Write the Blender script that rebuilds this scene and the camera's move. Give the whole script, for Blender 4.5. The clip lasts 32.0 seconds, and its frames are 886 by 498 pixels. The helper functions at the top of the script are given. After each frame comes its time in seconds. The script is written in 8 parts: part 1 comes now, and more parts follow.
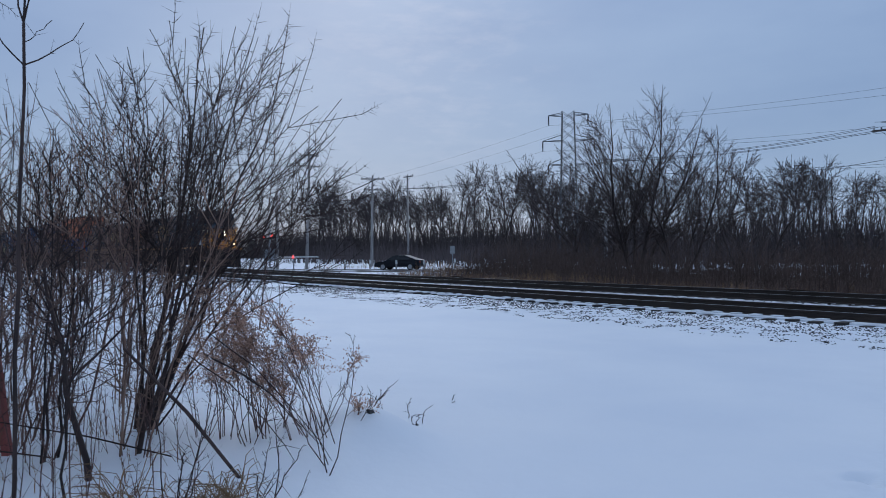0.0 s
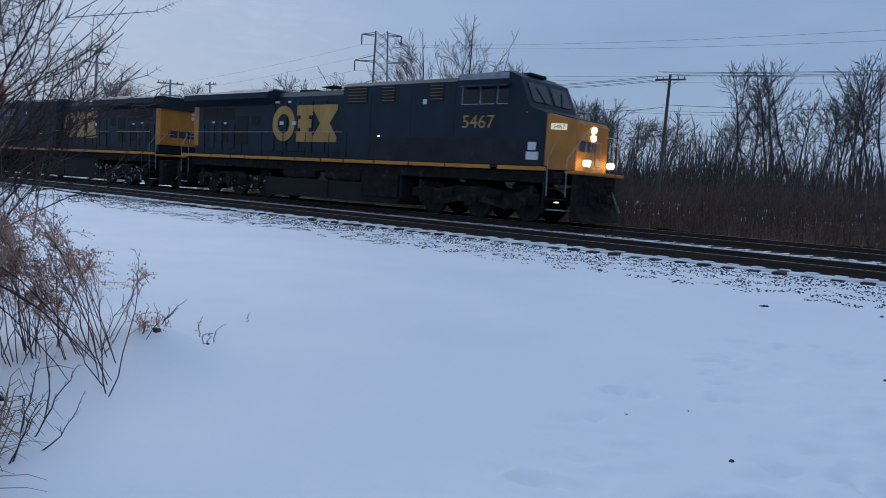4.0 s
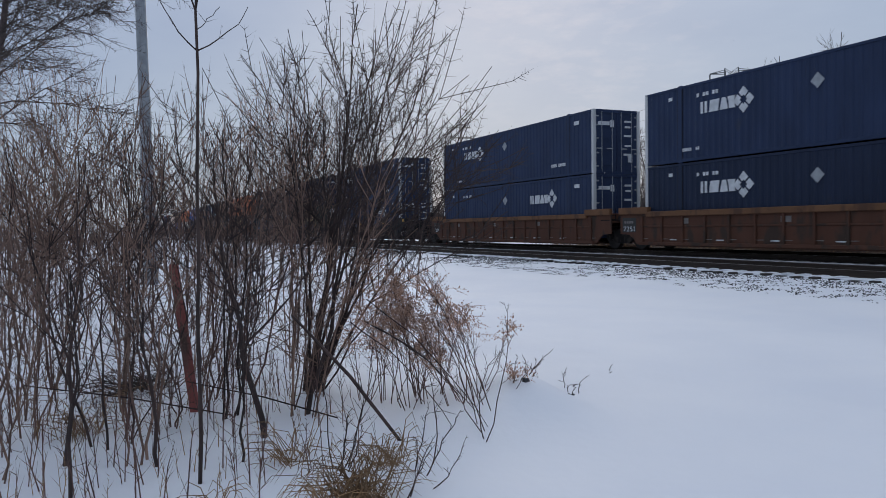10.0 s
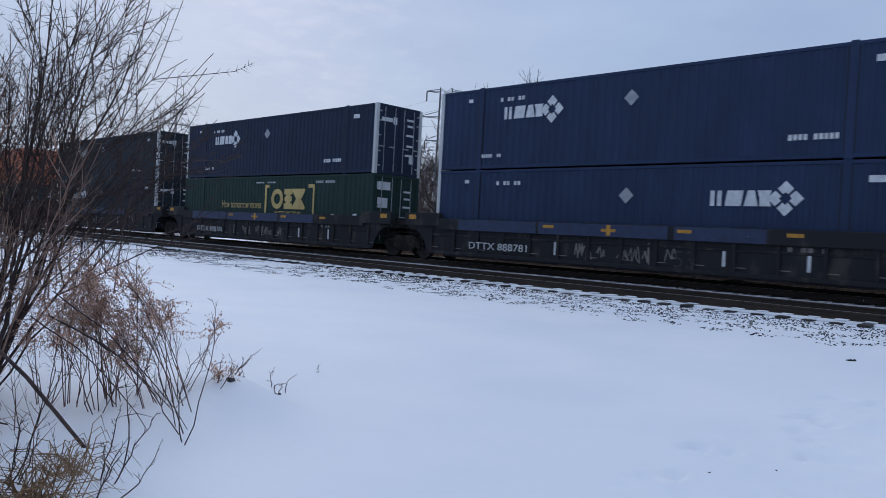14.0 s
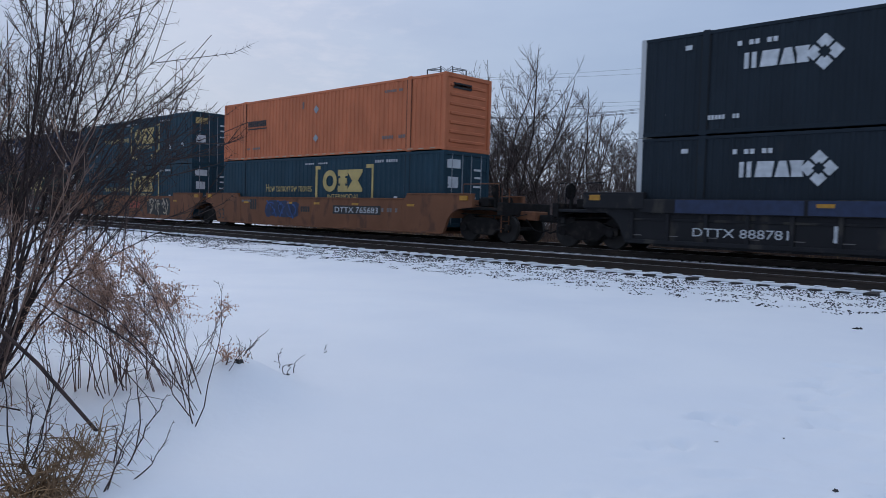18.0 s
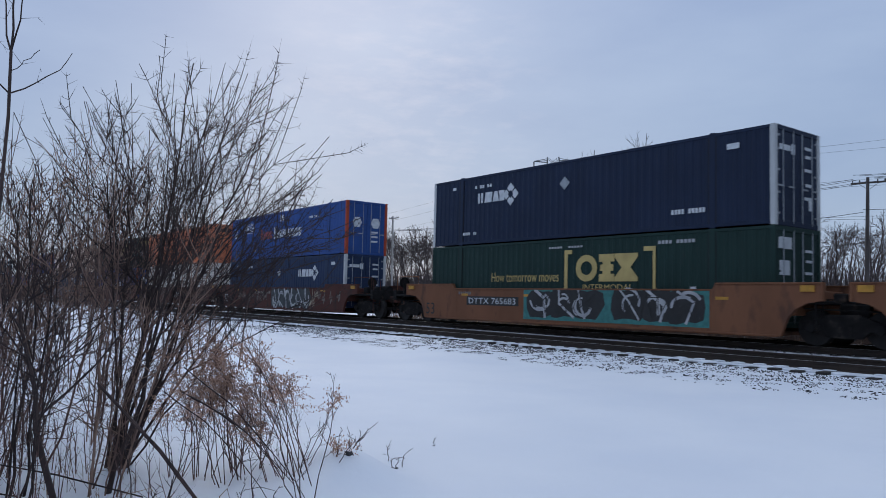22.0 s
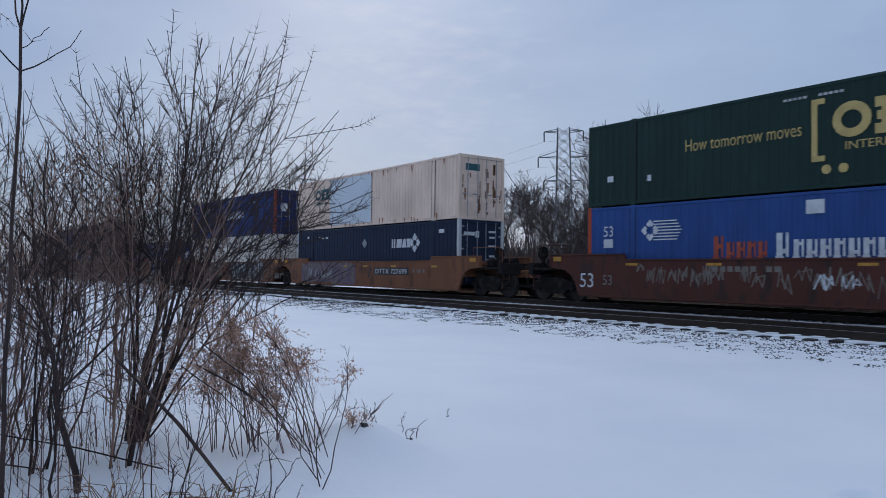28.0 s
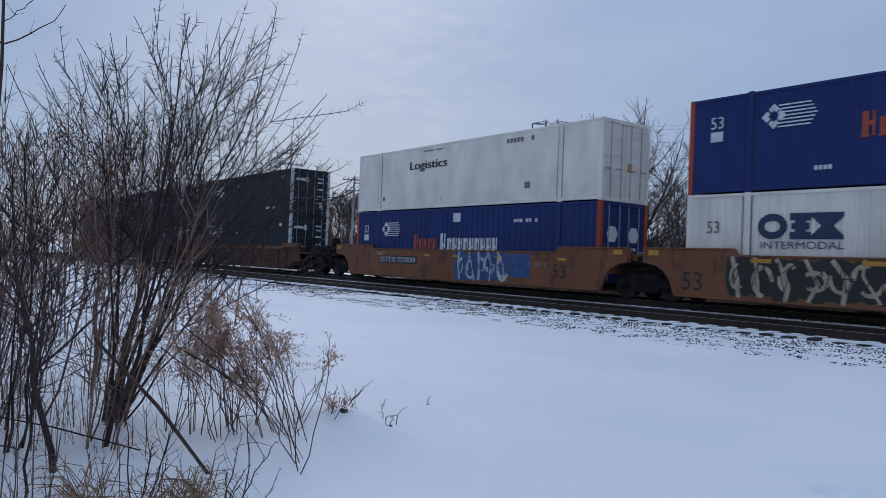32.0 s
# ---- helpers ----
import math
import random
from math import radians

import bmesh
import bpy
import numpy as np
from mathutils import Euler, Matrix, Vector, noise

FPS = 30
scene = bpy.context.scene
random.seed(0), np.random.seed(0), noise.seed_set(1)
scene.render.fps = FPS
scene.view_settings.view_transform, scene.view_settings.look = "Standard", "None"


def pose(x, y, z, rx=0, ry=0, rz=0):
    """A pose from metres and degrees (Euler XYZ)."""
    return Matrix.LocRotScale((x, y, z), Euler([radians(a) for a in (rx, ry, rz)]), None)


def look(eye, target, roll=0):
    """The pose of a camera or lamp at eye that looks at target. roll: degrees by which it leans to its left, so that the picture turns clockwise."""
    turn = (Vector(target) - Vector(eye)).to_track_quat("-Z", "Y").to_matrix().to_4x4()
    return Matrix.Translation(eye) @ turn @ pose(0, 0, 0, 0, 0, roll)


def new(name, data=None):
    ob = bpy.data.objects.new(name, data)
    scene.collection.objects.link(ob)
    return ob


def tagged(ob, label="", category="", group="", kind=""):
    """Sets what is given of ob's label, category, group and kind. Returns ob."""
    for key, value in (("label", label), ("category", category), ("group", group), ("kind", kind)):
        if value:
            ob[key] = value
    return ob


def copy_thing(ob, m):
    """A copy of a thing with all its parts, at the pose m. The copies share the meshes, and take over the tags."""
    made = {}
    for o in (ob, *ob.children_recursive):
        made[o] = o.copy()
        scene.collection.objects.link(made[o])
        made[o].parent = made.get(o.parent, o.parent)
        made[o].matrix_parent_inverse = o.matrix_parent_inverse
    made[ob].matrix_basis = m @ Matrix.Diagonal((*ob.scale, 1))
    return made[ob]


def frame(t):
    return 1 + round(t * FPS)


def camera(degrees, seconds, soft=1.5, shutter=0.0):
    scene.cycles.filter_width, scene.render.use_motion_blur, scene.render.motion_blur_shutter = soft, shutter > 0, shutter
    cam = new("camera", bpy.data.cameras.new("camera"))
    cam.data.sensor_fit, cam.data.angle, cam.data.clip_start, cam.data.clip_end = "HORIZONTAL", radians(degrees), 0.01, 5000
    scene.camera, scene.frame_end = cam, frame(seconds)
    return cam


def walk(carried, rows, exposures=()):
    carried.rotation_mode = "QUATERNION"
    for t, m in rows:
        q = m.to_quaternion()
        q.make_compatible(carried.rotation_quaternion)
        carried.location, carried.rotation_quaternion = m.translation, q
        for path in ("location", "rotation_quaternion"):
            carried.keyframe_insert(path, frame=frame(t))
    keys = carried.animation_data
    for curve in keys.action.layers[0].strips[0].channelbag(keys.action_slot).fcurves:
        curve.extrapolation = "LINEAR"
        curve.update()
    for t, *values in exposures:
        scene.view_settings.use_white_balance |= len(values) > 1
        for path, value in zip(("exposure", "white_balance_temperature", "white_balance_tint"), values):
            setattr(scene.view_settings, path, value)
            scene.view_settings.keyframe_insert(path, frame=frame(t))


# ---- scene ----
cam = camera(60.93, 32.0, soft=0.6, shutter=0.15)
PATH = [
    (0.0, pose(0.003, -0.022, 1.607, 90.05, 0.54, 53.94)),
    (0.5, pose(0.014, -0.031, 1.612, 90.29, -0.01, 49.96)),
    (1.0, pose(0.019, -0.033, 1.612, 90.02, -0.58, 48.40)),
    (1.5, pose(0.017, -0.027, 1.609, 89.65, -0.82, 47.29)),
    (2.0, pose(0.031, -0.027, 1.616, 88.52, -1.32, 45.67)),
    (2.5, pose(0.034, -0.026, 1.622, 86.40, -2.11, 43.29)),
    (4.5, pose(0.033, 0.017, 1.606, 84.14, -2.75, 39.13)),
    (5.0, pose(0.041, 0.020, 1.601, 83.72, -2.45, 38.84)),
    (5.5, pose(0.050, 0.025, 1.605, 83.19, -3.55, 34.08)),
    (5.7, pose(0.059, 0.018, 1.609, 83.48, -7.55, 27.80)),
    (5.8, pose(0.067, 0.012, 1.619, 83.62, -9.43, 25.30)),
    (6.0, pose(0.072, 0.017, 1.633, 83.23, -9.68, 24.99)),
    (6.2, pose(0.085, 0.019, 1.648, 83.18, -8.56, 24.94)),
    (6.6, pose(0.095, 0.024, 1.639, 85.02, -6.87, 25.24)),
    (7.0, pose(0.092, 0.022, 1.628, 88.30, -4.83, 25.97)),
    (7.4, pose(0.054, 0.016, 1.633, 88.36, -3.66, 27.60)),
    (7.7, pose(0.051, 0.052, 1.639, 88.16, -0.81, 38.76)),
    (7.8, pose(0.029, 0.049, 1.638, 88.11, -0.05, 43.69)),
    (8.0, pose(-0.004, 0.035, 1.624, 88.36, 0.96, 52.17)),
    (8.2, pose(-0.023, 0.015, 1.614, 88.66, 1.30, 57.29)),
    (8.5, pose(-0.020, 0.004, 1.600, 89.00, 1.70, 60.90)),
    (9.0, pose(-0.038, -0.007, 1.599, 89.00, 1.62, 63.74)),
    (9.5, pose(-0.040, -0.004, 1.591, 88.62, 1.54, 65.08)),
    (10.0, pose(-0.037, -0.001, 1.592, 88.00, 1.61, 65.51)),
    (10.5, pose(-0.041, -0.003, 1.587, 87.56, 1.64, 65.99)),
    (11.0, pose(-0.042, 0.001, 1.586, 87.19, 1.21, 66.25)),
    (11.5, pose(-0.027, 0.008, 1.583, 87.21, 0.44, 60.03)),
    (12.0, pose(-0.032, 0.013, 1.575, 87.25, -0.36, 53.68)),
    (12.5, pose(-0.030, 0.011, 1.576, 87.46, -0.75, 50.69)),
    (13.0, pose(-0.014, -0.006, 1.579, 87.71, -1.31, 49.11)),
    (13.5, pose(-0.021, -0.002, 1.587, 87.86, -2.00, 44.92)),
    (15.5, pose(-0.009, -0.004, 1.583, 88.48, -2.58, 43.80)),
    (16.0, pose(-0.008, -0.002, 1.580, 88.22, -2.08, 44.00)),
    (16.5, pose(-0.004, 0.001, 1.577, 87.73, -1.63, 44.15)),
    (17.0, pose(-0.002, -0.003, 1.573, 87.19, -1.39, 44.20)),
    (17.5, pose(-0.007, -0.005, 1.571, 86.78, -1.18, 44.47)),
    (18.0, pose(-0.016, -0.002, 1.571, 86.57, -0.93, 44.53)),
    (18.5, pose(-0.016, -0.003, 1.568, 86.51, -0.80, 44.38)),
    (19.0, pose(-0.015, 0.005, 1.578, 86.20, -0.62, 44.51)),
    (19.5, pose(-0.020, 0.005, 1.576, 86.54, -0.80, 44.98)),
    (19.8, pose(-0.003, -0.015, 1.595, 89.97, -0.58, 46.78)),
    (20.0, pose(0.002, -0.016, 1.598, 93.15, -0.60, 48.43)),
    (20.5, pose(0.006, -0.020, 1.598, 93.81, -0.95, 50.36)),
    (21.0, pose(0.012, -0.021, 1.599, 93.62, -0.69, 51.64)),
    (21.5, pose(-0.009, -0.028, 1.587, 93.68, -1.14, 52.10)),
    (22.0, pose(-0.027, -0.003, 1.585, 93.29, -0.63, 52.70)),
    (22.5, pose(-0.026, -0.005, 1.585, 92.74, -0.53, 52.88)),
    (23.0, pose(-0.028, -0.005, 1.584, 92.23, -0.39, 52.82)),
    (23.5, pose(-0.024, -0.002, 1.584, 91.92, -0.28, 52.88)),
    (24.0, pose(-0.024, 0.001, 1.583, 91.60, -0.18, 52.89)),
    (24.5, pose(-0.030, 0.001, 1.586, 91.28, -0.25, 52.88)),
    (25.0, pose(-0.025, -0.010, 1.586, 91.38, -0.45, 52.98)),
    (25.5, pose(-0.030, -0.009, 1.590, 91.51, -0.48, 53.03)),
    (27.5, pose(-0.026, -0.010, 1.587, 91.29, -0.07, 53.47)),
    (28.0, pose(-0.029, -0.015, 1.588, 91.18, -0.01, 53.53)),
    (28.5, pose(-0.020, -0.011, 1.588, 90.99, 0.09, 53.66)),
    (29.0, pose(-0.029, -0.009, 1.586, 90.87, 0.05, 53.65)),
    (29.5, pose(-0.026, -0.007, 1.587, 90.77, -0.04, 53.73)),
    (30.0, pose(-0.026, -0.003, 1.587, 90.65, -0.20, 53.80)),
    (30.5, pose(-0.024, 0.001, 1.587, 90.55, -0.62, 53.56)),
    (31.0, pose(-0.023, -0.004, 1.582, 90.50, -0.96, 52.96)),
    (31.5, pose(-0.023, -0.005, 1.583, 90.35, -1.09, 52.55)),
    (32.0, pose(-0.031, -0.006, 1.580, 90.37, -1.52, 52.38)),
]
# (seconds, stops, kelvin, tint): the clip's own exposure and white balance
LOOK = [(0.0, -0.25, 5700, 8), (2.5, -0.15, 5750, 8), (4.5, -0.25, 5700, 8), (5.5, -0.15, 5900, 8), (6.5, -0.05, 6350, 9), (7.5, 0.0, 6850, 10), (9.0, 0.0, 6800, 11),
        (10.5, -0.05, 6700, 11), (11.5, 0.0, 6200, 12), (13.0, 0.05, 6150, 12), (16.0, 0.1, 6300, 11), (19.5, 0.0, 6300, 11), (20.5, 0.0, 6250, 11), (25.0, -0.05, 6200, 10), (32.0, -0.15, 6050, 10)]
walk(cam, PATH, LOOK)

# ---------------------------------------------------------------- sky and sun
SUN_EL, SUN_AZ = radians(24), radians(-62)
world = bpy.data.worlds.new("overcast_sky")
scene.world = world
world.use_nodes = True
wn, wl = world.node_tree.nodes, world.node_tree.links
wn.clear()


def wnode(kind, **at):
    n = wn.new(kind)
    for k, v in at.items():
        n.inputs[k].default_value = v
    return n


w_out, w_bg = wnode("ShaderNodeOutputWorld"), wnode("ShaderNodeBackground")
w_sky = wnode("ShaderNodeTexSky")
w_sky.sky_type, w_sky.sun_disc, w_sky.sun_elevation, w_sky.sun_rotation = "NISHITA", False, SUN_EL, SUN_AZ
w_dim = wnode("ShaderNodeMixRGB", Fac=1.0, Color2=(0.075, 0.075, 0.075, 1))
w_dim.blend_type = "MULTIPLY"
w_tc, w_sep = wnode("ShaderNodeTexCoord"), wnode("ShaderNodeSeparateXYZ")
w_ramp = wnode("ShaderNodeValToRGB")                      # overcast: cloud deck brighter towards the zenith
e = w_ramp.color_ramp.elements
e[0].position, e[0].color = 0.0, (0.33, 0.43, 0.59, 1)
e[1].position, e[1].color = 1.0, (0.66, 0.78, 0.98, 1)
mid = w_ramp.color_ramp.elements.new(0.35)
mid.color = (0.36, 0.46, 0.66, 1)
w_map = wnode("ShaderNodeMapping")
w_map.inputs["Scale"].default_value = (1.0, 1.0, 3.2)
w_noise = wnode("ShaderNodeTexNoise", Scale=2.6, Detail=6.0, Roughness=0.55)
w_nr = wnode("ShaderNodeValToRGB")
w_nr.color_ramp.elements[0].position, w_nr.color_ramp.elements[0].color = 0.30, (0.90, 0.91, 0.94, 1)
w_nr.color_ramp.elements[1].position, w_nr.color_ramp.elements[1].color = 0.72, (1.16, 1.12, 1.06, 1)
w_mul = wnode("ShaderNodeMixRGB", Fac=1.0)
w_mul.blend_type = "MULTIPLY"
w_mix = wnode("ShaderNodeMixRGB", Fac=0.86)
# a thinner, brighter rift in the cloud deck above the tracks
w_dot = wnode("ShaderNodeVectorMath")
w_dot.operation = "DOT_PRODUCT"
w_dot.inputs[1].default_value = (-0.800, 0.545, 0.250)
w_near = wnode("ShaderNodeMapRange")
w_near.inputs["From Min"].default_value, w_near.inputs["From Max"].default_value = 0.978, 1.0
w_puff = wnode("ShaderNodeTexNoise", Scale=16.0, Detail=7.0, Roughness=0.6)
w_pr = wnode("ShaderNodeMapRange")
w_pr.inputs["From Min"].default_value, w_pr.inputs["From Max"].default_value, w_pr.inputs["To Max"].default_value = 0.48, 0.76, 0.24
w_rift = wnode("ShaderNodeMath")
w_rift.operation = "MULTIPLY"
w_soft = wnode("ShaderNodeMixRGB", Color2=(0.92, 0.86, 0.88, 1))
wl.new(w_tc.outputs["Generated"], w_sep.inputs[0])
wl.new(w_sep.outputs["Z"], w_ramp.inputs[0])
wl.new(w_tc.outputs["Generated"], w_map.inputs[0])
wl.new(w_map.outputs[0], w_noise.inputs["Vector"])
wl.new(w_noise.outputs["Fac"], w_nr.inputs[0])
wl.new(w_ramp.outputs[0], w_mul.inputs["Color1"])
wl.new(w_nr.outputs[0], w_mul.inputs["Color2"])
wl.new(w_sky.outputs[0], w_dim.inputs["Color1"])
wl.new(w_dim.outputs[0], w_mix.inputs["Color1"])
wl.new(w_mul.outputs[0], w_mix.inputs["Color2"])
wl.new(w_tc.outputs["Generated"], w_dot.inputs[0])
wl.new(w_dot.outputs["Value"], w_near.inputs["Value"])
wl.new(w_map.outputs[0], w_puff.inputs["Vector"])
wl.new(w_puff.outputs["Fac"], w_pr.inputs["Value"])
wl.new(w_near.outputs[0], w_rift.inputs[0])
wl.new(w_pr.outputs[0], w_rift.inputs[1])
wl.new(w_rift.outputs[0], w_soft.inputs["Fac"])
wl.new(w_mix.outputs[0], w_soft.inputs["Color1"])
wl.new(w_soft.outputs[0], w_bg.inputs["Color"])
wl.new(w_bg.outputs[0], w_out.inputs[0])
w_bg.inputs["Strength"].default_value = 1.0

sun = new("sun", bpy.data.lights.new("sun", "SUN"))
sun.data.energy, sun.data.angle, sun.data.color = 0.5, radians(25), (1.0, 0.93, 0.86)
sun.matrix_world = look((0, 0, 60), (60 * math.sin(SUN_AZ) * -1, -60 * math.cos(SUN_AZ), 60 - 60 * math.tan(SUN_EL)))

# ---------------------------------------------------------------- materials


def surface(name, col, rough=0.8, metal=0.0, col2=None, scale=6.0, detail=6.0, lo=0.35, hi=0.68, stretch=(1, 1, 1), bump=0.15, bump_scale=40.0,
            spots=None, spot_at=0.62, spot_scale=3.0, spread=0.0, glow=None, glow_strength=0.0, spec=0.5):
    """A procedural surface: two colours mixed by a noise at real size, a second layer of stains, fine relief."""
    mt = bpy.data.materials.new(name)
    mt.use_nodes = True
    n, l = mt.node_tree.nodes, mt.node_tree.links
    p = n["Principled BSDF"]
    p.inputs["Roughness"].default_value, p.inputs["Metallic"].default_value = rough, metal
    p.inputs["Specular IOR Level"].default_value = spec
    tc, mp, info = n.new("ShaderNodeTexCoord"), n.new("ShaderNodeMapping"), n.new("ShaderNodeObjectInfo")
    mp.inputs["Scale"].default_value = stretch
    off = n.new("ShaderNodeMath")
    off.operation = "MULTIPLY"
    off.inputs[1].default_value = 37.0
    l.new(info.outputs["Random"], off.inputs[0])
    l.new(tc.outputs["Object"], mp.inputs["Vector"])
    l.new(off.outputs[0], mp.inputs["Location"])
    a = n.new("ShaderNodeTexNoise")
    a.inputs["Scale"].default_value, a.inputs["Detail"].default_value = scale, detail
    l.new(mp.outputs[0], a.inputs["Vector"])
    r = n.new("ShaderNodeValToRGB")
    c2 = col2 or tuple(c * 0.7 for c in col)
    r.color_ramp.elements[0].position, r.color_ramp.elements[0].color = lo, (*c2, 1)
    r.color_ramp.elements[1].position, r.color_ramp.elements[1].color = hi, (*col, 1)
    l.new(a.outputs["Fac"], r.inputs[0])
    last = r.outputs[0]
    if spots:
        b = n.new("ShaderNodeTexNoise")
        b.inputs["Scale"].default_value, b.inputs["Detail"].default_value = spot_scale, 8.0
        l.new(mp.outputs[0], b.inputs["Vector"])
        rb = n.new("ShaderNodeValToRGB")
        rb.color_ramp.elements[0].position, rb.color_ramp.elements[1].position = spot_at, min(1.0, spot_at + 0.12)
        l.new(b.outputs["Fac"], rb.inputs[0])
        mx = n.new("ShaderNodeMixRGB")
        mx.inputs["Color2"].default_value = (*spots, 1)
        l.new(rb.outputs[0], mx.inputs["Fac"])
        l.new(last, mx.inputs["Color1"])
        last = mx.outputs[0]
    if spread:
        hs, mr = n.new("ShaderNodeHueSaturation"), n.new("ShaderNodeMapRange")
        mr.inputs["To Min"].default_value, mr.inputs["To Max"].default_value = 1 - spread, 1 + spread
        l.new(info.outputs["Random"], mr.inputs["Value"])
        l.new(mr.outputs[0], hs.inputs["Value"])
        l.new(last, hs.inputs["Color"])
        last = hs.outputs[0]
    l.new(last, p.inputs["Base Color"])
    if bump:
        f = n.new("ShaderNodeTexNoise")
        f.inputs["Scale"].default_value, f.inputs["Detail"].default_value = bump_scale, 4.0
        l.new(mp.outputs[0], f.inputs["Vector"])
        bp = n.new("ShaderNodeBump")
        bp.inputs["Strength"].default_value, bp.inputs["Distance"].default_value = bump, 0.02
        l.new(f.outputs["Fac"], bp.inputs["Height"])
        l.new(bp.outputs[0], p.inputs["Normal"])
    if glow:
        p.inputs["Emission Color"].default_value, p.inputs["Emission Strength"].default_value = (*glow, 1), glow_strength
    return mt


SNOW = surface("snow", (0.84, 0.86, 0.89), 0.65, col2=(0.78, 0.81, 0.86), scale=0.5, bump=0.25, bump_scale=9.0, spec=0.25)
SNOW_THIN = surface("thin_snow", (0.82, 0.84, 0.87), 0.7, col2=(0.62, 0.64, 0.68), scale=2.5, bump=0.5, bump_scale=14.0, spec=0.25)
SNOW_DIRTY = surface("snow_over_ballast", (0.70, 0.71, 0.74), 0.8, col2=(0.10, 0.10, 0.105), scale=5.0, stretch=(0.5, 1, 1), lo=0.36, hi=0.54, bump=0.6, bump_scale=14.0, spec=0.2)
STONE = surface("dark_stone", (0.06, 0.058, 0.06), 0.9, col2=(0.025, 0.025, 0.028), scale=12, bump=0.4, spread=0.4)
RAIL = surface("rail_steel_rusty", (0.045, 0.03, 0.022), 0.8, metal=0.1, col2=(0.025, 0.018, 0.014), scale=7, stretch=(0.2, 1, 1), spots=(0.07, 0.045, 0.03), bump=0.2)
RAIL_TOP = surface("rail_head_worn", (0.42, 0.42, 0.43), 0.35, metal=0.85, col2=(0.25, 0.24, 0.23), scale=3, stretch=(0.2, 1, 1), bump=0.05)
TIE = surface("tie_wood", (0.035, 0.03, 0.027), 0.9, col2=(0.018, 0.016, 0.015), scale=9, stretch=(1, 0.15, 1), spread=0.35, bump=0.4)
ASPHALT = surface("asphalt", (0.06, 0.06, 0.063), 0.85, col2=(0.045, 0.045, 0.048), scale=3, spots=(0.7, 0.72, 0.76), spot_at=0.5, spot_scale=0.35)
BARK = surface("shrub_bark", (0.060, 0.038, 0.033), 0.9, col2=(0.024, 0.016, 0.015), scale=9, stretch=(1, 1, 0.3), spread=0.35, bump=0.3)
BARK_RED = surface("twig_bark_reddish", (0.140, 0.076, 0.062), 0.85, col2=(0.066, 0.037, 0.031), scale=9, stretch=(1, 1, 0.3), spread=0.35, bump=0.3)
BARK_TAN = surface("twig_bark_weathered_tan", (0.26, 0.165, 0.122), 0.9, col2=(0.12, 0.074, 0.057), scale=9, stretch=(1, 1, 0.3), spread=0.35, bump=0.3)
TREE_BARK = surface("tree_bark", (0.110, 0.082, 0.076), 0.9, col2=(0.055, 0.042, 0.040), scale=4, stretch=(1, 1, 0.3), spread=0.3, bump=0.3)
WOODS = surface("far_wood_bark", (0.092, 0.070, 0.067), 0.9, col2=(0.054, 0.042, 0.041), scale=1.5, spread=0.3, bump=0.0)
BRUSH = surface("dry_brush", (0.175, 0.115, 0.090), 0.9, col2=(0.085, 0.058, 0.048), scale=0.5, spread=0.3, bump=0.0)
LITTER = surface("matted_dead_grass", (0.115, 0.080, 0.058), 0.95, col2=(0.05, 0.036, 0.028), scale=2.2, spots=(0.55, 0.56, 0.6), spot_at=0.70, spot_scale=1.6, bump=0.8, bump_scale=10.0, spec=0.1)
STRAW = surface("dry_grass_straw", (0.37, 0.225, 0.11), 0.85, col2=(0.19, 0.11, 0.055), scale=3, spread=0.3, bump=0.1)
SEED = surface("goldenrod_seed_head", (0.52, 0.33, 0.235), 0.9, col2=(0.33, 0.185, 0.125), scale=20, spread=0.3, bump=0.2)
DEADLEAF = surface("dead_leaf", (0.05, 0.035, 0.028), 0.85, col2=(0.025, 0.02, 0.017), scale=20, spread=0.3, bump=0.2)
POST_RED = surface("red_painted_post", (0.36, 0.10, 0.085), 0.7, col2=(0.25, 0.07, 0.06), scale=9, stretch=(1, 1, 0.3), spots=(0.10, 0.05, 0.04), spot_at=0.6, bump=0.3)
POLEDARK = surface("pole_wood_dark", (0.10, 0.085, 0.078), 0.9, col2=(0.06, 0.05, 0.046), scale=8, stretch=(1, 1, 0.08), bump=0.3)
GALV = surface("galvanised_steel", (0.36, 0.38, 0.40), 0.5, metal=0.5, col2=(0.26, 0.28, 0.30), scale=5, bump=0.05)
POLEWOOD = surface("pole_wood_grey", (0.33, 0.31, 0.30), 0.9, col2=(0.20, 0.185, 0.175), scale=8, stretch=(1, 1, 0.08), bump=0.3)
WIRE = surface("wire_black", (0.02, 0.02, 0.022), 0.6, bump=0.0)
LATTICE = surface("lattice_steel", (0.15, 0.155, 0.165), 0.7, metal=0.2, bump=0.0)
CER = surface("insulator_ceramic", (0.05, 0.05, 0.055), 0.3, bump=0.0)
WHITEPAINT = surface("white_paint_weathered", (0.70, 0.71, 0.70), 0.6, col2=(0.5, 0.5, 0.49), scale=6, bump=0.1)
BLACKIRON = surface("black_iron_grimy", (0.022, 0.020, 0.020), 0.85, col2=(0.012, 0.011, 0.011), scale=4, spots=(0.05, 0.036, 0.028), spot_at=0.58, bump=0.3, spec=0.12)
TRUCKIRON = surface("truck_iron_dusty", (0.024, 0.021, 0.020), 0.9, col2=(0.011, 0.010, 0.010), scale=3, spots=(0.042, 0.035, 0.030), spot_at=0.55, bump=0.3, spec=0.12)
WHEELSTEEL = surface("wheel_steel", (0.030, 0.025, 0.023), 0.75, metal=0.2, col2=(0.015, 0.013, 0.012), scale=4, bump=0.1)
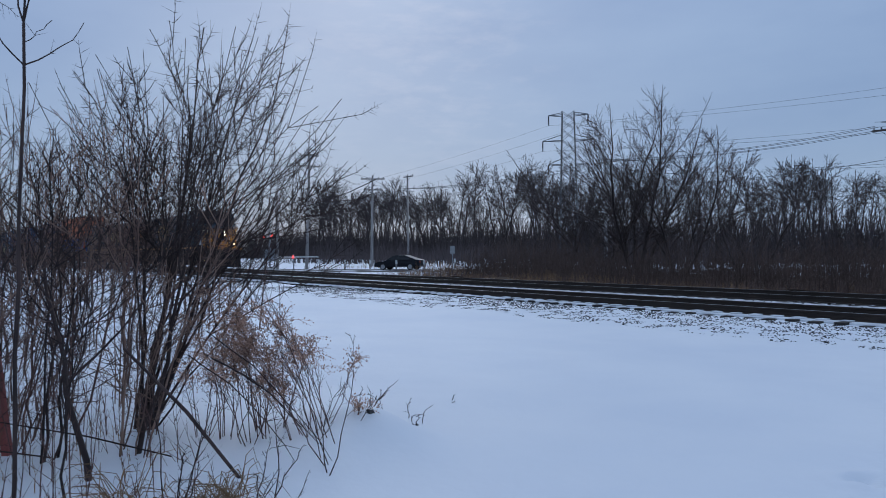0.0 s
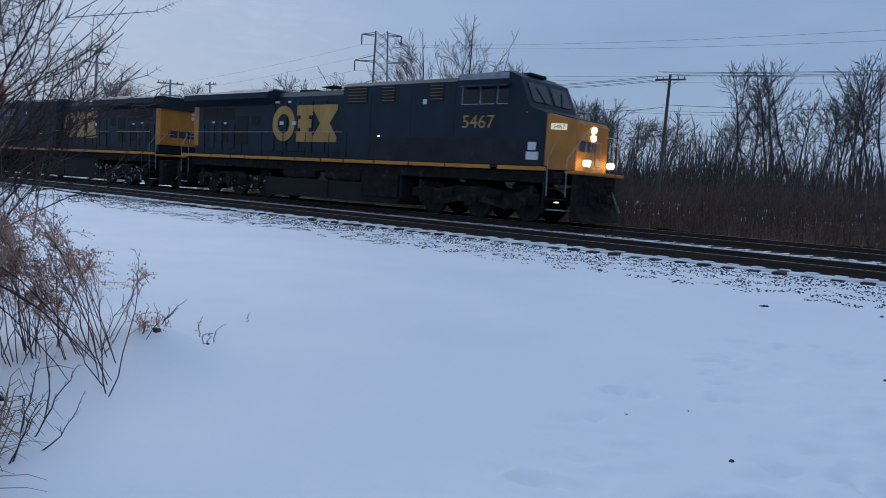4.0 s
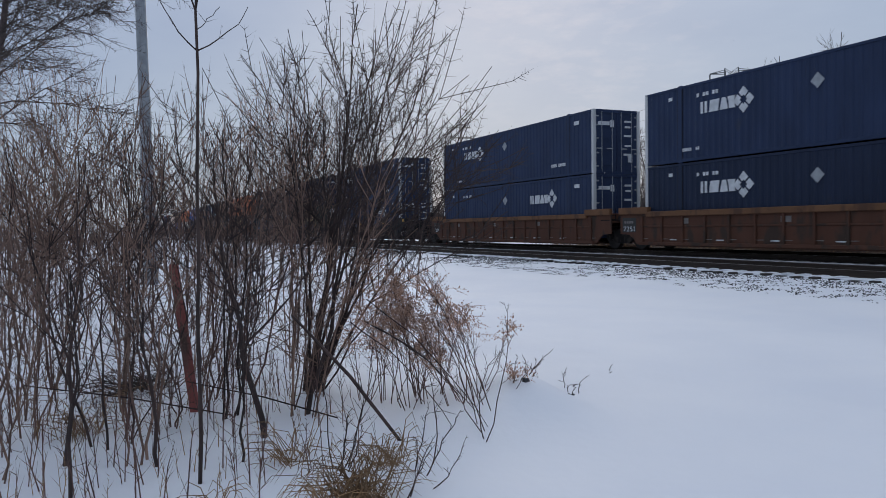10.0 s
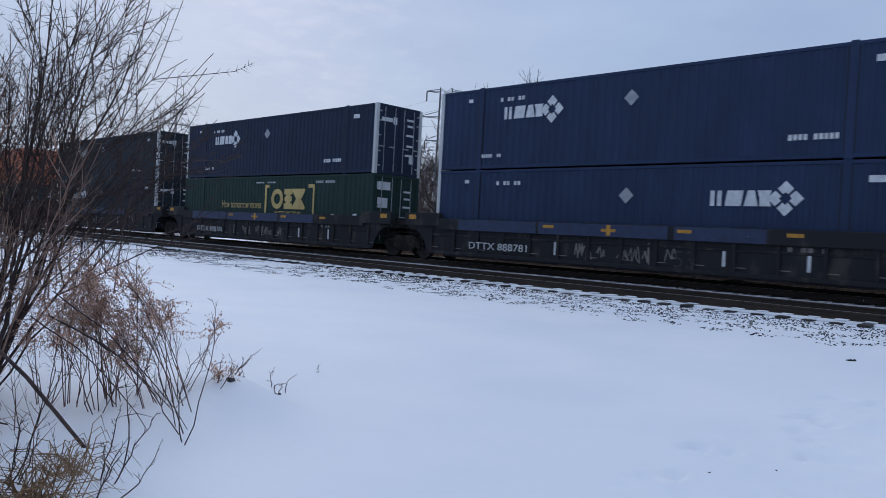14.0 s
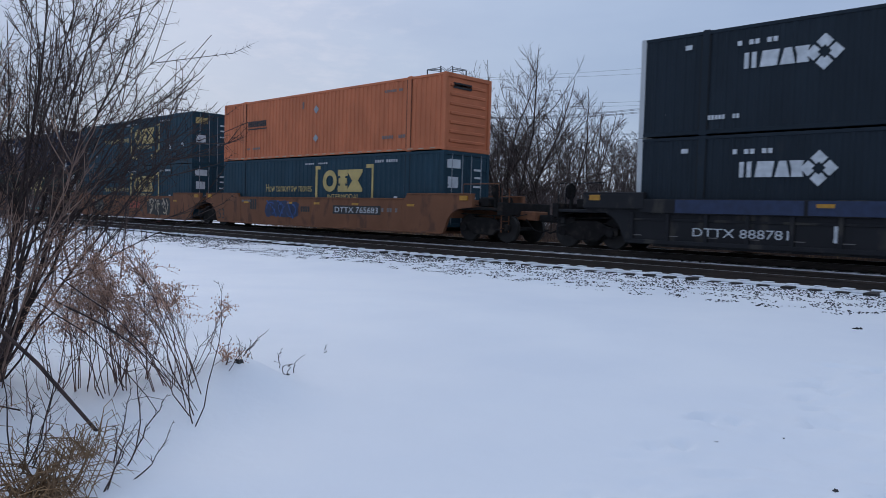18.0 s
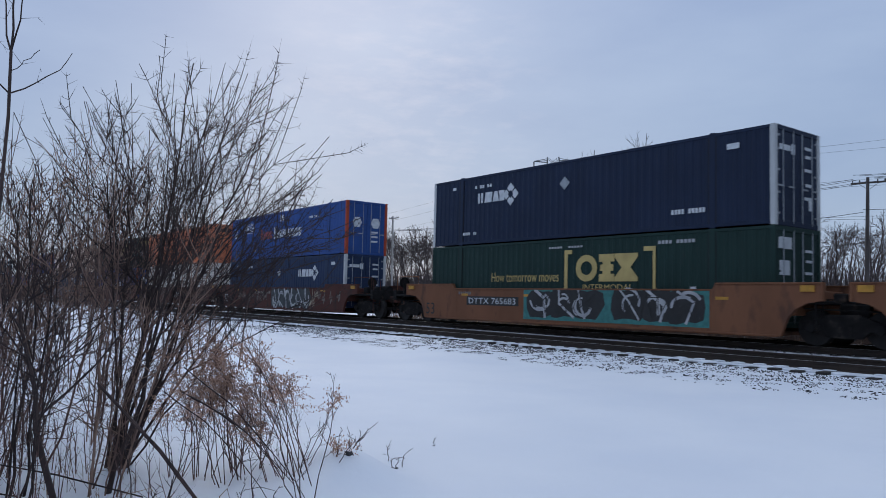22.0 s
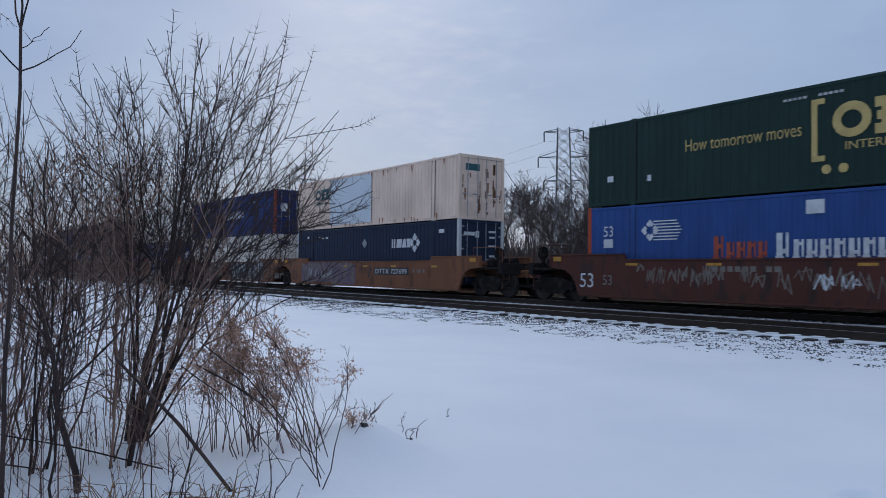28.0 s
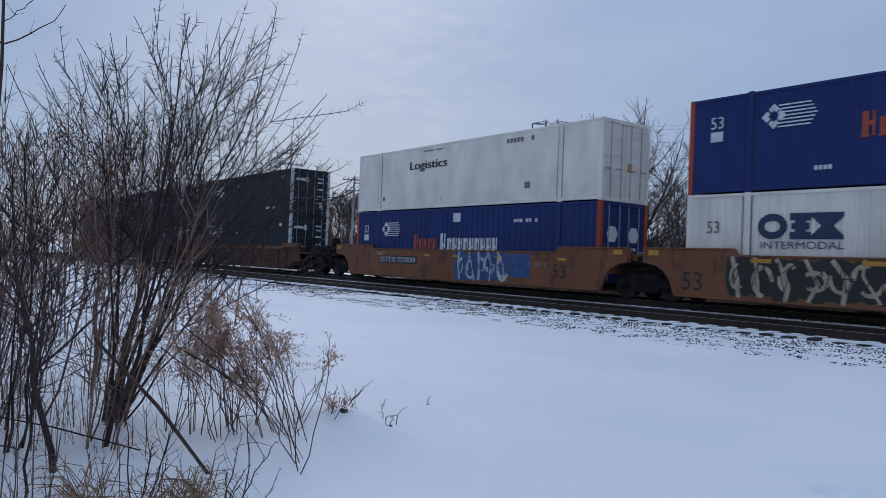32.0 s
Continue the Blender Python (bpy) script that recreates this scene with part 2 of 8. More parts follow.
SNOWCRUST = surface("snow_crust", (0.40, 0.41, 0.44), 0.85, col2=(0.07, 0.07, 0.075), scale=9, bump=0.5, bump_scale=12)
LOCOBLUE = surface("loco_dark_blue_paint", (0.014, 0.026, 0.041), 0.5, col2=(0.010, 0.017, 0.026), scale=1.2, stretch=(1, 1, 0.5), spots=(0.02, 0.021, 0.023), spot_at=0.64, spot_scale=1.5, bump=0.04, spec=0.2)
LOCOGREY = surface("loco_grimy_lower_paint", (0.02, 0.026, 0.031), 0.6, col2=(0.014, 0.016, 0.018), scale=1.5, spots=(0.04, 0.035, 0.03), spot_at=0.62, bump=0.05, spec=0.2)
# one yellow paint: darkened here for the shaded hood end, lit copy for sills
LOCOYEL = surface("loco_yellow_paint", (0.47, 0.195, 0.020), 0.5, col2=(0.34, 0.135, 0.015), scale=2, stretch=(1, 1, 0.5), spots=(0.11, 0.065, 0.03), spot_at=0.66, spot_scale=4, bump=0.05)
LOCOYEL_LIT = surface("loco_yellow_paint_lit", (0.58, 0.25, 0.02), 0.5, col2=(0.42, 0.17, 0.016), scale=2, stretch=(0.4, 1, 1), spots=(0.12, 0.07, 0.03), spot_at=0.68, spot_scale=4, bump=0.05)
LOGOYEL = surface("logo_yellow_paint", (0.45, 0.255, 0.052), 0.55, col2=(0.31, 0.19, 0.045), scale=2, stretch=(1, 1, 0.4), spots=(0.10, 0.07, 0.035), spot_at=0.7, spot_scale=5, bump=0.03)
CONTYEL = surface("container_mark_yellow", (0.56, 0.42, 0.15), 0.6, col2=(0.42, 0.31, 0.11), scale=2, spots=(0.2, 0.16, 0.08), spot_at=0.7, spot_scale=4, bump=0.02)
ROOFGREY = surface("roof_light_grey", (0.30, 0.33, 0.37), 0.6, col2=(0.18, 0.2, 0.23), scale=2, bump=0.05)
SLAT = surface("louvre_slat_dusty", (0.16, 0.11, 0.085), 0.7, bump=0.0)
TANKGREY = surface("fuel_tank_grimy", (0.026, 0.024, 0.024), 0.8, col2=(0.019, 0.018, 0.018), scale=0.9, stretch=(0.3, 1, 1), bump=0.15, spec=0.15)
DARKGAP = surface("dark_grille", (0.008, 0.008, 0.009), 0.8, bump=0.0)
CABGLASS = surface("cab_window_glass", (0.014, 0.016, 0.019), 0.12, bump=0.0, spec=0.35)
LAMPGLOW = surface("headlight_lens_lit", (0.9, 0.8, 0.6), 0.3, glow=(1.0, 0.74, 0.40), glow_strength=16.0, bump=0.0)
AMBER = surface("marker_light_amber", (0.9, 0.6, 0.2), 0.3, glow=(1.0, 0.65, 0.2), glow_strength=3.5, bump=0.0)
REDGLOW = surface("signal_lens_red_lit", (0.8, 0.05, 0.03), 0.3, glow=(1.0, 0.04, 0.03), glow_strength=7.0, bump=0.0)
BOARDGLOW = surface("number_board_lit", (0.8, 0.75, 0.55), 0.4, glow=(1.0, 0.86, 0.55), glow_strength=0.5, bump=0.0)
PATCHWHITE = surface("repainted_patch", (0.60, 0.65, 0.70), 0.55, col2=(0.55, 0.60, 0.645), scale=1.0, bump=0.01)
PAPER = surface("white_decal", (0.62, 0.64, 0.66), 0.6, col2=(0.5, 0.52, 0.54), scale=4, bump=0.0)


def box_paint(name, col, **kw):
    kw = dict(dict(rough=0.6, spec=0.22, col2=tuple(c * 0.78 for c in col), scale=1.1, stretch=(1, 1, 0.45), spot_at=0.66, spot_scale=2.2, bump=0.04, spots=tuple(c * 0.55 + 0.015 for c in col)), **kw)
    return surface(name, col, **kw)


NAVY = box_paint("container_navy", (0.021, 0.037, 0.086))
NAVYDARK = box_paint("container_blue_black", (0.014, 0.024, 0.054))
BLACKBOX = box_paint("container_charcoal", (0.015, 0.024, 0.034))
GREEN = box_paint("container_dark_green", (0.014, 0.038, 0.032))
TEAL = box_paint("container_blue_green", (0.019, 0.051, 0.074))
ORANGE = box_paint("container_orange", (0.60, 0.190, 0.088), spots=(0.47, 0.145, 0.07))
PBLUE = box_paint("container_blue", (0.031, 0.080, 0.262))
PBLUEDK = box_paint("container_deep_blue", (0.017, 0.034, 0.140))
CREAM = box_paint("container_cream_white", (0.86, 0.665, 0.535), spots=(0.36, 0.2, 0.1), spot_at=0.7)
WHITEBOX = box_paint("container_white", (0.82, 0.765, 0.69), spots=(0.42, 0.38, 0.33), spot_at=0.66)
REDPOST = box_paint("container_red_post", (0.42, 0.07, 0.03))
OLDWHITE = box_paint("corner_post_white", (0.55, 0.56, 0.56))
CARBROWN = box_paint("well_car_brown", (0.105, 0.045, 0.028), rough=0.75, spots=(0.05, 0.032, 0.024), spot_at=0.5, bump=0.12)
CARYELLOW = box_paint("well_car_faded_yellow", (0.225, 0.096, 0.049), rough=0.7, spots=(0.12, 0.055, 0.034), spot_at=0.54, bump=0.1)
CARTAN = box_paint("well_car_chord_tan", (0.18, 0.088, 0.045), rough=0.75, spots=(0.09, 0.045, 0.028), spot_at=0.5, bump=0.12)
CARDARK = box_paint("well_car_black", (0.022, 0.022, 0.025), rough=0.75, spots=(0.05, 0.045, 0.04), spot_at=0.55, bump=0.12)
CARMAROON = box_paint("well_car_maroon", (0.100, 0.036, 0.027), rough=0.75, spots=(0.045, 0.027, 0.022), spot_at=0.52, bump=0.1)
RUST = surface("rust_streak", (0.19, 0.075, 0.032), 0.9, col2=(0.32, 0.17, 0.095), scale=7, bump=0.1)
LETTER = surface("lettering_white", (0.66, 0.68, 0.70), 0.6, col2=(0.48, 0.5, 0.52), scale=5, bump=0.0)
LETTERBLK = surface("lettering_black", (0.02, 0.02, 0.022), 0.6, bump=0.0)
LETTERNAVY = surface("lettering_navy", (0.02, 0.035, 0.09), 0.6, bump=0.0)
LETTERRED = surface("lettering_red_orange", (0.40, 0.07, 0.03), 0.6, bump=0.0)
LETTERDIM = surface("lettering_faint", (0.20, 0.18, 0.17), 0.7, bump=0.0)
LETTERTEAL = surface("lettering_teal", (0.02, 0.10, 0.12), 0.6, bump=0.0)
SPRAY_BLUE = surface("spray_blue", (0.03, 0.09, 0.26), 0.6, col2=(0.02, 0.055, 0.16), scale=3, bump=0.0)
SPRAY_WHITE = surface("spray_silver_white", (0.50, 0.50, 0.50), 0.55, col2=(0.33, 0.33, 0.35), scale=2.5, bump=0.0)
SPRAY_SLATE = surface("spray_slate", (0.045, 0.055, 0.058), 0.6, col2=(0.028, 0.034, 0.036), scale=2.5, bump=0.0)
SPRAY_PINK = surface("spray_faded_violet", (0.17, 0.11, 0.15), 0.65, col2=(0.10, 0.075, 0.10), scale=2.5, bump=0.0)
SPRAY_TEAL = surface("spray_teal", (0.05, 0.22, 0.20), 0.6, bump=0.0)
SPRAY_BLACK = surface("spray_black", (0.025, 0.023, 0.022), 0.6, bump=0.0)
SPRAY_CREAM = surface("spray_cream", (0.48, 0.40, 0.28), 0.6, col2=(0.33, 0.27, 0.2), scale=3, bump=0.0)
SPRAY_TAN = surface("spray_pale_tan", (0.20, 0.17, 0.145), 0.65, bump=0.0)
CARPAINT = surface("car_black_paint", (0.012, 0.014, 0.02), 0.38, bump=0.0, spec=0.2)
TYRE = surface("tyre_rubber", (0.018, 0.018, 0.019), 0.85, bump=0.1)
RIM = surface("wheel_rim_alloy", (0.45, 0.46, 0.47), 0.35, metal=0.8, bump=0.0)
SIGNBACK = surface("sign_plate_grey", (0.30, 0.31, 0.31), 0.6, bump=0.0)
YELPAD = surface("yellow_marker", (0.55, 0.27, 0.03), 0.6, bump=0.0)

# ---------------------------------------------------------------- mesh builders


class Shape:
    """Collects vertices and faces of one part."""

    def __init__(self):
        self.v, self.f, self.smooth = [], [], False

    def add(self, verts, faces):
        k = len(self.v)
        self.v.extend(verts)
        self.f.extend(tuple(i + k for i in f) for f in faces)
        return self

    def box(self, x0, x1, y0, y1, z0, z1):
        return self.add([(x, y, z) for z in (z0, z1) for y in (y0, y1) for x in (x0, x1)],
                        [(0, 2, 3, 1), (4, 5, 7, 6), (0, 1, 5, 4), (2, 6, 7, 3), (0, 4, 6, 2), (1, 3, 7, 5)])

    def cbox(self, x0, x1, y0, y1, z0, z1, c=0.02):
        """A box with chamfered edges."""
        c = min(c, (x1 - x0) * 0.45, (y1 - y0) * 0.45, (z1 - z0) * 0.45)
        k = len(self.v)
        idx = {}
        for sx in (0, 1):
            for sy in (0, 1):
                for sz in (0, 1):
                    x, y, z = (x0, x1)[sx], (y0, y1)[sy], (z0, z1)[sz]
                    dx, dy, dz = c * (1 - 2 * sx), c * (1 - 2 * sy), c * (1 - 2 * sz)
                    for a, p in enumerate(((x, y + dy, z + dz), (x + dx, y, z + dz), (x + dx, y + dy, z))):
                        idx[sx, sy, sz, a] = len(self.v)
                        self.v.append(p)
        g = lambda a, b, c_, d: idx[a, b, c_, d]
        F = []
        for s in (0, 1):
            q = [g(s, 0, 0, 0), g(s, 1, 0, 0), g(s, 1, 1, 0), g(s, 0, 1, 0)]
            F.append(q if s else q[::-1])
            q = [g(0, s, 0, 1), g(1, s, 0, 1), g(1, s, 1, 1), g(0, s, 1, 1)]
            F.append(q[::-1] if s else q)
            q = [g(0, 0, s, 2), g(1, 0, s, 2), g(1, 1, s, 2), g(0, 1, s, 2)]
            F.append(q if s else q[::-1])
        for a in (0, 1):
            for b in (0, 1):
                F.append([g(0, a, b, 1), g(1, a, b, 1), g(1, a, b, 2), g(0, a, b, 2)])
                F.append([g(a, 0, b, 0), g(a, 1, b, 0), g(a, 1, b, 2), g(a, 0, b, 2)])
                F.append([g(a, b, 0, 0), g(a, b, 1, 0), g(a, b, 1, 1), g(a, b, 0, 1)])
                for c_ in (0, 1):
                    F.append([g(a, b, c_, 0), g(a, b, c_, 1), g(a, b, c_, 2)])
        self.f.extend(tuple(q) for q in F)
        return self

    def tube(self, pts, radii, n=6, caps=True):
        pts = [Vector(p) for p in pts]
        if not hasattr(radii, "__len__"):
            radii = [radii] * len(pts)
        k = len(self.v)
        d0 = pts[-1] - pts[0]
        ref = Vector((0, 0, 1)) if abs(d0.normalized().z) < 0.9 else Vector((1, 0, 0))
        for i, p in enumerate(pts):
            d = (pts[min(i + 1, len(pts) - 1)] - pts[max(i - 1, 0)]).normalized()
            u = d.cross(ref).normalized()
            w = d.cross(u)
            for j in range(n):
                a = 2 * math.pi * j / n
                self.v.append(tuple(p + (u * math.cos(a) + w * math.sin(a)) * radii[i]))
        for i in range(len(pts) - 1):
            for j in range(n):
                a, b = k + i * n + j, k + i * n + (j + 1) % n
                self.f.append((a, b, b + n, a + n))
        if caps:
            self.f.append(tuple(range(k + n - 1, k - 1, -1)))
            e_ = k + (len(pts) - 1) * n
            self.f.append(tuple(range(e_, e_ + n)))
        return self

    def spike(self, pts, r):
        """A three-sided twig that tapers to a point, through two or three points."""
        k = len(self.v)
        d = pts[-1] - pts[0]
        u = d.cross(Vector((0.31, 0.17, 0.93)) if abs(d.z) < 0.9 * d.length else Vector((1, 0, 0))).normalized()
        w = d.cross(u).normalized()
        rows = len(pts) - 1
        for i in range(rows):
            q = r * (1 - 0.45 * i / rows)
            for a, b in ((1, 0), (-0.5, 0.87), (-0.5, -0.87)):
                self.v.append(tuple(pts[i] + (u * a + w * b) * q))
        self.v.append(tuple(pts[-1]))
        for i in range(rows - 1):
            for j in range(3):
                a, b = k + i * 3 + j, k + i * 3 + (j + 1) % 3
                self.f.append((a, b, b + 3, a + 3))
        e_ = k + (rows - 1) * 3
        for j in range(3):
            self.f.append((e_ + j, e_ + (j + 1) % 3, e_ + 3))
        return self

    def prism_y(self, prof, y0, y1):
        """A profile in x, z drawn out along y."""
        n = len(prof)
        return self.add([(x, y0, z) for x, z in prof] + [(x, y1, z) for x, z in prof],
                        [tuple(range(n)), tuple(range(2 * n - 1, n - 1, -1))] + [(i, i + n, (i + 1) % n + n, (i + 1) % n) for i in range(n)])

    def prism_x(self, prof, x0, x1):
        """A profile in y, z drawn out along x."""
        n = len(prof)
        return self.add([(x0, y, z) for y, z in prof] + [(x1, y, z) for y, z in prof],
                        [tuple(range(n)), tuple(range(2 * n - 1, n - 1, -1))] + [(i, i + n, (i + 1) % n + n, (i + 1) % n) for i in range(n)])

    def mesh(self, name, material):
        me = bpy.data.meshes.new(name)
        me.from_pydata(self.v, [], self.f)
        me.materials.append(material)
        if self.smooth:
            me.polygons.foreach_set("use_smooth", [True] * len(me.polygons))
        bm = bmesh.new()
        bm.from_mesh(me)
        bmesh.ops.recalc_face_normals(bm, faces=bm.faces)
        bm.to_mesh(me)
        bm.free()
        me.update()
        return me


def part(name, shape, material, parent, label=""):
    ob = new(name, shape.mesh(name, material) if isinstance(shape, Shape) else shape)
    if parent is not None:
        ob.parent = parent
    return tagged(ob, label)


def thing(name, label, category, at=None, group="", kind=""):
    ob = new(name)
    ob.empty_display_size = 0.2
    if at is not None:
        ob.matrix_basis = at
    return tagged(ob, label, category, group, kind)


def solid(name, shape, material, label, category, at=None, group="", kind=""):
    ob = part(name, shape, material, None)
    if at is not None:
        ob.matrix_basis = at
    return tagged(ob, label, category, group, kind)


TEXTS = {}


def lettering(word, material):
    """Built-in font as a flat mesh in x, z facing -y, one unit wide and high."""
    if (word, material.name) not in TEXTS:
        cu = bpy.data.curves.new("lettering", "FONT")
        cu.body, cu.extrude, cu.resolution_u = word, 0.0, 3
        ob = new("lettering", cu)
        bpy.context.view_layer.update()
        me = bpy.data.meshes.new_from_object(ob.evaluated_get(bpy.context.evaluated_depsgraph_get()))
        bpy.data.objects.remove(ob)
        bpy.data.curves.remove(cu)
        co = np.empty(len(me.vertices) * 3)
        me.vertices.foreach_get("co", co)
        co = co.reshape(-1, 3)
        lo_, hi_ = co.min(0), co.max(0)
        co = (co - (lo_ + hi_) / 2) / np.maximum(hi_ - lo_, 1e-6)
        co = np.stack([co[:, 0], np.zeros(len(co)), co[:, 1]], 1)
        me.vertices.foreach_set("co", co.ravel())
        me.materials.clear()
        me.materials.append(material)
        me.update()
        TEXTS[word, material.name] = me
    return TEXTS[word, material.name]


def write(word, x, z, w, h, y, material, parent, label=""):
    ob = part("lettering", lettering(word, material), material, parent, label or "painted lettering")
    ob.matrix_basis = Matrix.LocRotScale((x, y, z), None, (w, 1, h))
    return ob


def plate(name, polys, y, material, parent, label="", depth=0.006, weld=False):
    """Flat painted shapes, a few millimetres thick, in x, z, facing -y."""
    if not weld and 1 < len(polys) <= 14:          # each painted piece is a part
        for i, p in enumerate(polys):
            ob = part(name, Shape().prism_y(p, y - depth - 0.0003 * (i % 12), y), material, parent, label)
        return ob
    s = Shape()
    for i, p in enumerate(polys):
        s.prism_y(p, y - depth - (0.0 if weld else 0.0003 * (i % 12)), y)
    ob = part(name, s, material, parent, label)
    if weld:                                       # join neighbours into one sheet
        bm = bmesh.new()
        bm.from_mesh(ob.data)
        bmesh.ops.remove_doubles(bm, verts=bm.verts, dist=0.0005)
        bmesh.ops.dissolve_degenerate(bm, edges=bm.edges, dist=0.0002)
        bm.to_mesh(ob.data)
        bm.free()
    return ob


def rect(x0, x1, z0, z1):
    return [(x0, z0), (x1, z0), (x1, z1), (x0, z1)]


def ring(x, z, rx, rz, t, n=18, gap=0.0):
    """Quads of a ring, open to the +x side by gap radians each way."""
    out = []
    for i in range(n):
        a, b = gap + (2 * math.pi - 2 * gap) * i / n, gap + (2 * math.pi - 2 * gap) * (i + 1) / n
        out.append([(x + rx * math.cos(a), z + rz * math.sin(a)), (x + rx * math.cos(b), z + rz * math.sin(b)),
                    (x + (rx - t) * math.cos(b), z + (rz - t) * math.sin(b)), (x + (rx - t) * math.cos(a), z + (rz - t) * math.sin(a))])
    return out


def emblem(x, z, w, h, y, material, parent, label="company mark as three heavy painted shapes"):
    """A company mark as plain shapes: a heavy ring, a notched slab and a bow tie."""
    plate("mark_ring", ring(x - w * 0.33, z, w * 0.185, h * 0.5, w * 0.085, 18), y, material, parent, label, weld=True)
    a, b = x - w * 0.115, x + w * 0.135
    p = [[(a, z + h * 0.22), (a + w * 0.06, z + h * 0.22), (a + w * 0.06, z + h * 0.12), (a + w * 0.02, z + h * 0.12), (a + w * 0.02, z - h * 0.12), (a + w * 0.06, z - h * 0.12), (a + w * 0.06, z - h * 0.22), (a, z - h * 0.22), (a, z - h * 0.5),
          (b, z - h * 0.5), (b, z - h * 0.22), (b - w * 0.06, z - h * 0.22), (b - w * 0.06, z - h * 0.12), (b - w * 0.02, z - h * 0.12), (b - w * 0.02, z + h * 0.12), (b - w * 0.06, z + h * 0.12), (b - w * 0.06, z + h * 0.22), (b, z + h * 0.22), (b, z + h * 0.5), (a, z + h * 0.5)]]
    plate("mark_slab", p, y, material, parent, label)
    c, d = x + w * 0.14, x + w * 0.5
    m = (c + d) / 2
    q = h * 0.36
    return plate("mark_bow_tie", [[(c, z + h * 0.5), (c, z + q), (m - w * 0.07, z), (c, z - q), (c, z - h * 0.5), (d, z - h * 0.5), (d, z - q), (m + w * 0.07, z), (d, z + q), (d, z + h * 0.5)]], y, material, parent, label)


def bars(x, z, w, h, y, material, parent, n=8, seed=1, name="marking"):
    """Writing too small to read, as plain bars."""
    r = random.Random(seed)
    s, out = x, []
    step = w / n
    for i in range(n):
        if r.random() > 0.12:
            out.append(rect(x + i * step, x + i * step + step * 0.72, z, z + h))
    return plate(name, out or [rect(x, x + w, z, z + h)], y, material, parent)


def diamond(x, z, r_, hole=0.0):
    if hole:                                       # four corner pieces round a hole, with slits between them
        out = []
        q = [(x, z + r_), (x + r_, z), (x, z - r_), (x - r_, z)]
        h = [(x, z + hole), (x + hole, z), (x, z - hole), (x - hole, z)]
        lerp = lambda a, b, k: (a[0] + (b[0] - a[0]) * k, a[1] + (b[1] - a[1]) * k)
        for i in range(4):
            p_, n_ = (i - 1) % 4, (i + 1) % 4
            out.append([lerp(q[i], q[p_], 0.44), q[i], lerp(q[i], q[n_], 0.44), lerp(h[i], h[n_], 0.38), h[i], lerp(h[i], h[p_], 0.38)])
        return out
    return [[(x, z + r_), (x + r_, z), (x, z - r_), (x - r_, z)]]


def ribbon(pts, w):
    """A painted stroke of even width along a line, as quads."""
    out = []
    for (x0, z0), (x1, z1) in zip(pts, pts[1:]):
        d = math.hypot(x1 - x0, z1 - z0) or 1e-6
        ux, uz = (x1 - x0) / d, (z1 - z0) / d
        k = w * 0.35
        x0_, z0_, x1_, z1_ = x0 - ux * k, z0 - uz * k, x1 + ux * k, z1 + uz * k
        nx_, nz_ = -uz * w / 2, ux * w / 2
        out.append([(x0_ + nx_, z0_ + nz_), (x0_ - nx_, z0_ - nz_), (x1_ - nx_, z1_ - nz_), (x1_ + nx_, z1_ + nz_)])
    return out


def stroke_mesh(name, quads, y, material, parent, label=""):
    """Many painted strokes as one thin skin, each a hair above the last."""
    sh = Shape()
    for i, q in enumerate(quads):
        sh.prism_y(q, y - 0.002 - 0.00025 * (i % 9), y)
    return tagged(part(name, sh, material, parent, label), kind="stuff")


def scribble(r, cx, cz, w, h, n=7):
    """The wandering line of one sprayed sign: quick up-and-down strokes, with a loop back."""
    out = []
    for i in range(n):
        out.append((cx - w / 2 + w * (i + r.uniform(-0.6, 0.9)) / n, cz + h * 0.5 * (1 if i % 2 else -1) * r.uniform(0.2, 1.0)))
    out.append((cx + w * r.uniform(-0.3, 0.1), cz + h * r.uniform(-0.3, 0.3)))
    return out


def tags(x0, x1, z0, z1, y, material, parent, seed, n=5, label="thin sprayed tags"):
    """Rows of thin scribbled signs."""
    r, quads = random.Random(seed), []
    w = (x1 - x0) / n
    for i in range(n):
        if r.random() < 0.18:
            continue
        h = (z1 - z0) * r.uniform(0.45, 1.0)
        cz = r.uniform(z0 + h / 2, z1 - h / 2 + 1e-4)
        quads += ribbon(scribble(r, x0 + w * (i + 0.5), cz, w * 0.95, h, r.randrange(5, 9)), r.uniform(0.022, 0.045))
    return stroke_mesh("graffiti_tag", quads, y, material, parent, label)


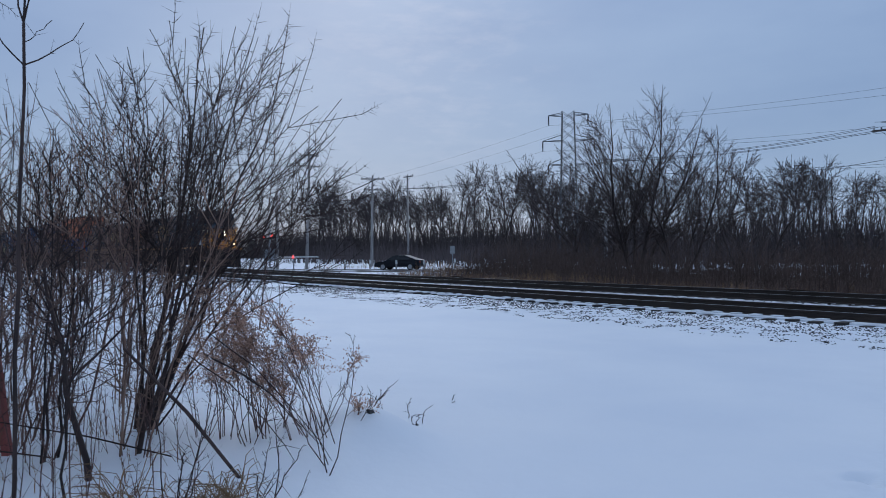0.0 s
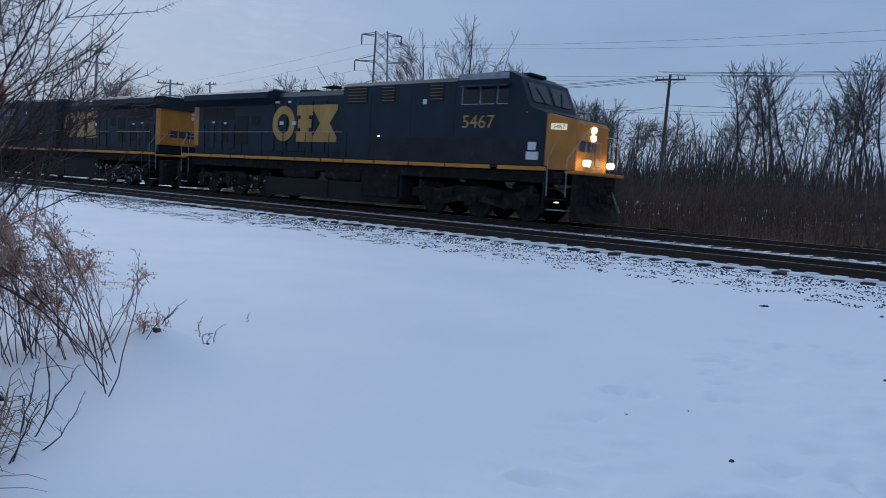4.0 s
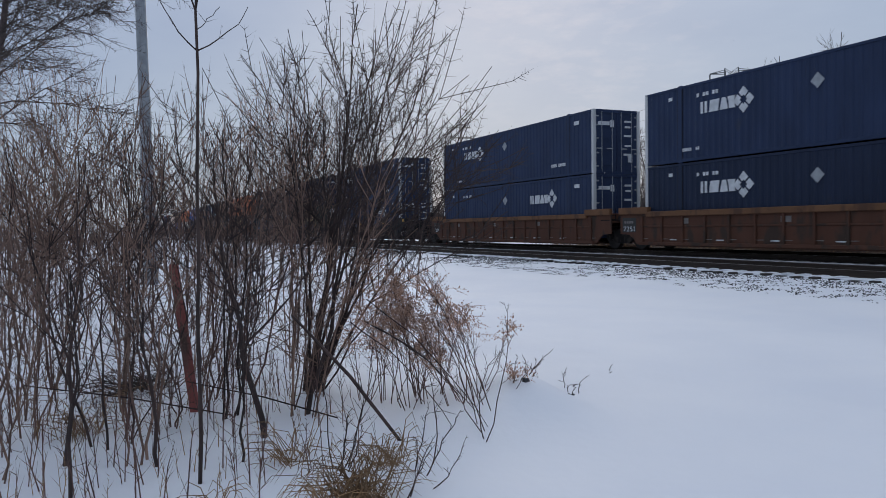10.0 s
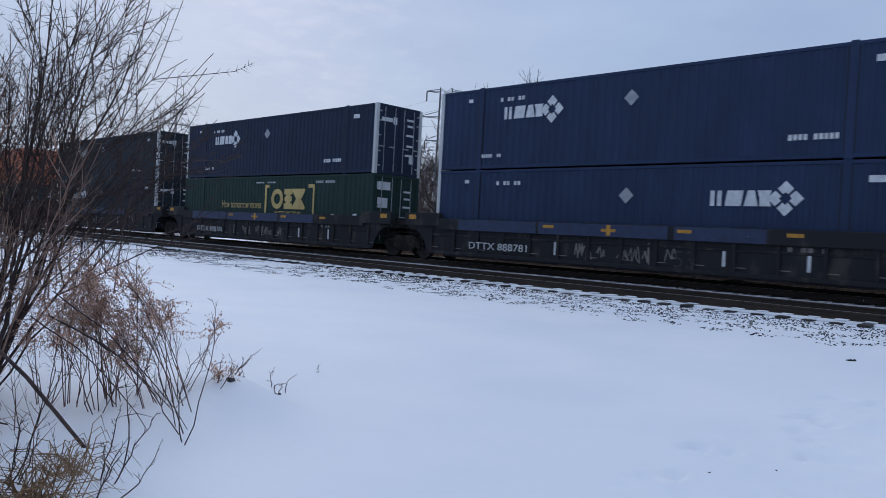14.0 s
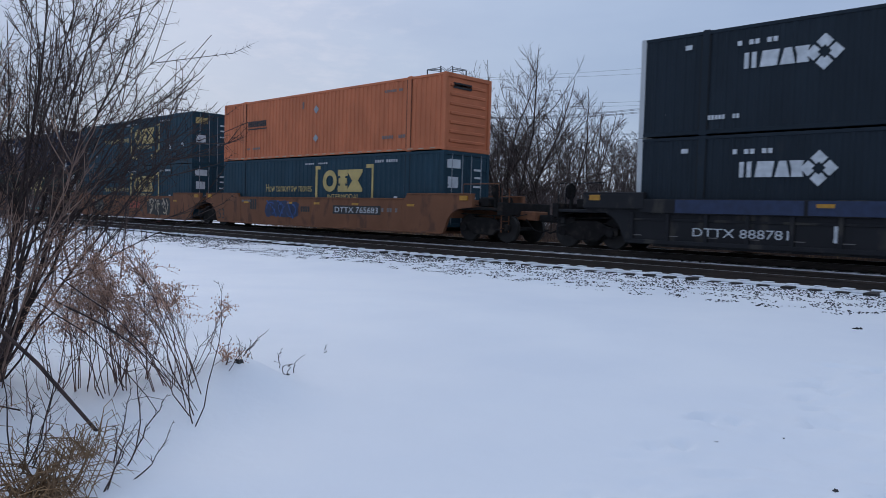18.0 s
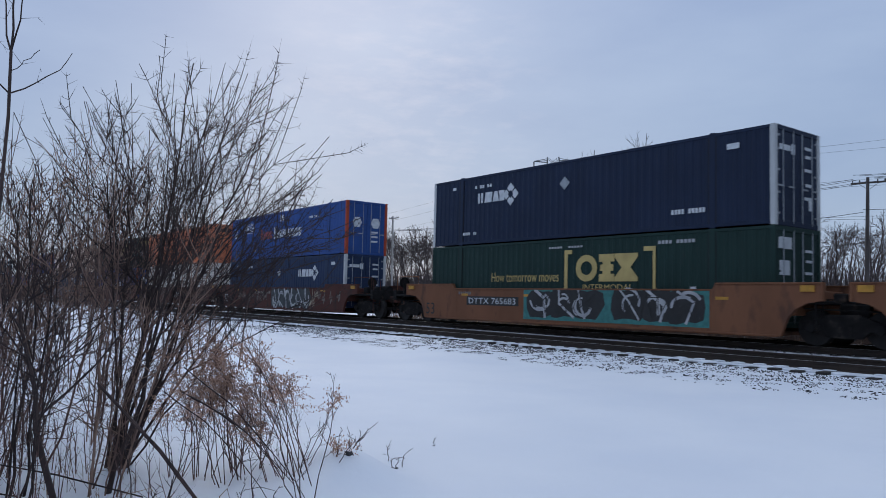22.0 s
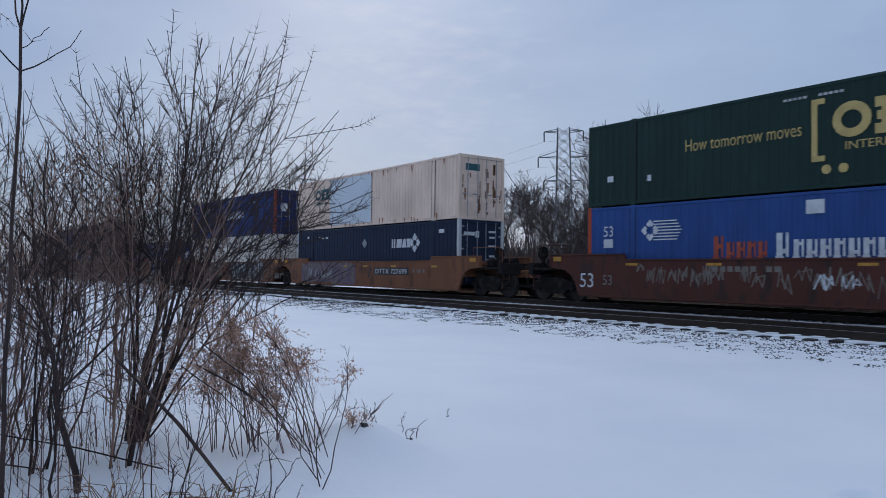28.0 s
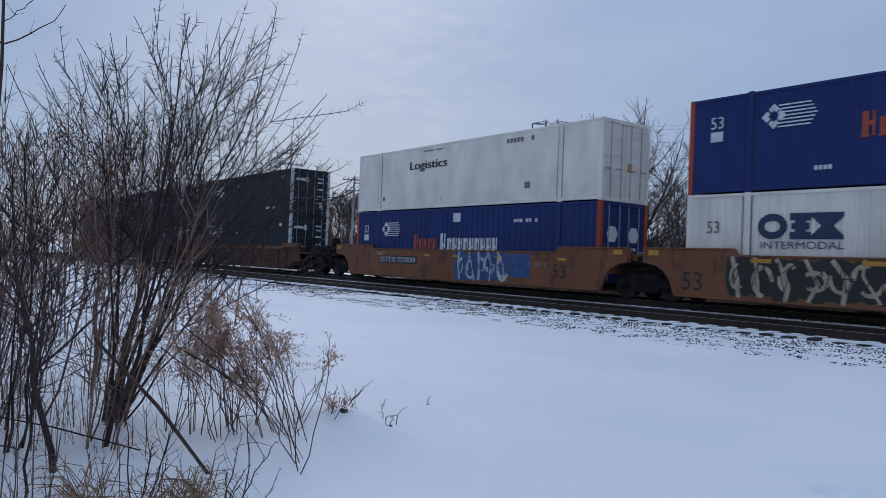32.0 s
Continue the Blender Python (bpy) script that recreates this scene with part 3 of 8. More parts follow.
def spray(x0, x1, z0, z1, y, fill, edge, parent, n, seed, label):
    """A sprayed piece: dark ragged ground, swelling pale signs over it, thin strokes on top."""
    r = random.Random(seed)
    w, h = (x1 - x0) / n, z1 - z0
    back, front, thin = [], [], []
    for i in range(n):
        cx, cz = x0 + w * (i + 0.5), (z0 + z1) / 2 + r.uniform(-0.04, 0.04)
        k = 13
        rad = [r.uniform(0.8, 1.08) for _ in range(k)]
        back.append([(cx + w * 0.72 * rad[j] * math.cos(2 * math.pi * j / k), cz + h * 0.52 * min(1.0, rad[j]) * max(-0.96, min(0.96, 1.5 * math.sin(2 * math.pi * j / k)))) for j in range(k)])
        for _ in range(2):
            a0, sw = r.uniform(0, 6.3), r.uniform(1.6, 3.4) * r.choice((-1, 1))
            rx, rz = w * r.uniform(0.2, 0.5), h * r.uniform(0.2, 0.42)
            ox, oz = cx + r.uniform(-0.14, 0.14) * w, cz + r.uniform(-0.12, 0.12) * h
            front += ribbon([(ox + rx * math.cos(a0 + sw * j / 7), oz + rz * math.sin(a0 + sw * j / 7)) for j in range(8)], h * r.uniform(0.05, 0.11))
        front += ribbon([(cx - w * r.uniform(0.1, 0.5), cz + h * 0.45), (cx + r.uniform(-0.4, 0.4) * w, cz + r.uniform(-0.2, 0.2) * h), (cx + w * r.uniform(-0.2, 0.5), cz - h * 0.45)], h * r.uniform(0.06, 0.12))
        thin += ribbon(scribble(r, cx, cz, w * 1.05, h * 0.9, 6), 0.03)
    g = stroke_mesh("graffiti", back, y, edge, parent, label)
    stroke_mesh("graffiti_fill", front, y - 0.006, fill, g)
    stroke_mesh("graffiti_stroke", thin, y - 0.011, edge, g)
    return g

# ---------------------------------------------------------------- ground, tracks, road
NEAR_Y, FAR_Y, RAIL_Z, GAUGE = 16.60, 21.415, 0.23, 1.435


def bump_at(x, y, cx, cy, rx, ry, h):
    return h * math.exp(-(((x - cx) / rx) ** 2 + ((y - cy) / ry) ** 2))


def ground_z(x, y):
    z = 0.05 * noise.noise(Vector((x * 0.12, y * 0.12, 0.3)))
    near = math.exp(-max(0.0, math.hypot(x + 3, y - 5) - 9) / 4)
    z += near * (0.018 * noise.noise(Vector((x * 0.8, y * 0.8, 2.0))) + 0.008 * noise.noise(Vector((x * 2.3, y * 2.3, 5.0))))
    trod = max(0.0, min(1.0, (x + 2.6) / 1.6)) * max(0.0, min(1.0, (9.5 - y) / 3)) * near      # trodden snow
    z += trod * 0.11 * min(0.0, noise.noise(Vector((x * 2.6, y * 2.6, 9.0))) + 0.12) + trod * 0.034 * noise.noise(Vector((x * 5.5, y * 5.5, 1.0)))
    z += bump_at(x, y, -5.6, 3.0, 0.8, 0.5, 0.16) + bump_at(x, y, -5.45, 3.25, 0.5, 0.32, 0.14) + bump_at(x, y, -5.1, 2.5, 0.5, 0.4, 0.06) + bump_at(x, y, -6.3, 2.0, 1.3, 1.2, 0.10) + bump_at(x, y, -4.2, 1.6, 0.8, 0.6, 0.07)
    if 11.0 < y < 26:                                          # the track bed
        k = min(1.0, (y - 11.0) / 3.5, (26 - y) / 2.0)
        z = z * (1 - k) + k * 0.015
    if y > 24:
        z -= 0.35 * min(1.0, (y - 24) / 5)
    if y < -3 or x < -14:
        z += 0.10 * noise.noise(Vector((x * 0.2, y * 0.2, 4.0)))
    return z


def lines(*runs):
    out = []
    for a, b, s in runs:
        k = a
        while k < b - 1e-6:
            out.append(k)
            k += s
    return out


gx = lines((-2600, -400, 550), (-400, -100, 60), (-100, -20, 4), (-20, -9.5, 0.75), (-9.5, -2.7, 0.11), (-2.7, 3.0, 0.055), (3.0, 12, 0.75), (12, 60, 6), (60, 400, 85), (400, 2700, 570))
gy = lines((-2600, -200, 600), (-200, -20, 36), (-20, 0.6, 1.3), (0.6, 2.6, 0.11), (2.6, 9.0, 0.06), (9.0, 11.5, 0.11), (11.5, 27, 0.75), (27, 70, 4), (70, 400, 55), (400, 2700, 570))
gs = Shape()
gs.smooth = True
gs.v = [(x, y, ground_z(x, y)) for y in gy for x in gx]
nx = len(gx)
fr = random.Random(71)
for _ in range(330):                                   # footprints and scuffs in the trodden snow
    cx, cy = fr.uniform(-2.5, 2.8), 3.0 + 5.6 * fr.random() ** 0.8
    if noise.noise(Vector((cx * 0.5, cy * 0.5, 8.0))) < -0.15 - 0.12 * (cx + 2.5) / 5:
        continue
    a, ln, wd, dp = fr.gauss(0.6, 0.7), fr.uniform(0.07, 0.17), fr.uniform(0.045, 0.08), fr.uniform(0.012, 0.034)
    ca, sa = math.cos(a), math.sin(a)
    for j, y in enumerate(gy):
        if abs(y - cy) > 0.4:
            continue
        for i, x in enumerate(gx):
            if abs(x - cx) < 0.4:
                u, v = (x - cx) * ca + (y - cy) * sa, (y - cy) * ca - (x - cx) * sa
                k = (u / ln) ** 2 + (v / wd) ** 2
                px_, py_, pz_ = gs.v[j * nx + i]
                gs.v[j * nx + i] = (px_, py_, pz_ - dp * math.exp(-k * k) + dp * 0.35 * math.exp(-(math.sqrt(k) - 1.7) ** 2 * 3))
gs.f = [(j * nx + i, j * nx + i + 1, (j + 1) * nx + i + 1, (j + 1) * nx + i) for j in range(len(gy) - 1) for i in range(nx - 1)]
solid("ground", gs, SNOW, "fresh snow over flat ground with faint dents", "snow", kind="structure")


def stone(s, x, y, z, r, rnd):
    a = rnd.uniform(0, 6.3)
    ca, sa = math.cos(a), math.sin(a)
    sx, sy, sz = r * rnd.uniform(0.8, 1.3), r * rnd.uniform(0.7, 1.1), r * rnd.uniform(0.5, 0.95)
    pts = []
    for px, py, pz in ((-1, -0.7, -0.6), (0.9, -0.9, -0.5), (1, 0.8, -0.6), (-0.8, 1, -0.5), (-0.6, -0.5, 0.7), (0.5, -0.6, 0.9), (0.7, 0.5, 0.6), (-0.5, 0.6, 0.8)):
        px, py, pz = px * sx * rnd.uniform(0.75, 1.2), py * sy * rnd.uniform(0.75, 1.2), pz * sz * rnd.uniform(0.75, 1.2)
        pts.append((x + px * ca - py * sa, y + px * sa + py * ca, z + pz))
    s.add(pts, [(0, 3, 2, 1), (4, 5, 6, 7), (0, 1, 5, 4), (1, 2, 6, 5), (2, 3, 7, 6), (3, 0, 4, 7)])


rnd = random.Random(11)
bal = Shape()
for _ in range(36000):
    x = rnd.uniform(-44, 6) if rnd.random() < 0.84 else rnd.uniform(-90, 14)
    u = rnd.random()
    edge = 0.45 * noise.noise(Vector((x * 0.35, 1.0, 0)))
    y = 15.22 - (3.2 + edge) * u ** 1.15
    if noise.noise(Vector((x * 2.1, y * 2.4, 3))) < -0.36 + 0.45 * u:
        continue
    stone(bal, x, y, ground_z(x, y) + rnd.uniform(-0.007, 0.010), rnd.uniform(0.007, 0.018) * (1.6 if rnd.random() < 0.05 else 1), rnd)
for _ in range(4500):
    x = rnd.uniform(-60, 14)
    y = rnd.choice((rnd.uniform(16.0, 17.2), rnd.uniform(17.6, 20.3), rnd.uniform(20.8, 22), rnd.uniform(22.4, 25)))
    stone(bal, x, y, 0.03 + rnd.uniform(-0.01, 0.03), rnd.uniform(0.02, 0.04), rnd)
solid("ballast", bal, STONE, "dark ballast stones showing through thin snow beside the track", "ballast", kind="stuff")


def railway(name, cy, far, label):
    tr = thing(name, label, "railway track", pose(0, cy, 0), kind="structure")
    hw = 0.035
    prof = [(-0.07, 0), (0.07, 0), (0.07, 0.012), (0.012, 0.03), (0.01, 0.125), (hw, 0.135), (hw, 0.163), (hw - 0.008, 0.17), (-hw + 0.008, 0.17), (-hw, 0.163), (-hw, 0.135), (-0.01, 0.125), (-0.012, 0.03), (-0.07, 0.012)]
    for sgn in (-1, 1):
        yy = sgn * (GAUGE / 2 + hw)
        z0 = RAIL_Z - 0.172 + (0.012 * sgn if far else 0)
        rail = part("rail", Shape().prism_x([(yy + a, z0 + b) for a, b in prof], -420, 180), RAIL, tr, "rusty brown steel rail")
        part("rail_head", Shape().prism_x([(yy - 0.022, z0 + 0.1705), (yy + 0.022, z0 + 0.1705), (yy + 0.022, z0 + 0.1725), (yy - 0.022, z0 + 0.1725)], -420, 180), RAIL_TOP, rail, "narrow worn bright running band")
    return tr


near_track = railway("railway_track", NEAR_Y, False, "rusty unused rails on snow-dusted wooden ties")
far_track = railway("railway_track", FAR_Y, True, "rails in use under the freight train, dark ties")
strip = Shape()
rs = random.Random(5)
for y0, y1, z0 in ((15.98, 17.18, 0.045), (17.5, 20.45, 0.07), (20.85, 21.98, 0.03), (22.4, 25.0, 0.03)):
    n = 300
    k = len(strip.v)
    for i in range(n + 1):
        x = -120 + 150 * i / n
        a, b = y0 + rs.uniform(-0.03, 0.03), y1 + rs.uniform(-0.05, 0.03)
        strip.v += [(x, a, z0 - 0.03), (x, (a + b) / 2, z0 + rs.uniform(-0.01, 0.015)), (x, b, z0 - 0.03)]
    for i in range(n):
        q = k + i * 3
        strip.f += [(q, q + 3, q + 4, q + 1), (q + 1, q + 4, q + 5, q + 2)]
strip.smooth = True
solid("track_snow", strip, SNOW_DIRTY, "thin wind-blown snow between the rails and the two tracks", "snow", kind="stuff")

road = Shape()
rd0, rdir, rside = Vector((-60.8, 38.3, -0.315)), Vector((-0.825, -0.565, 0)), Vector((0.565, -0.825, 0))
road.v = [tuple(rd0 + rdir * k + rside * w + Vector((0, 0, dz))) for k in (-120, -60, -20, 0, 16) for w, dz in ((-4.4, 0.0), (4.4, 0.0), (4.4, -0.2), (-4.4, -0.2))]
road.f = [tuple(i * 4 + a for a in (0, 1)) + tuple((i + 1) * 4 + a for a in (1, 0)) for i in range(4)] + [(i * 4 + 1, i * 4 + 2, i * 4 + 6, i * 4 + 5) for i in range(4)] + [(i * 4, i * 4 + 4, i * 4 + 7, i * 4 + 3) for i in range(4)]
solid("road", road, ASPHALT, "asphalt road with packed snow leading to a level crossing", "road", kind="structure")

# ---------------------------------------------------------------- the train
SPEED = 12.0
MOVERS = []


def rolling(ob, s0, z=RAIL_Z):
    """A thing of the train: s0 is its place along the track at the clip's start."""
    MOVERS.append((ob, s0, z))
    ob.matrix_basis = pose(s0, FAR_Y, z, -1.0)
    return ob


CL, CW, CH = 16.15, 2.59, 2.90


def corrugated(x0, x1, y, z0, z1, depth, pitch, out):
    """A ribbed side sheet; out: -1 or 1, the way it faces."""
    s = Shape()
    n = max(1, round((x1 - x0) / pitch))
    p = (x1 - x0) / n
    xs = []
    for i in range(n):
        a = x0 + i * p
        xs += [(a, 0), (a + p * 0.32, 0), (a + p * 0.42, 1), (a + p * 0.90, 1)]
    xs.append((x1, 0))
    for x, k in xs:
        yy = y - out * depth * k
        s.v += [(x, yy, z0), (x, yy, z1), (x, y - out * 0.06, z0), (x, y - out * 0.06, z1)]
    for i in range(len(xs) - 1):
        q = i * 4
        s.f += [(q, q + 4, q + 5, q + 1), (q + 2, q + 3, q + 7, q + 6), (q + 1, q + 5, q + 7, q + 3)]
    return s


def container(label, paint, posts, doors="rods", rib=0.30, depth=0.022, cap=None):
    c = thing("shipping_container", label, "container", group="containers on the train")
    hw = CW / 2
    cap = cap or paint
    for sgn in (-1, 1):
        part("side_panel", corrugated(0.10, CL - 0.10, sgn * (hw - 0.012), 0.14, CH - 0.10, depth, rib, sgn), paint, c)
        part("bottom_rail", Shape().cbox(0.12, CL - 0.12, sgn * (hw - 0.05) - 0.05, sgn * (hw - 0.05) + 0.05, 0.035, 0.15, 0.012), cap, c)
        part("top_rail", Shape().cbox(0.12, CL - 0.12, sgn * (hw - 0.05) - 0.05, sgn * (hw - 0.05) + 0.05, CH - 0.11, CH - 0.012, 0.012), cap, c)
        for x in (0.0, CL):
            part("corner_post", Shape().cbox(min(x, CL - 0.16), min(x, CL - 0.16) + 0.16, sgn * (hw - 0.075) - 0.08, sgn * (hw - 0.075) + 0.08, 0.0, CH, 0.015), posts, c, "corner post")
        for x in (2.0, CL - 2.0):
            part("lifting_post", Shape().cbox(x - 0.11, x + 0.11, sgn * (hw - 0.055) - 0.06, sgn * (hw - 0.055) + 0.062, 0.0, CH, 0.012), paint, c)
            for dx in (-0.125, 0.125):
                part("post_seam", Shape().box(x + dx - 0.013, x + dx + 0.013, sgn * (hw - 0.012) - 0.004, sgn * (hw - 0.012) + 0.004, 0.15, CH - 0.11), DARKGAP, c)
            part("lifting_casting", Shape().cbox(x - 0.09, x + 0.09, sgn * (hw - 0.08) - 0.07, sgn * (hw - 0.08) + 0.07, CH - 0.01, CH + 0.025, 0.012), paint, c)
    part("roof", Shape().cbox(0.05, CL - 0.05, -hw + 0.06, hw - 0.06, CH - 0.05, CH - 0.008, 0.01), paint, c)
    part("floor", Shape().cbox(0.1, CL - 0.1, -hw + 0.08, hw - 0.08, 0.06, 0.16, 0.01), BLACKIRON, c)
    part("end_wall", Shape().cbox(0.03, 0.10, -hw + 0.1, hw - 0.1, 0.1, CH - 0.08, 0.01), paint, c)
    part("door_header", Shape().cbox(CL - 0.14, CL - 0.005, -hw + 0.15, hw - 0.15, CH - 0.15, CH, 0.012), cap, c)
    part("door_sill", Shape().cbox(CL - 0.14, CL - 0.005, -hw + 0.15, hw - 0.15, 0.0, 0.16, 0.012), cap, c)
    if doors == "rods":
        for sgn in (-1, 1):
            d = part("door", Shape().cbox(CL - 0.09, CL - 0.035, min(sgn * 0.01, sgn * (hw - 0.15)), max(sgn * 0.01, sgn * (hw - 0.15)), 0.16, CH - 0.15, 0.012), paint, c)
            for f_ in (0.22, 0.72):
                yy = sgn * (hw - 0.15) * f_
                part("locking_rod", Shape().tube([(CL - 0.015, yy, 0.10), (CL - 0.015, yy, CH - 0.09)], 0.017, 6), GALV, d, "galvanised locking rod")
                part("handle", Shape().cbox(CL - 0.02, CL + 0.012, yy - 0.02, yy + 0.30 * sgn if sgn > 0 else yy + 0.02, 1.12, 1.17, 0.008) if sgn > 0 else Shape().cbox(CL - 0.02, CL + 0.012, yy - 0.30, yy + 0.02, 1.12, 1.17, 0.008), GALV, d)
            for z in (0.35, 0.95, 1.6, 2.2, 2.6):
                part("hinge", Shape().cbox(CL - 0.05, CL - 0.008, sgn * (hw - 0.23) - 0.07, sgn * (hw - 0.23) + 0.07, z - 0.03, z + 0.03, 0.008), GALV if posts is OLDWHITE else cap, d)
            q = Shape()
            for i in range(4):
                z = 0.38 + i * 0.62
                q.cbox(CL - 0.038, CL - 0.026, min(sgn * 0.10, sgn * (hw - 0.28)), max(sgn * 0.10, sgn * (hw - 0.28)), z, z + 0.40, 0.008)
            part("door_panel", q, paint, d)
    else:
        q = Shape()
        for i in range(7):
            z = 0.30 + i * 0.35
            q.cbox(CL - 0.10, CL - 0.02, -hw + 0.30, hw - 0.30, z, z + 0.14, 0.03)
        d = part("end_panel", Shape().cbox(CL - 0.12, CL - 0.06, -hw + 0.1, hw - 0.1, 0.1, CH - 0.08, 0.01), paint, c)
        part("end_rib", q, paint, d)
    return c


NS = -CW / 2 - 0.001            # the plane of a container's near side


def door_mark(c, material, z, y, w, h, name="door_marking", label=""):
    s = Shape().box(CL - 0.036, CL - 0.020, y - w / 2, y + w / 2, z, z + h)
    return part(name, s, material, c, label)


def make_umax(label, paint, low, plain_post=False):
    c = container(label, paint, OLDWHITE)
    lx, lz = (10.7, 1.72) if low else (3.1, 1.72)
    H_ = 0.42
    plate("brand_block", [rect(lx, lx + 0.12, lz, lz + H_), rect(lx + 0.20, lx + 0.32, lz, lz + H_), [(lx + 0.42, lz), (lx + 0.86, lz), (lx + 0.92, lz + H_), (lx + 0.48, lz + H_)],
                          [(lx + 0.94, lz), (lx + 1.32, lz), (lx + 1.22, lz + H_), (lx + 1.04, lz + H_)], [(lx + 1.36, lz), (lx + 1.66, lz), (lx + 1.60, lz + 0.21), (lx + 1.66, lz + H_), (lx + 1.30, lz + H_), (lx + 1.36, lz + 0.21)]], NS, LETTER, c, "white brand mark of plain blocks")
    plate("brand_diamond", diamond(lx + 2.02, lz + 0.21, 0.46, 0.17), NS, LETTER, c, "white ring-shaped diamond")
    plate("placard", diamond(8.05, 2.05 if not low else 2.0, 0.25), NS, GALV, c, "pale metal placard")
    bars(2.15, 0.42, 0.9, 0.12, NS, LETTER, c, 9, 3)
    bars(2.9, 2.35, 1.1, 0.13, NS, LETTER, c, 7, 4)
    bars(12.7, 0.52, 1.25, 0.15, NS, LETTER, c, 10, 6)
    plate("placard", [rect(14.65, 15.05, 2.33, 2.5), rect(1.4, 1.6, 2.42, 2.55)], NS, LETTER, c)
    door_mark(c, LETTER, 2.2, -0.7, 0.62, 0.16)
    door_mark(c, LETTER, 2.12, -0.25, 0.2, 0.3)
    for i, (z, w) in enumerate(((2.35, 0.4), (2.1, 0.3), (1.7, 0.42), (1.25, 0.34), (0.85, 0.46))):
        door_mark(c, LETTER if i % 2 else PAPER, z, 0.62, w, 0.09)
    door_mark(c, PAPER, 0.55, 0.75, 0.24, 0.32)
    return c


def make_csx(label, paint, top, patch=False):
    c = container(label, paint, paint)
    if patch:
        return c
    write("How tomorrow moves", 5.95, 1.52 if not top else 1.72, 3.75, 0.38, NS - 0.004, CONTYEL, c, "yellow slogan lettering")
    z = 1.62
    for x, sg in ((8.1, 1), (12.0, -1)):
        plate("bracket", [rect(x - 0.11 * sg if sg < 0 else x, x if sg < 0 else x + 0.16, z - 0.85, z + 0.85), rect(min(x, x + 0.36 * sg), max(x, x + 0.36 * sg), z + 0.70, z + 0.85), rect(min(x, x + 0.36 * sg), max(x, x + 0.36 * sg), z - 0.85, z - 0.70)], NS, CONTYEL, c, "yellow bracket")
    emblem(10.05, z + 0.18, 2.7, 0.95, NS, CONTYEL, c, "yellow company mark of three heavy shapes")
    write("INTERMODAL", 10.1, z - 0.5, 2.2, 0.22, NS - 0.004, CONTYEL, c, "small yellow lettering")
    plate("dot", [[(x + 0.13 * math.cos(a * 0.628), z - 1.08 + 0.13 * math.sin(a * 0.628)) for a in range(10)] for x in (8.5, 8.95, 11.1, 11.55)], NS, CONTYEL, c, "yellow dots under the brackets")
    bars(7.3, 2.55, 1.7, 0.07, NS, SPRAY_WHITE, c, 12, 3)
    bars(12.2, 2.52, 1.4, 0.11, NS, SPRAY_WHITE, c, 10, 8)
    plate("placard", [rect(14.9, 15.15, 1.0, 1.2), rect(13.4, 13.6, 0.9, 1.15), rect(0.9, 1.15, 0.85, 1.05), rect(2.6, 2.75, 0.75, 0.95)], NS, LETTER, c)
    door_mark(c, CONTYEL if top else PAPER, 2.25, -0.72, 0.72, 0.34)
    door_mark(c, PAPER, 1.2 if top else 1.5, -0.75, 0.55, 0.42)
    for i, (zz, w) in enumerate(((2.2, 0.4), (1.9, 0.34), (1.55, 0.42))):
        door_mark(c, LETTER, zz, 0.62, w, 0.08)
    return c


def make_orange(label, right_mark=False):
    c = container(label, ORANGE, ORANGE, "ribs", rib=0.27, depth=0.034)
    x = 12.0 if right_mark else 2.35
    plate("brand_block", [rect(x + i * 0.185, x + i * 0.185 + 0.14, 1.62, 1.9) for i in range(9)] + [rect(x, x + 1.68, 1.48, 1.54)], NS, LETTERBLK, c, "black brand name as plain blocks with a rule")
    plate("placard", diamond(8.05, 2.1, 0.19) + diamond(8.05, 0.82, 0.19), NS, GALV, c, "pale metal placards")
    bars(2.3, 0.5, 1.2, 0.1, NS, LETTERDIM, c, 9, 2)
    bars(12.6, 0.55, 1.4, 0.13, NS, LETTERDIM, c, 10, 3)
    bars(7.0, 2.2, 0.3, 0.3, NS, LETTERDIM, c, 2, 4)
    bars(12.7, 2.4, 1.1, 0.1, NS, LETTERDIM, c, 9, 5)
    plate("hook_strip", [rect(0.5 + i * 0.62, 0.78 + i * 0.62, 0.07, 0.11) for i in range(25)], NS - 0.005, SPRAY_CREAM, c, "pale scuffs along the bottom rail")
    door_mark(c, LETTERBLK, 2.35, -0.35, 1.0, 0.22)
    return c


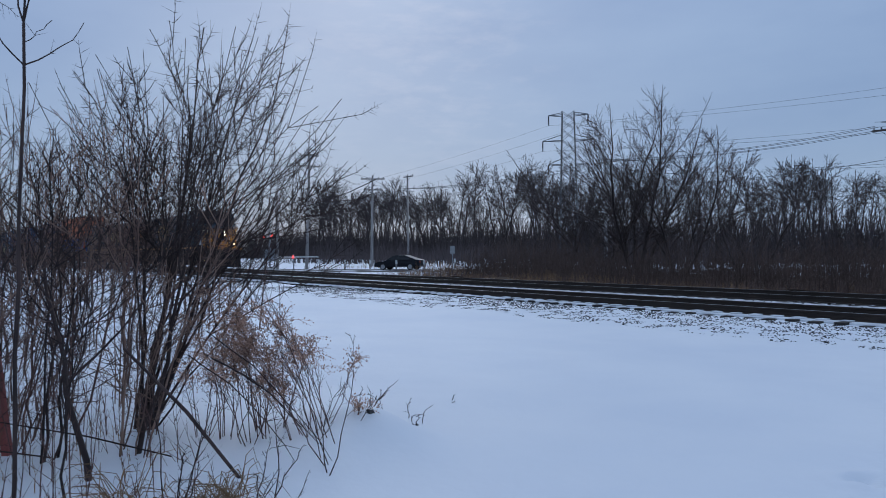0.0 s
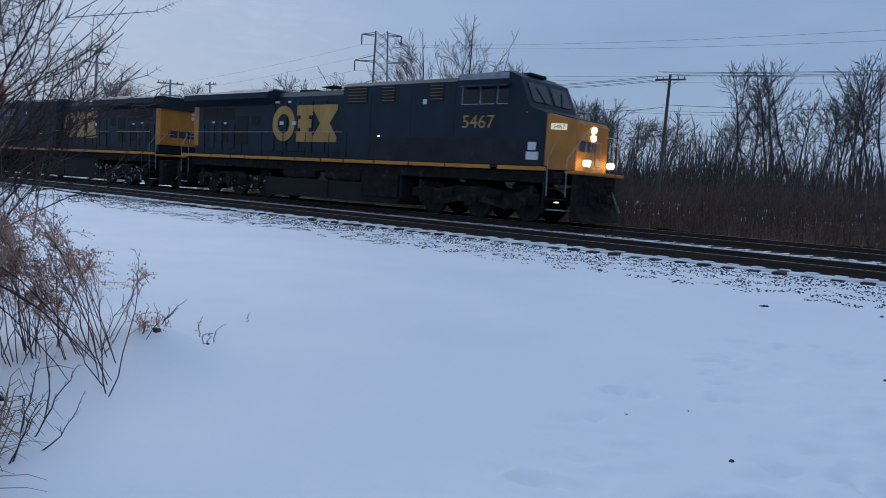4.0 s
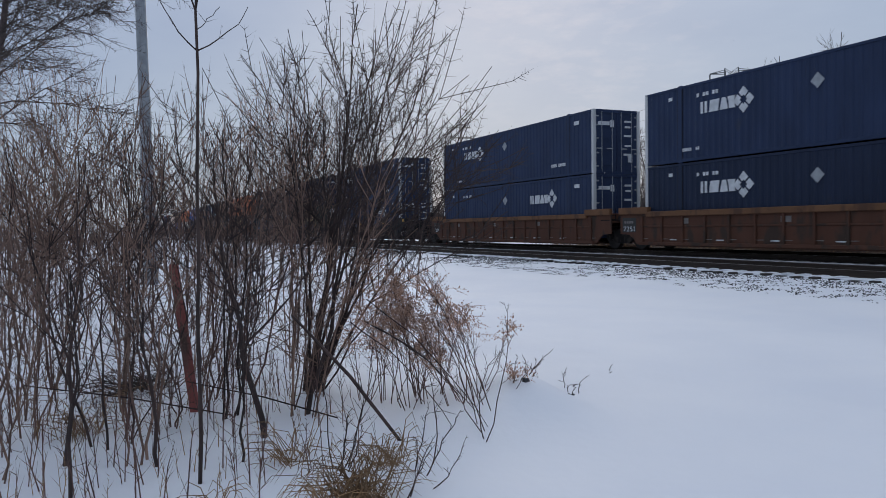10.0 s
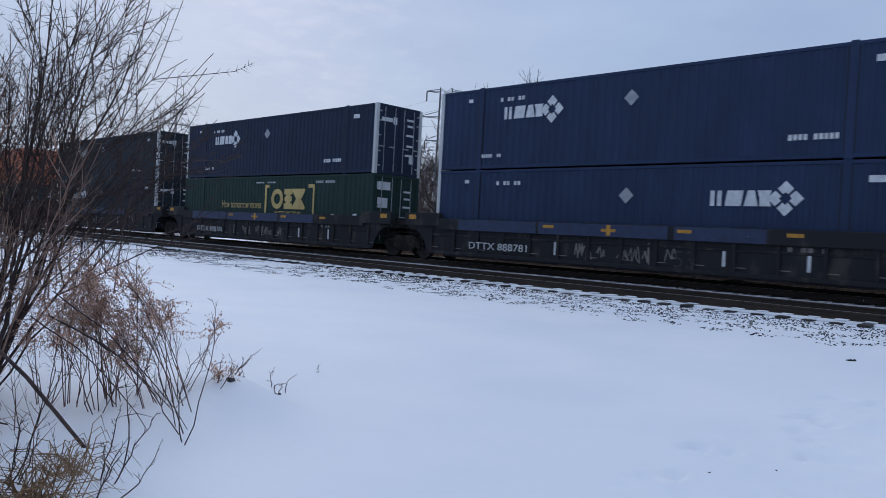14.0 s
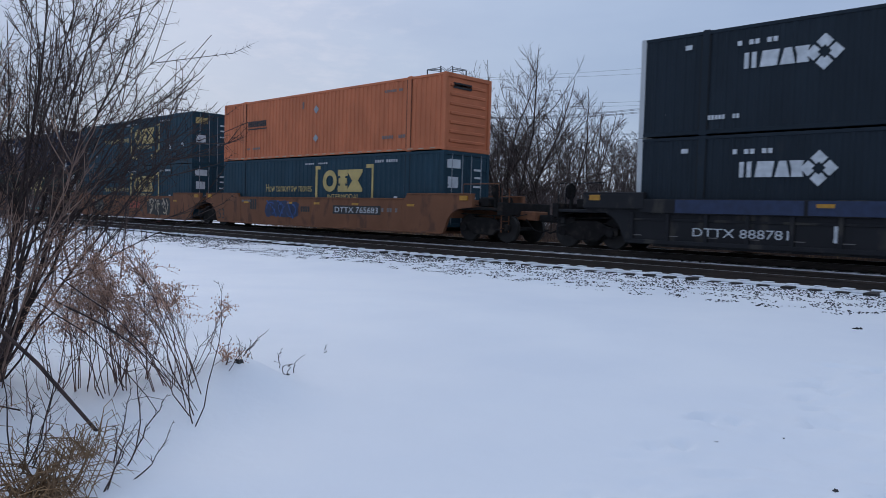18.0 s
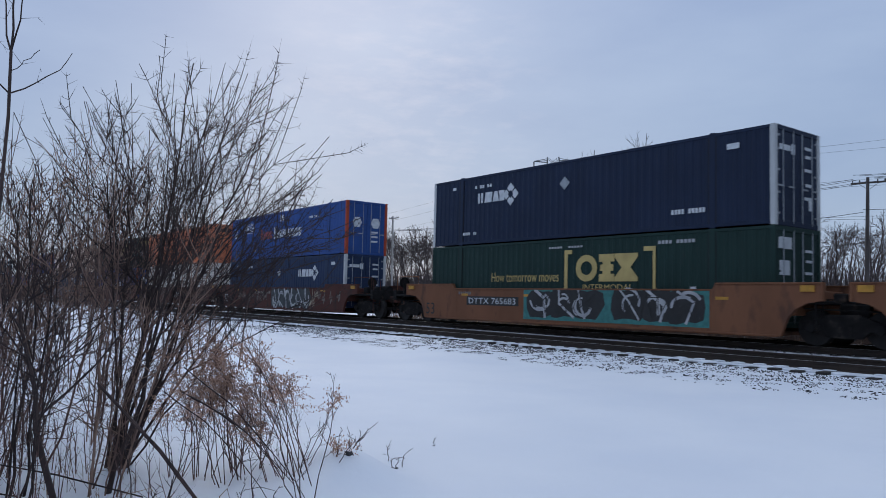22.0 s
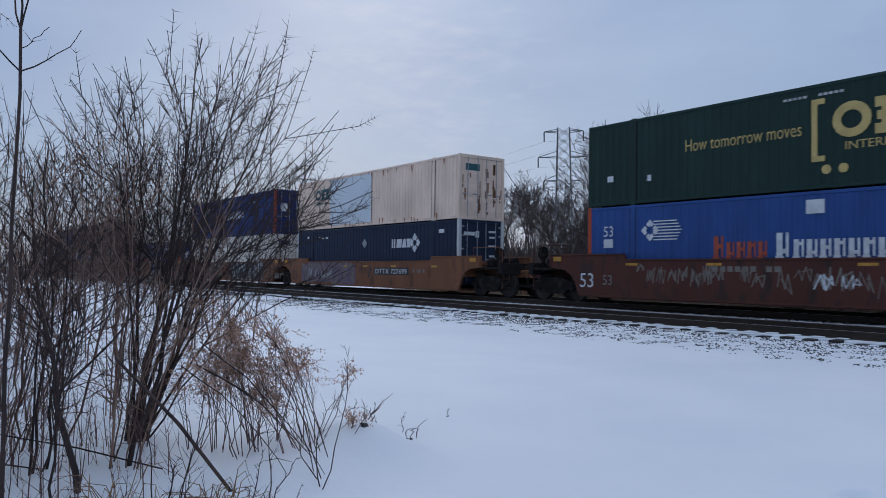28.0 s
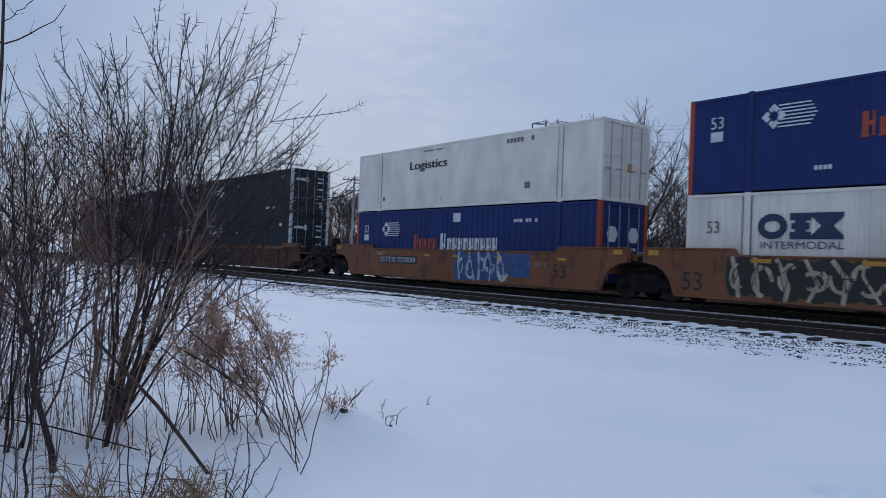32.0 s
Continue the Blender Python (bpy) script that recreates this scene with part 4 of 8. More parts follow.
def make_pacer(label, paint, top):
    c = container(label, paint, REDPOST, rib=0.33)
    z = 1.45 if not top else 1.62
    rq = random.Random(7)

    def heavy(x, w, h):
        """One heavy upright block with a slit and a foot, thick and thin strokes."""
        k = rq.choice((0.14, 0.42, 0.66))
        return [rect(x, x + w * 0.42, z - 0.34, z - 0.34 + h), rect(x + w * 0.66, x + w * 0.84, z - 0.34, z - 0.34 + h), rect(x + w * 0.42, x + w * 0.66, z - 0.34 + h * k, z - 0.34 + h * (k + 0.2)), rect(x - 0.03, x + w * 0.5, z - 0.37, z - 0.31)]

    polys = heavy(5.1, 0.38, 0.64)
    for i in range(4):
        polys += heavy(5.53 + i * 0.34, 0.31, 0.46)
    plate("brand_block", polys, NS, LETTERRED, c, "red brand name as plain blocks")
    polys = heavy(7.1, 0.42, 0.68)
    for i in range(9):
        polys += heavy(7.60 + i * 0.37, 0.34, 0.48)
    plate("brand_block", polys, NS, LETTER, c, "white brand name as plain blocks")
    ez = 2.02 if not top else 2.1
    plate("emblem_diamond", diamond(2.72, ez, 0.36, 0.17), NS, LETTER, c, "white ring-shaped diamond emblem")
    plate("emblem_stripe", [rect(2.85, 3.95 - abs(i - 3) * 0.06, ez - 0.33 + i * 0.1, ez - 0.29 + i * 0.1) for i in range(7)], NS, LETTER, c, "thin white stripes trailing the emblem")
    write("53", 0.95, ez + 0.02, 0.42, 0.36, NS - 0.004, LETTER, c, "white number")
    plate("placard", [rect(0.75, 1.15, ez - 0.55, ez - 0.25), rect(7.95, 8.45, 2.28, 2.66)], NS, PAPER, c)
    bars(11.8, 2.2, 1.5, 0.13, NS, LETTER, c, 9, 7)
    bars(3.9, 0.5, 0.5, 0.12, NS, LETTER, c, 4, 9)
    for y in (-0.62, 0.55):
        s = Shape().prism_x([(y - 0.30, 1.75), (y - 0.15, 1.48), (y + 0.15, 1.48), (y + 0.30, 1.75), (y + 0.15, 2.02), (y - 0.15, 2.02)], CL - 0.030, CL - 0.019)
        part("door_emblem", s, LETTER, c, "white six-sided door emblem")
    for i, zz in enumerate((1.2, 0.95, 0.7)):
        door_mark(c, LETTER, zz, 0.5, 0.4, 0.1)
    return c


def make_white(label, paint, kind):
    c = container(label, paint, paint, rib=0.27 if kind != "logistics" else 0.6, depth=0.034 if kind != "logistics" else 0.006)
    if kind == "logistics":
        for k, dx in enumerate((-0.025, 0.0, 0.025)):      # heavy strokes
            write("Logistics", 5.95 + dx, 1.98, 2.8, 0.5, NS - 0.006 - 0.002 * k, LETTERBLK, c, "heavy black lettering")
        bars(11.2, 2.45, 1.6, 0.17, NS, LETTERDIM, c, 8, 3)
        bars(5.6, 2.62, 1.6, 0.06, NS, LETTERDIM, c, 12, 5)
        plate("placard", [rect(12.3, 12.6, 0.6, 0.85), rect(2.3, 2.5, 0.5, 0.7)], NS, LETTERDIM, c)
        part("door_mark", Shape().box(CL - 0.036, CL - 0.02, 0.1, 0.35, 1.1, 1.4), YELPAD, c)
    elif kind == "cream":
        emblem(3.25, 2.0, 1.75, 0.62, NS, LETTERTEAL, c, "teal company mark of heavy shapes")
        bars(2.5, 1.42, 1.5, 0.14, NS, LETTERTEAL, c, 10, 3)
        plate("patch", [rect(4.15, 8.65, 0.2, 2.74)], NS - 0.001, PATCHWHITE, c, "repainted pale patch")
        door_mark(c, LETTERTEAL, 2.2, -0.55, 0.8, 0.3)
        rr = random.Random(12)
        for k in range(26):
            y = rr.choice((-1.1, -0.62, -0.2, 0.25, 0.7, 1.08)) + rr.gauss(0, 0.05)
            h = rr.uniform(0.12, 0.7)
            door_mark(c, RUST, rr.uniform(0.2, 2.6 - h), y, rr.uniform(0.04, 0.15), h, "rust_streak", "rust stain")
        drips = []
        for k in range(34):
            x, h = rr.uniform(0.2, CL - 0.2), rr.uniform(0.05, 0.35)
            z0 = rr.choice((0.06, 2.78 - h))
            drips.append([(x, z0), (x + rr.uniform(0.02, 0.07), z0), (x + rr.uniform(0.03, 0.12), z0 + h), (x - 0.02, z0 + h)])
        stroke_mesh("rust_drip", drips, NS - 0.006, RUST, c, "rust drips along the rails")
    elif kind == "plain":
        bars(12.6, 2.35, 1.3, 0.12, NS, LETTERDIM, c, 9, 6)
        bars(0.5, 2.3, 0.5, 0.2, NS, LETTERDIM, c, 3, 8)
        for y in (-1.0, -0.55, -0.1, 0.1, 0.55, 1.0):
            door_mark(c, LETTERDIM, 0.3, y, 0.04, 2.3, "door_seal", "dark door seal")
    else:
        emblem(3.55, 1.9, 2.35, 0.72, NS, LETTERNAVY, c, "navy company mark of heavy shapes")
        write("INTERMODAL", 3.6, 1.38, 2.3, 0.2, NS - 0.004, LETTERNAVY, c, "navy lettering")
        write("53", 0.92, 1.9, 0.42, 0.36, NS - 0.004, LETTERDIM, c, "faded number")
        door_mark(c, LETTERNAVY, 2.2, -0.55, 0.8, 0.3)
    return c


# --- well cars


def wheelset(parent, x, r=0.48):
    w = Shape()
    w.smooth = False
    for sgn in (-1, 1):
        yy = sgn * 0.75
        w.tube([(x, yy - sgn * 0.1, r), (x, yy - sgn * 0.065, r), (x, yy - sgn * 0.06, r), (x, yy + sgn * 0.065, r), (x, yy + sgn * 0.06, r), (x, yy + sgn * 0.02, r), (x, yy + sgn * 0.015, r), (x, yy + sgn * 0.10, r)], [r + 0.025, r + 0.025, r, r, r - 0.07, r - 0.09, 0.19, 0.13], 24)
    w.tube([(x, -0.95, r), (x, 0.95, r)], 0.08, 8)
    return part("wheelset", w, WHEELSTEEL, parent, "dark steel wheels on an axle")


def car_truck(parent, x, base=1.78):
    t = part("truck", Shape().cbox(x - 0.25, x + 0.25, -0.95, 0.95, 0.40, 0.72, 0.03), TRUCKIRON, parent, "grimy cast-iron wheel truck")
    for sgn in (-1, 1):
        y0, y1 = (sgn * 1.0 - 0.07, sgn * 1.0 + 0.07)
        b = base / 2
        part("side_frame", Shape().prism_y([(x - b - 0.25, 0.42), (x - b - 0.25, 0.62), (x - b + 0.1, 0.70), (x - 0.35, 0.86), (x + 0.35, 0.86), (x + b - 0.1, 0.70), (x + b + 0.25, 0.62), (x + b + 0.25, 0.42), (x + b - 0.25, 0.42), (x + 0.42, 0.24), (x - 0.42, 0.24), (x - b + 0.25, 0.42)], y0, y1), TRUCKIRON, t)
        for k in (-1, 1):
            part("bearing_cap", Shape().tube([(x + k * b, sgn * 1.04, 0.48), (x + k * b, sgn * 1.13, 0.48)], 0.13, 10), BLACKIRON, t)
        for k in (-0.13, 0.13):
            part("spring", Shape().tube([(x + k, sgn * 1.0, 0.28), (x + k, sgn * 1.0, 0.55)], 0.085, 8), TRUCKIRON, t)
    for k in (-1, 1):
        wheelset(parent, x + k * base / 2)
    return t


def well_car(label, paint, style, front_end, rear_end):
    """One unit: origin at the rear end of its container; the well is 17 m long. front_end, rear_end: whether a coupler is there."""
    u = thing("well_car", label, "railway car", group="well cars of the train")
    a, b = -0.55, CL + 0.55
    top, bot = {"smooth": (1.51, 0.23), "rib": (1.55, 0.25), "deep": (1.56, 0.28)}[style]
    hi = top + 0.19
    fe, re_ = b + (1.15 if front_end else 0.88), a - (1.15 if rear_end else 0.88)
    for sgn in (-1, 1):

        def slab(name, x0, x1, yi, yo, z0, z1, c, mat, label=""):
            return part(name, Shape().cbox(x0, x1, min(sgn * yi, sgn * yo), max(sgn * yi, sgn * yo), z0, z1, c), mat, u, label)

        cove = [(fe, 1.22), (b + 0.42, 1.14), (b + 0.12, 0.98), (b - 0.10, 0.74), (b - 0.22, 0.45), (b - 0.30, bot), (a + 0.30, bot), (a + 0.22, 0.45), (a + 0.10, 0.74), (a - 0.12, 0.98), (a - 0.42, 1.14), (re_, 1.22)]
        if style == "rib":                         # square ends, the wheels show below them
            cove = [(fe, 0.66), (b + 0.30, 0.62), (b + 0.05, 0.46), (b - 0.15, bot), (a + 0.15, bot), (a - 0.05, 0.46), (a - 0.30, 0.62), (re_, 0.66)]
        y0, y1 = (1.38, 1.50) if style == "smooth" else (1.38, 1.43)
        crest = [(re_, hi), (a + 2.3, hi), (a + 2.42, top), (b - 2.42, top), (b - 2.3, hi), (fe, hi)] if style == "smooth" else [(re_, top - 0.05), (fe, top - 0.05)]
        part("side_sheet", Shape().prism_y(crest + cove, min(sgn * y0, sgn * y1), max(sgn * y0, sgn * y1)), paint, u, "side sheet with arched cut-outs over the trucks")
        if style == "smooth":
            slab("top_flange", a + 2.5, b - 2.5, 1.34, 1.535, top - 0.05, top + 0.004, 0.01, paint)
            slab("bottom_flange", a + 0.4, b - 0.4, 1.40, 1.525, bot - 0.03, bot + 0.03, 0.01, paint)
            for x0, x1 in ((re_ + 0.02, a + 2.3), (b - 2.3, fe - 0.02)):
                slab("end_flange", x0, x1, 1.34, 1.535, hi - 0.045, hi + 0.004, 0.01, paint, "scuffed raised rim over the end")
            for x in (a + 2.62, a + 5.4, (a + b) / 2, b - 5.4, b - 2.62):
                slab("weld_seam", x - 0.012, x + 0.012, 1.49, 1.507, bot + 0.05, top - 0.06, 0.003, paint)
            for x in (re_ + 0.06, fe - 0.06):
                slab("end_post", x - 0.05, x + 0.05, 1.36, 1.53, 1.2, hi, 0.015, paint)
        else:
            ch = 0.21 if style == "rib" else 0.42
            slab("top_chord", a + 0.85, b - 0.85, 1.36, 1.53, top - ch, top, 0.02, CARTAN if style == "rib" else paint, "scuffed box-section top chord")
            for x0, x1 in ((re_, a + 0.95), (b - 0.95, fe)):
                slab("end_chord", x0, x1, 1.34, 1.545, top - ch + 0.12, hi, 0.02, CARTAN if style == "rib" else paint)
            slab("bottom_chord", a + 0.35, b - 0.35, 1.38, 1.50, bot - 0.04, bot + 0.09, 0.02, paint)
            n = 15
            for i in range(n):
                x = a + 0.55 + (b - a - 1.1) * i / (n - 1)
                slab("side_rib", x - 0.055, x + 0.055, 1.42, 1.50, bot + 0.05, top - ch + 0.02, 0.015, paint)
                slab("rib_foot", x - 0.07, x + 0.32, 1.425, 1.445, bot + 0.20, bot + 0.225, 0.004, LETTERDIM)
            slab("mid_stiffener", a + 0.4, b - 0.4, 1.42, 1.46, 0.92, 0.99, 0.012, paint)
        for x in (re_ + 0.42, fe - 0.42) if style != "rib" else ():
            slab("yellow_pad", x - 0.19, x + 0.19, 1.50, 1.552, hi - 0.25, hi - 0.08, 0.003, YELPAD, "yellow reflective marker")
    part("well_floor", Shape().cbox(a + 1.2, b - 1.2, -1.39, 1.39, 0.18, 0.30, 0.02), paint, u)
    part("bulkhead", Shape().cbox(a - 0.05, a + 0.05, -1.38, 1.38, 0.8, top, 0.02), paint, u)
    part("bulkhead", Shape().cbox(b - 0.05, b + 0.05, -1.38, 1.38, 0.8, top, 0.02), paint, u)
    for end, coupler, sg in ((b, front_end, 1), (a, rear_end, -1)):
        ln = 3.1 if coupler else 1.2
        e0, e1 = min(end, end + sg * ln), max(end, end + sg * ln)
        part("centre_sill", Shape().cbox(e0, e1, -0.36, 0.36, 0.80, 1.12, 0.03), paint if style == "smooth" else BLACKIRON, u)
        part("end_platform", Shape().cbox(min(end, end + sg * (2.4 if coupler else 0.8)), max(end, end + sg * (2.4 if coupler else 0.8)), -1.35, 1.35, 1.12, 1.22, 0.02), BLACKIRON if style == "smooth" else paint, u, "grated platform over the truck")
        if coupler:
            car_truck(u, end + sg * 1.30)
            part("cut_lever", Shape().tube([(end + sg * 2.55, -1.35, 1.0), (end + sg * 2.6, -0.9, 0.9), (end + sg * 2.75, -0.2, 1.05)], 0.018, 6), BLACKIRON, u)
            part("air_hose", Shape().tube([(end + sg * 2.7, -0.35, 0.85), (end + sg * 2.95, -0.33, 0.5), (end + sg * 3.3, -0.28, 0.38), (end + sg * 3.6, -0.2, 0.5)], 0.028, 6), BLACKIRON, u)
            part("brake_rod", Shape().tube([(end + sg * 0.1, -0.95, 0.98), (end + sg * 2.2, -0.95, 0.92)], 0.022, 6), BLACKIRON, u)
            part("brake_pipe", Shape().tube([(end - sg * 0.3, -1.2, 1.32), (end + sg * 1.0, -1.15, 1.30), (end + sg * 2.3, -1.1, 1.0)], 0.02, 6), BLACKIRON, u)
            part("valve_body", Shape().cbox(end + sg * 1.45 - 0.2, end + sg * 1.45 + 0.2, -1.2, -0.85, 1.24, 1.55, 0.04), BLACKIRON, u)
            part("stirrup_step", Shape().tube([(end + sg * 2.1, -1.38, 0.95), (end + sg * 2.1, -1.4, 0.45), (end + sg * 2.45, -1.4, 0.45), (end + sg * 2.45, -1.38, 0.95)], 0.018, 6), BLACKIRON, u)
            for zz in (1.45, 1.75):
                part("grab_iron", Shape().tube([(end + sg * 0.35, -1.42, zz - 0.25), (end + sg * 0.75, -1.42, zz - 0.25)], 0.014, 5), paint, u)
            part("end_beam", Shape().cbox(min(end + sg * 2.2, end + sg * 2.45), max(end + sg * 2.2, end + sg * 2.45), -1.38, 1.38, 0.95, 1.40, 0.02), BLACKIRON, u)
            k = part("coupler", Shape().cbox(min(end + sg * 3.0, end + sg * 3.65), max(end + sg * 3.0, end + sg * 3.65), -0.13, 0.13, 0.75, 1.02, 0.05), BLACKIRON, u, "steel knuckle coupler")
            for yy in (-1.25, -0.85):
                part("ladder_rail", Shape().tube([(end + sg * 2.3, yy, 0.35), (end + sg * 2.3, yy, 1.9)], 0.018, 6), paint, u)
            for z in (0.5, 0.75, 1.0):
                part("ladder_rung", Shape().tube([(end + sg * 2.3, -1.25, z), (end + sg * 2.3, -0.85, z)], 0.014, 6), paint, u)
            part("handrail", Shape().tube([(end + sg * 0.5, -1.3, 1.2), (end + sg * 0.5, -1.3, 2.05), (end + sg * 2.2, -1.3, 2.05), (end + sg * 2.2, -1.3, 1.2)], 0.02, 6), paint, u)
            part("brake_cylinder", Shape().tube([(end + sg * 0.5, 0.4, 1.45), (end + sg * 1.3, 0.4, 1.45)], 0.2, 12), BLACKIRON, u)
            part("air_reservoir", Shape().tube([(end + sg * 0.7, -0.5, 1.42), (end + sg * 1.7, -0.5, 1.42)], 0.18, 12), BLACKIRON, u)
            part("hand_brake_wheel", Shape().tube([(end + sg * 1.9, -1.1, 1.78), (end + sg * 1.96, -1.1, 1.78)], 0.26, 16), BLACKIRON, u)
            part("brake_stand", Shape().cbox(end + sg * 1.9 - 0.05, end + sg * 1.9 + 0.05, -1.16, -1.04, 1.22, 1.75, 0.01), BLACKIRON, u)
        elif sg > 0:
            car_truck(u, end + 1.2)
            part("brake_rod", Shape().tube([(end + 0.1, -0.98, 1.0), (end + 2.2, -0.98, 0.95)], 0.022, 6), BLACKIRON, u)
            part("brake_pipe", Shape().tube([(end - 0.3, -1.1, 1.34), (end + 1.2, -1.0, 1.22), (end + 2.4, -1.1, 1.34)], 0.022, 6), BLACKIRON, u)
            part("valve_body", Shape().cbox(end + 0.95, end + 1.3, -1.15, -0.8, 1.18, 1.42, 0.04), BLACKIRON, u)
            part("connector", Shape().cbox(end + 0.8, end + 1.6, -0.5, 0.5, 0.78, 1.15, 0.04), BLACKIRON, u)
            part("grating", Shape().cbox(end + 0.15, end + 0.75, -1.45, -0.9, 1.22, 1.26, 0.01), BLACKIRON, u)
            for yy in (-1.4, -1.0):
                part("ladder_rail", Shape().tube([(end + 0.62, yy, 0.45), (end + 0.62, yy, 1.75)], 0.018, 6), BLACKIRON, u)
            for z in (0.55, 0.85, 1.15, 1.45):
                part("ladder_rung", Shape().tube([(end + 0.62, -1.4, z), (end + 0.62, -1.0, z)], 0.014, 6), BLACKIRON, u)
    ss = {"smooth": -1.503, "rib": -1.432, "deep": -1.432}[style]
    return u, ss


def car_marks(u, y, number, x, plate_back, fifty=(0.2, 0.78), dark=False):
    if plate_back:
        plate("number_panel", [rect(x, x + 3.15, 0.82, 1.18)], y, SPRAY_BLACK, u, "black number panel")
        write(number, x + 1.57, 1.0, 2.85, 0.24, y - 0.011, LETTER, u, "white car number")
    elif number:
        write(number, x + 1.3, 0.64, 2.6, 0.24, min(y, -1.502) - 0.006, LETTER, u, "white car number")
    write("53", fifty[0], fifty[1], 0.62, 0.5, y - 0.006, SPRAY_BLACK if dark else LETTER, u, "stencilled number")
    bars(12.9, 0.95, 1.0, 0.16, y, LETTERDIM, u, 6, 4)
    bars(2.2, 1.25, 1.0, 0.12, y, LETTERDIM, u, 7, 5)
    for i, xx in enumerate((2.4, 6.2, 8.3, 11.0, 14.4)):
        plate("reflector", [rect(xx, xx + 0.42, 1.20, 1.29)], y - 0.002, YELPAD, u, "yellow reflector strip")


# --- locomotives


def loco_truck(u, x0):
    t = part("truck", Shape().cbox(x0 - 2.3, x0 + 2.3, -0.85, 0.85, 0.55, 0.95, 0.05), TRUCKIRON, u, "three-axle truck, dusty iron with packed snow")
    for sgn in (-1, 1):
        y0, y1 = sorted((sgn * 1.06, sgn * 1.24))
        part("side_frame", Shape().prism_y([(x0 - 2.65, 0.58), (x0 - 2.65, 0.86), (x0 - 2.2, 0.96), (x0 - 1.4, 0.86), (x0 - 0.7, 1.02), (x0 + 0.7, 1.02), (x0 + 1.4, 0.86), (x0 + 2.2, 0.96), (x0 + 2.65, 0.86), (x0 + 2.65, 0.58), (x0 + 2.1, 0.50), (x0 + 1.35, 0.34), (x0 + 0.55, 0.50), (x0 - 0.55, 0.50), (x0 - 1.35, 0.34), (x0 - 2.1, 0.50)], y0, y1), TRUCKIRON, t)
        for k in (-2.0, 0.0, 2.0):
            part("journal_box", Shape().cbox(x0 + k - 0.24, x0 + k + 0.24, min(sgn * 1.2, sgn * 1.36), max(sgn * 1.2, sgn * 1.36), 0.33, 0.78, 0.04), TRUCKIRON, t)
            part("bearing_cap", Shape().tube([(x0 + k, sgn * 1.34, 0.53), (x0 + k, sgn * 1.42, 0.53)], 0.15, 12), BLACKIRON, t)
        for k in (-1.0, 1.0):
            part("brake_cylinder", Shape().tube([(x0 + k - 0.28, sgn * 1.3, 0.80), (x0 + k + 0.28, sgn * 1.3, 0.80)], 0.13, 10), TRUCKIRON, t)
            part("sand_pipe", Shape().tube([(x0 + k, sgn * 1.3, 0.9), (x0 + k * 1.25, sgn * 1.2, 0.5), (x0 + k * 1.3, sgn * 1.0, 0.2)], 0.03, 6), TRUCKIRON, t)
        for k in (-2.3, 2.3):
            part("spring", Shape().tube([(x0 + k, sgn * 1.15, 0.86), (x0 + k, sgn * 1.15, 1.15)], 0.12, 10), TRUCKIRON, t)
    for k in (-2.0, 0.0, 2.0):
        part("traction_motor", Shape().cbox(x0 + k - 0.85, x0 + k + 0.15, -0.68, 0.68, 0.28, 1.24, 0.12), BLACKIRON, t)
        wheelset(u, x0 + k, 0.53)


def snow_cake(u, x0, x1, seed, n, z0=0.3, z1=1.0, y=-1.37):
    """Smears and lumps of dirty snow that cling to ledges and slant down the frames."""
    r = random.Random(seed)
    s = Shape()
    for _ in range(n):
        cx, cz = r.uniform(x0, x1), r.choice((r.gauss(0.86, 0.05), r.gauss(0.45, 0.08), r.uniform(z0, z1)))
        w, h, a = 0.02 + 0.15 * r.random() ** 2.5, 0.015 + 0.07 * r.random() ** 2, r.gauss(0, 0.8)
        d = r.uniform(0.0, 0.05)
        k = 8
        pts = [(w * math.cos(6.283 * j / k) * r.uniform(0.6, 1.2), h * math.sin(6.283 * j / k) * r.uniform(0.5, 1.2)) for j in range(k)]
        pts = [(cx + px * math.cos(a) - pz * math.sin(a), cz + px * math.sin(a) + pz * math.cos(a)) for px, pz in pts]
        s.prism_y(pts, y - d if y < 0 else y, y if y < 0 else y + d)
    return part("packed_snow", s, SNOWCRUST, u, "smears of snow packed on the running gear")


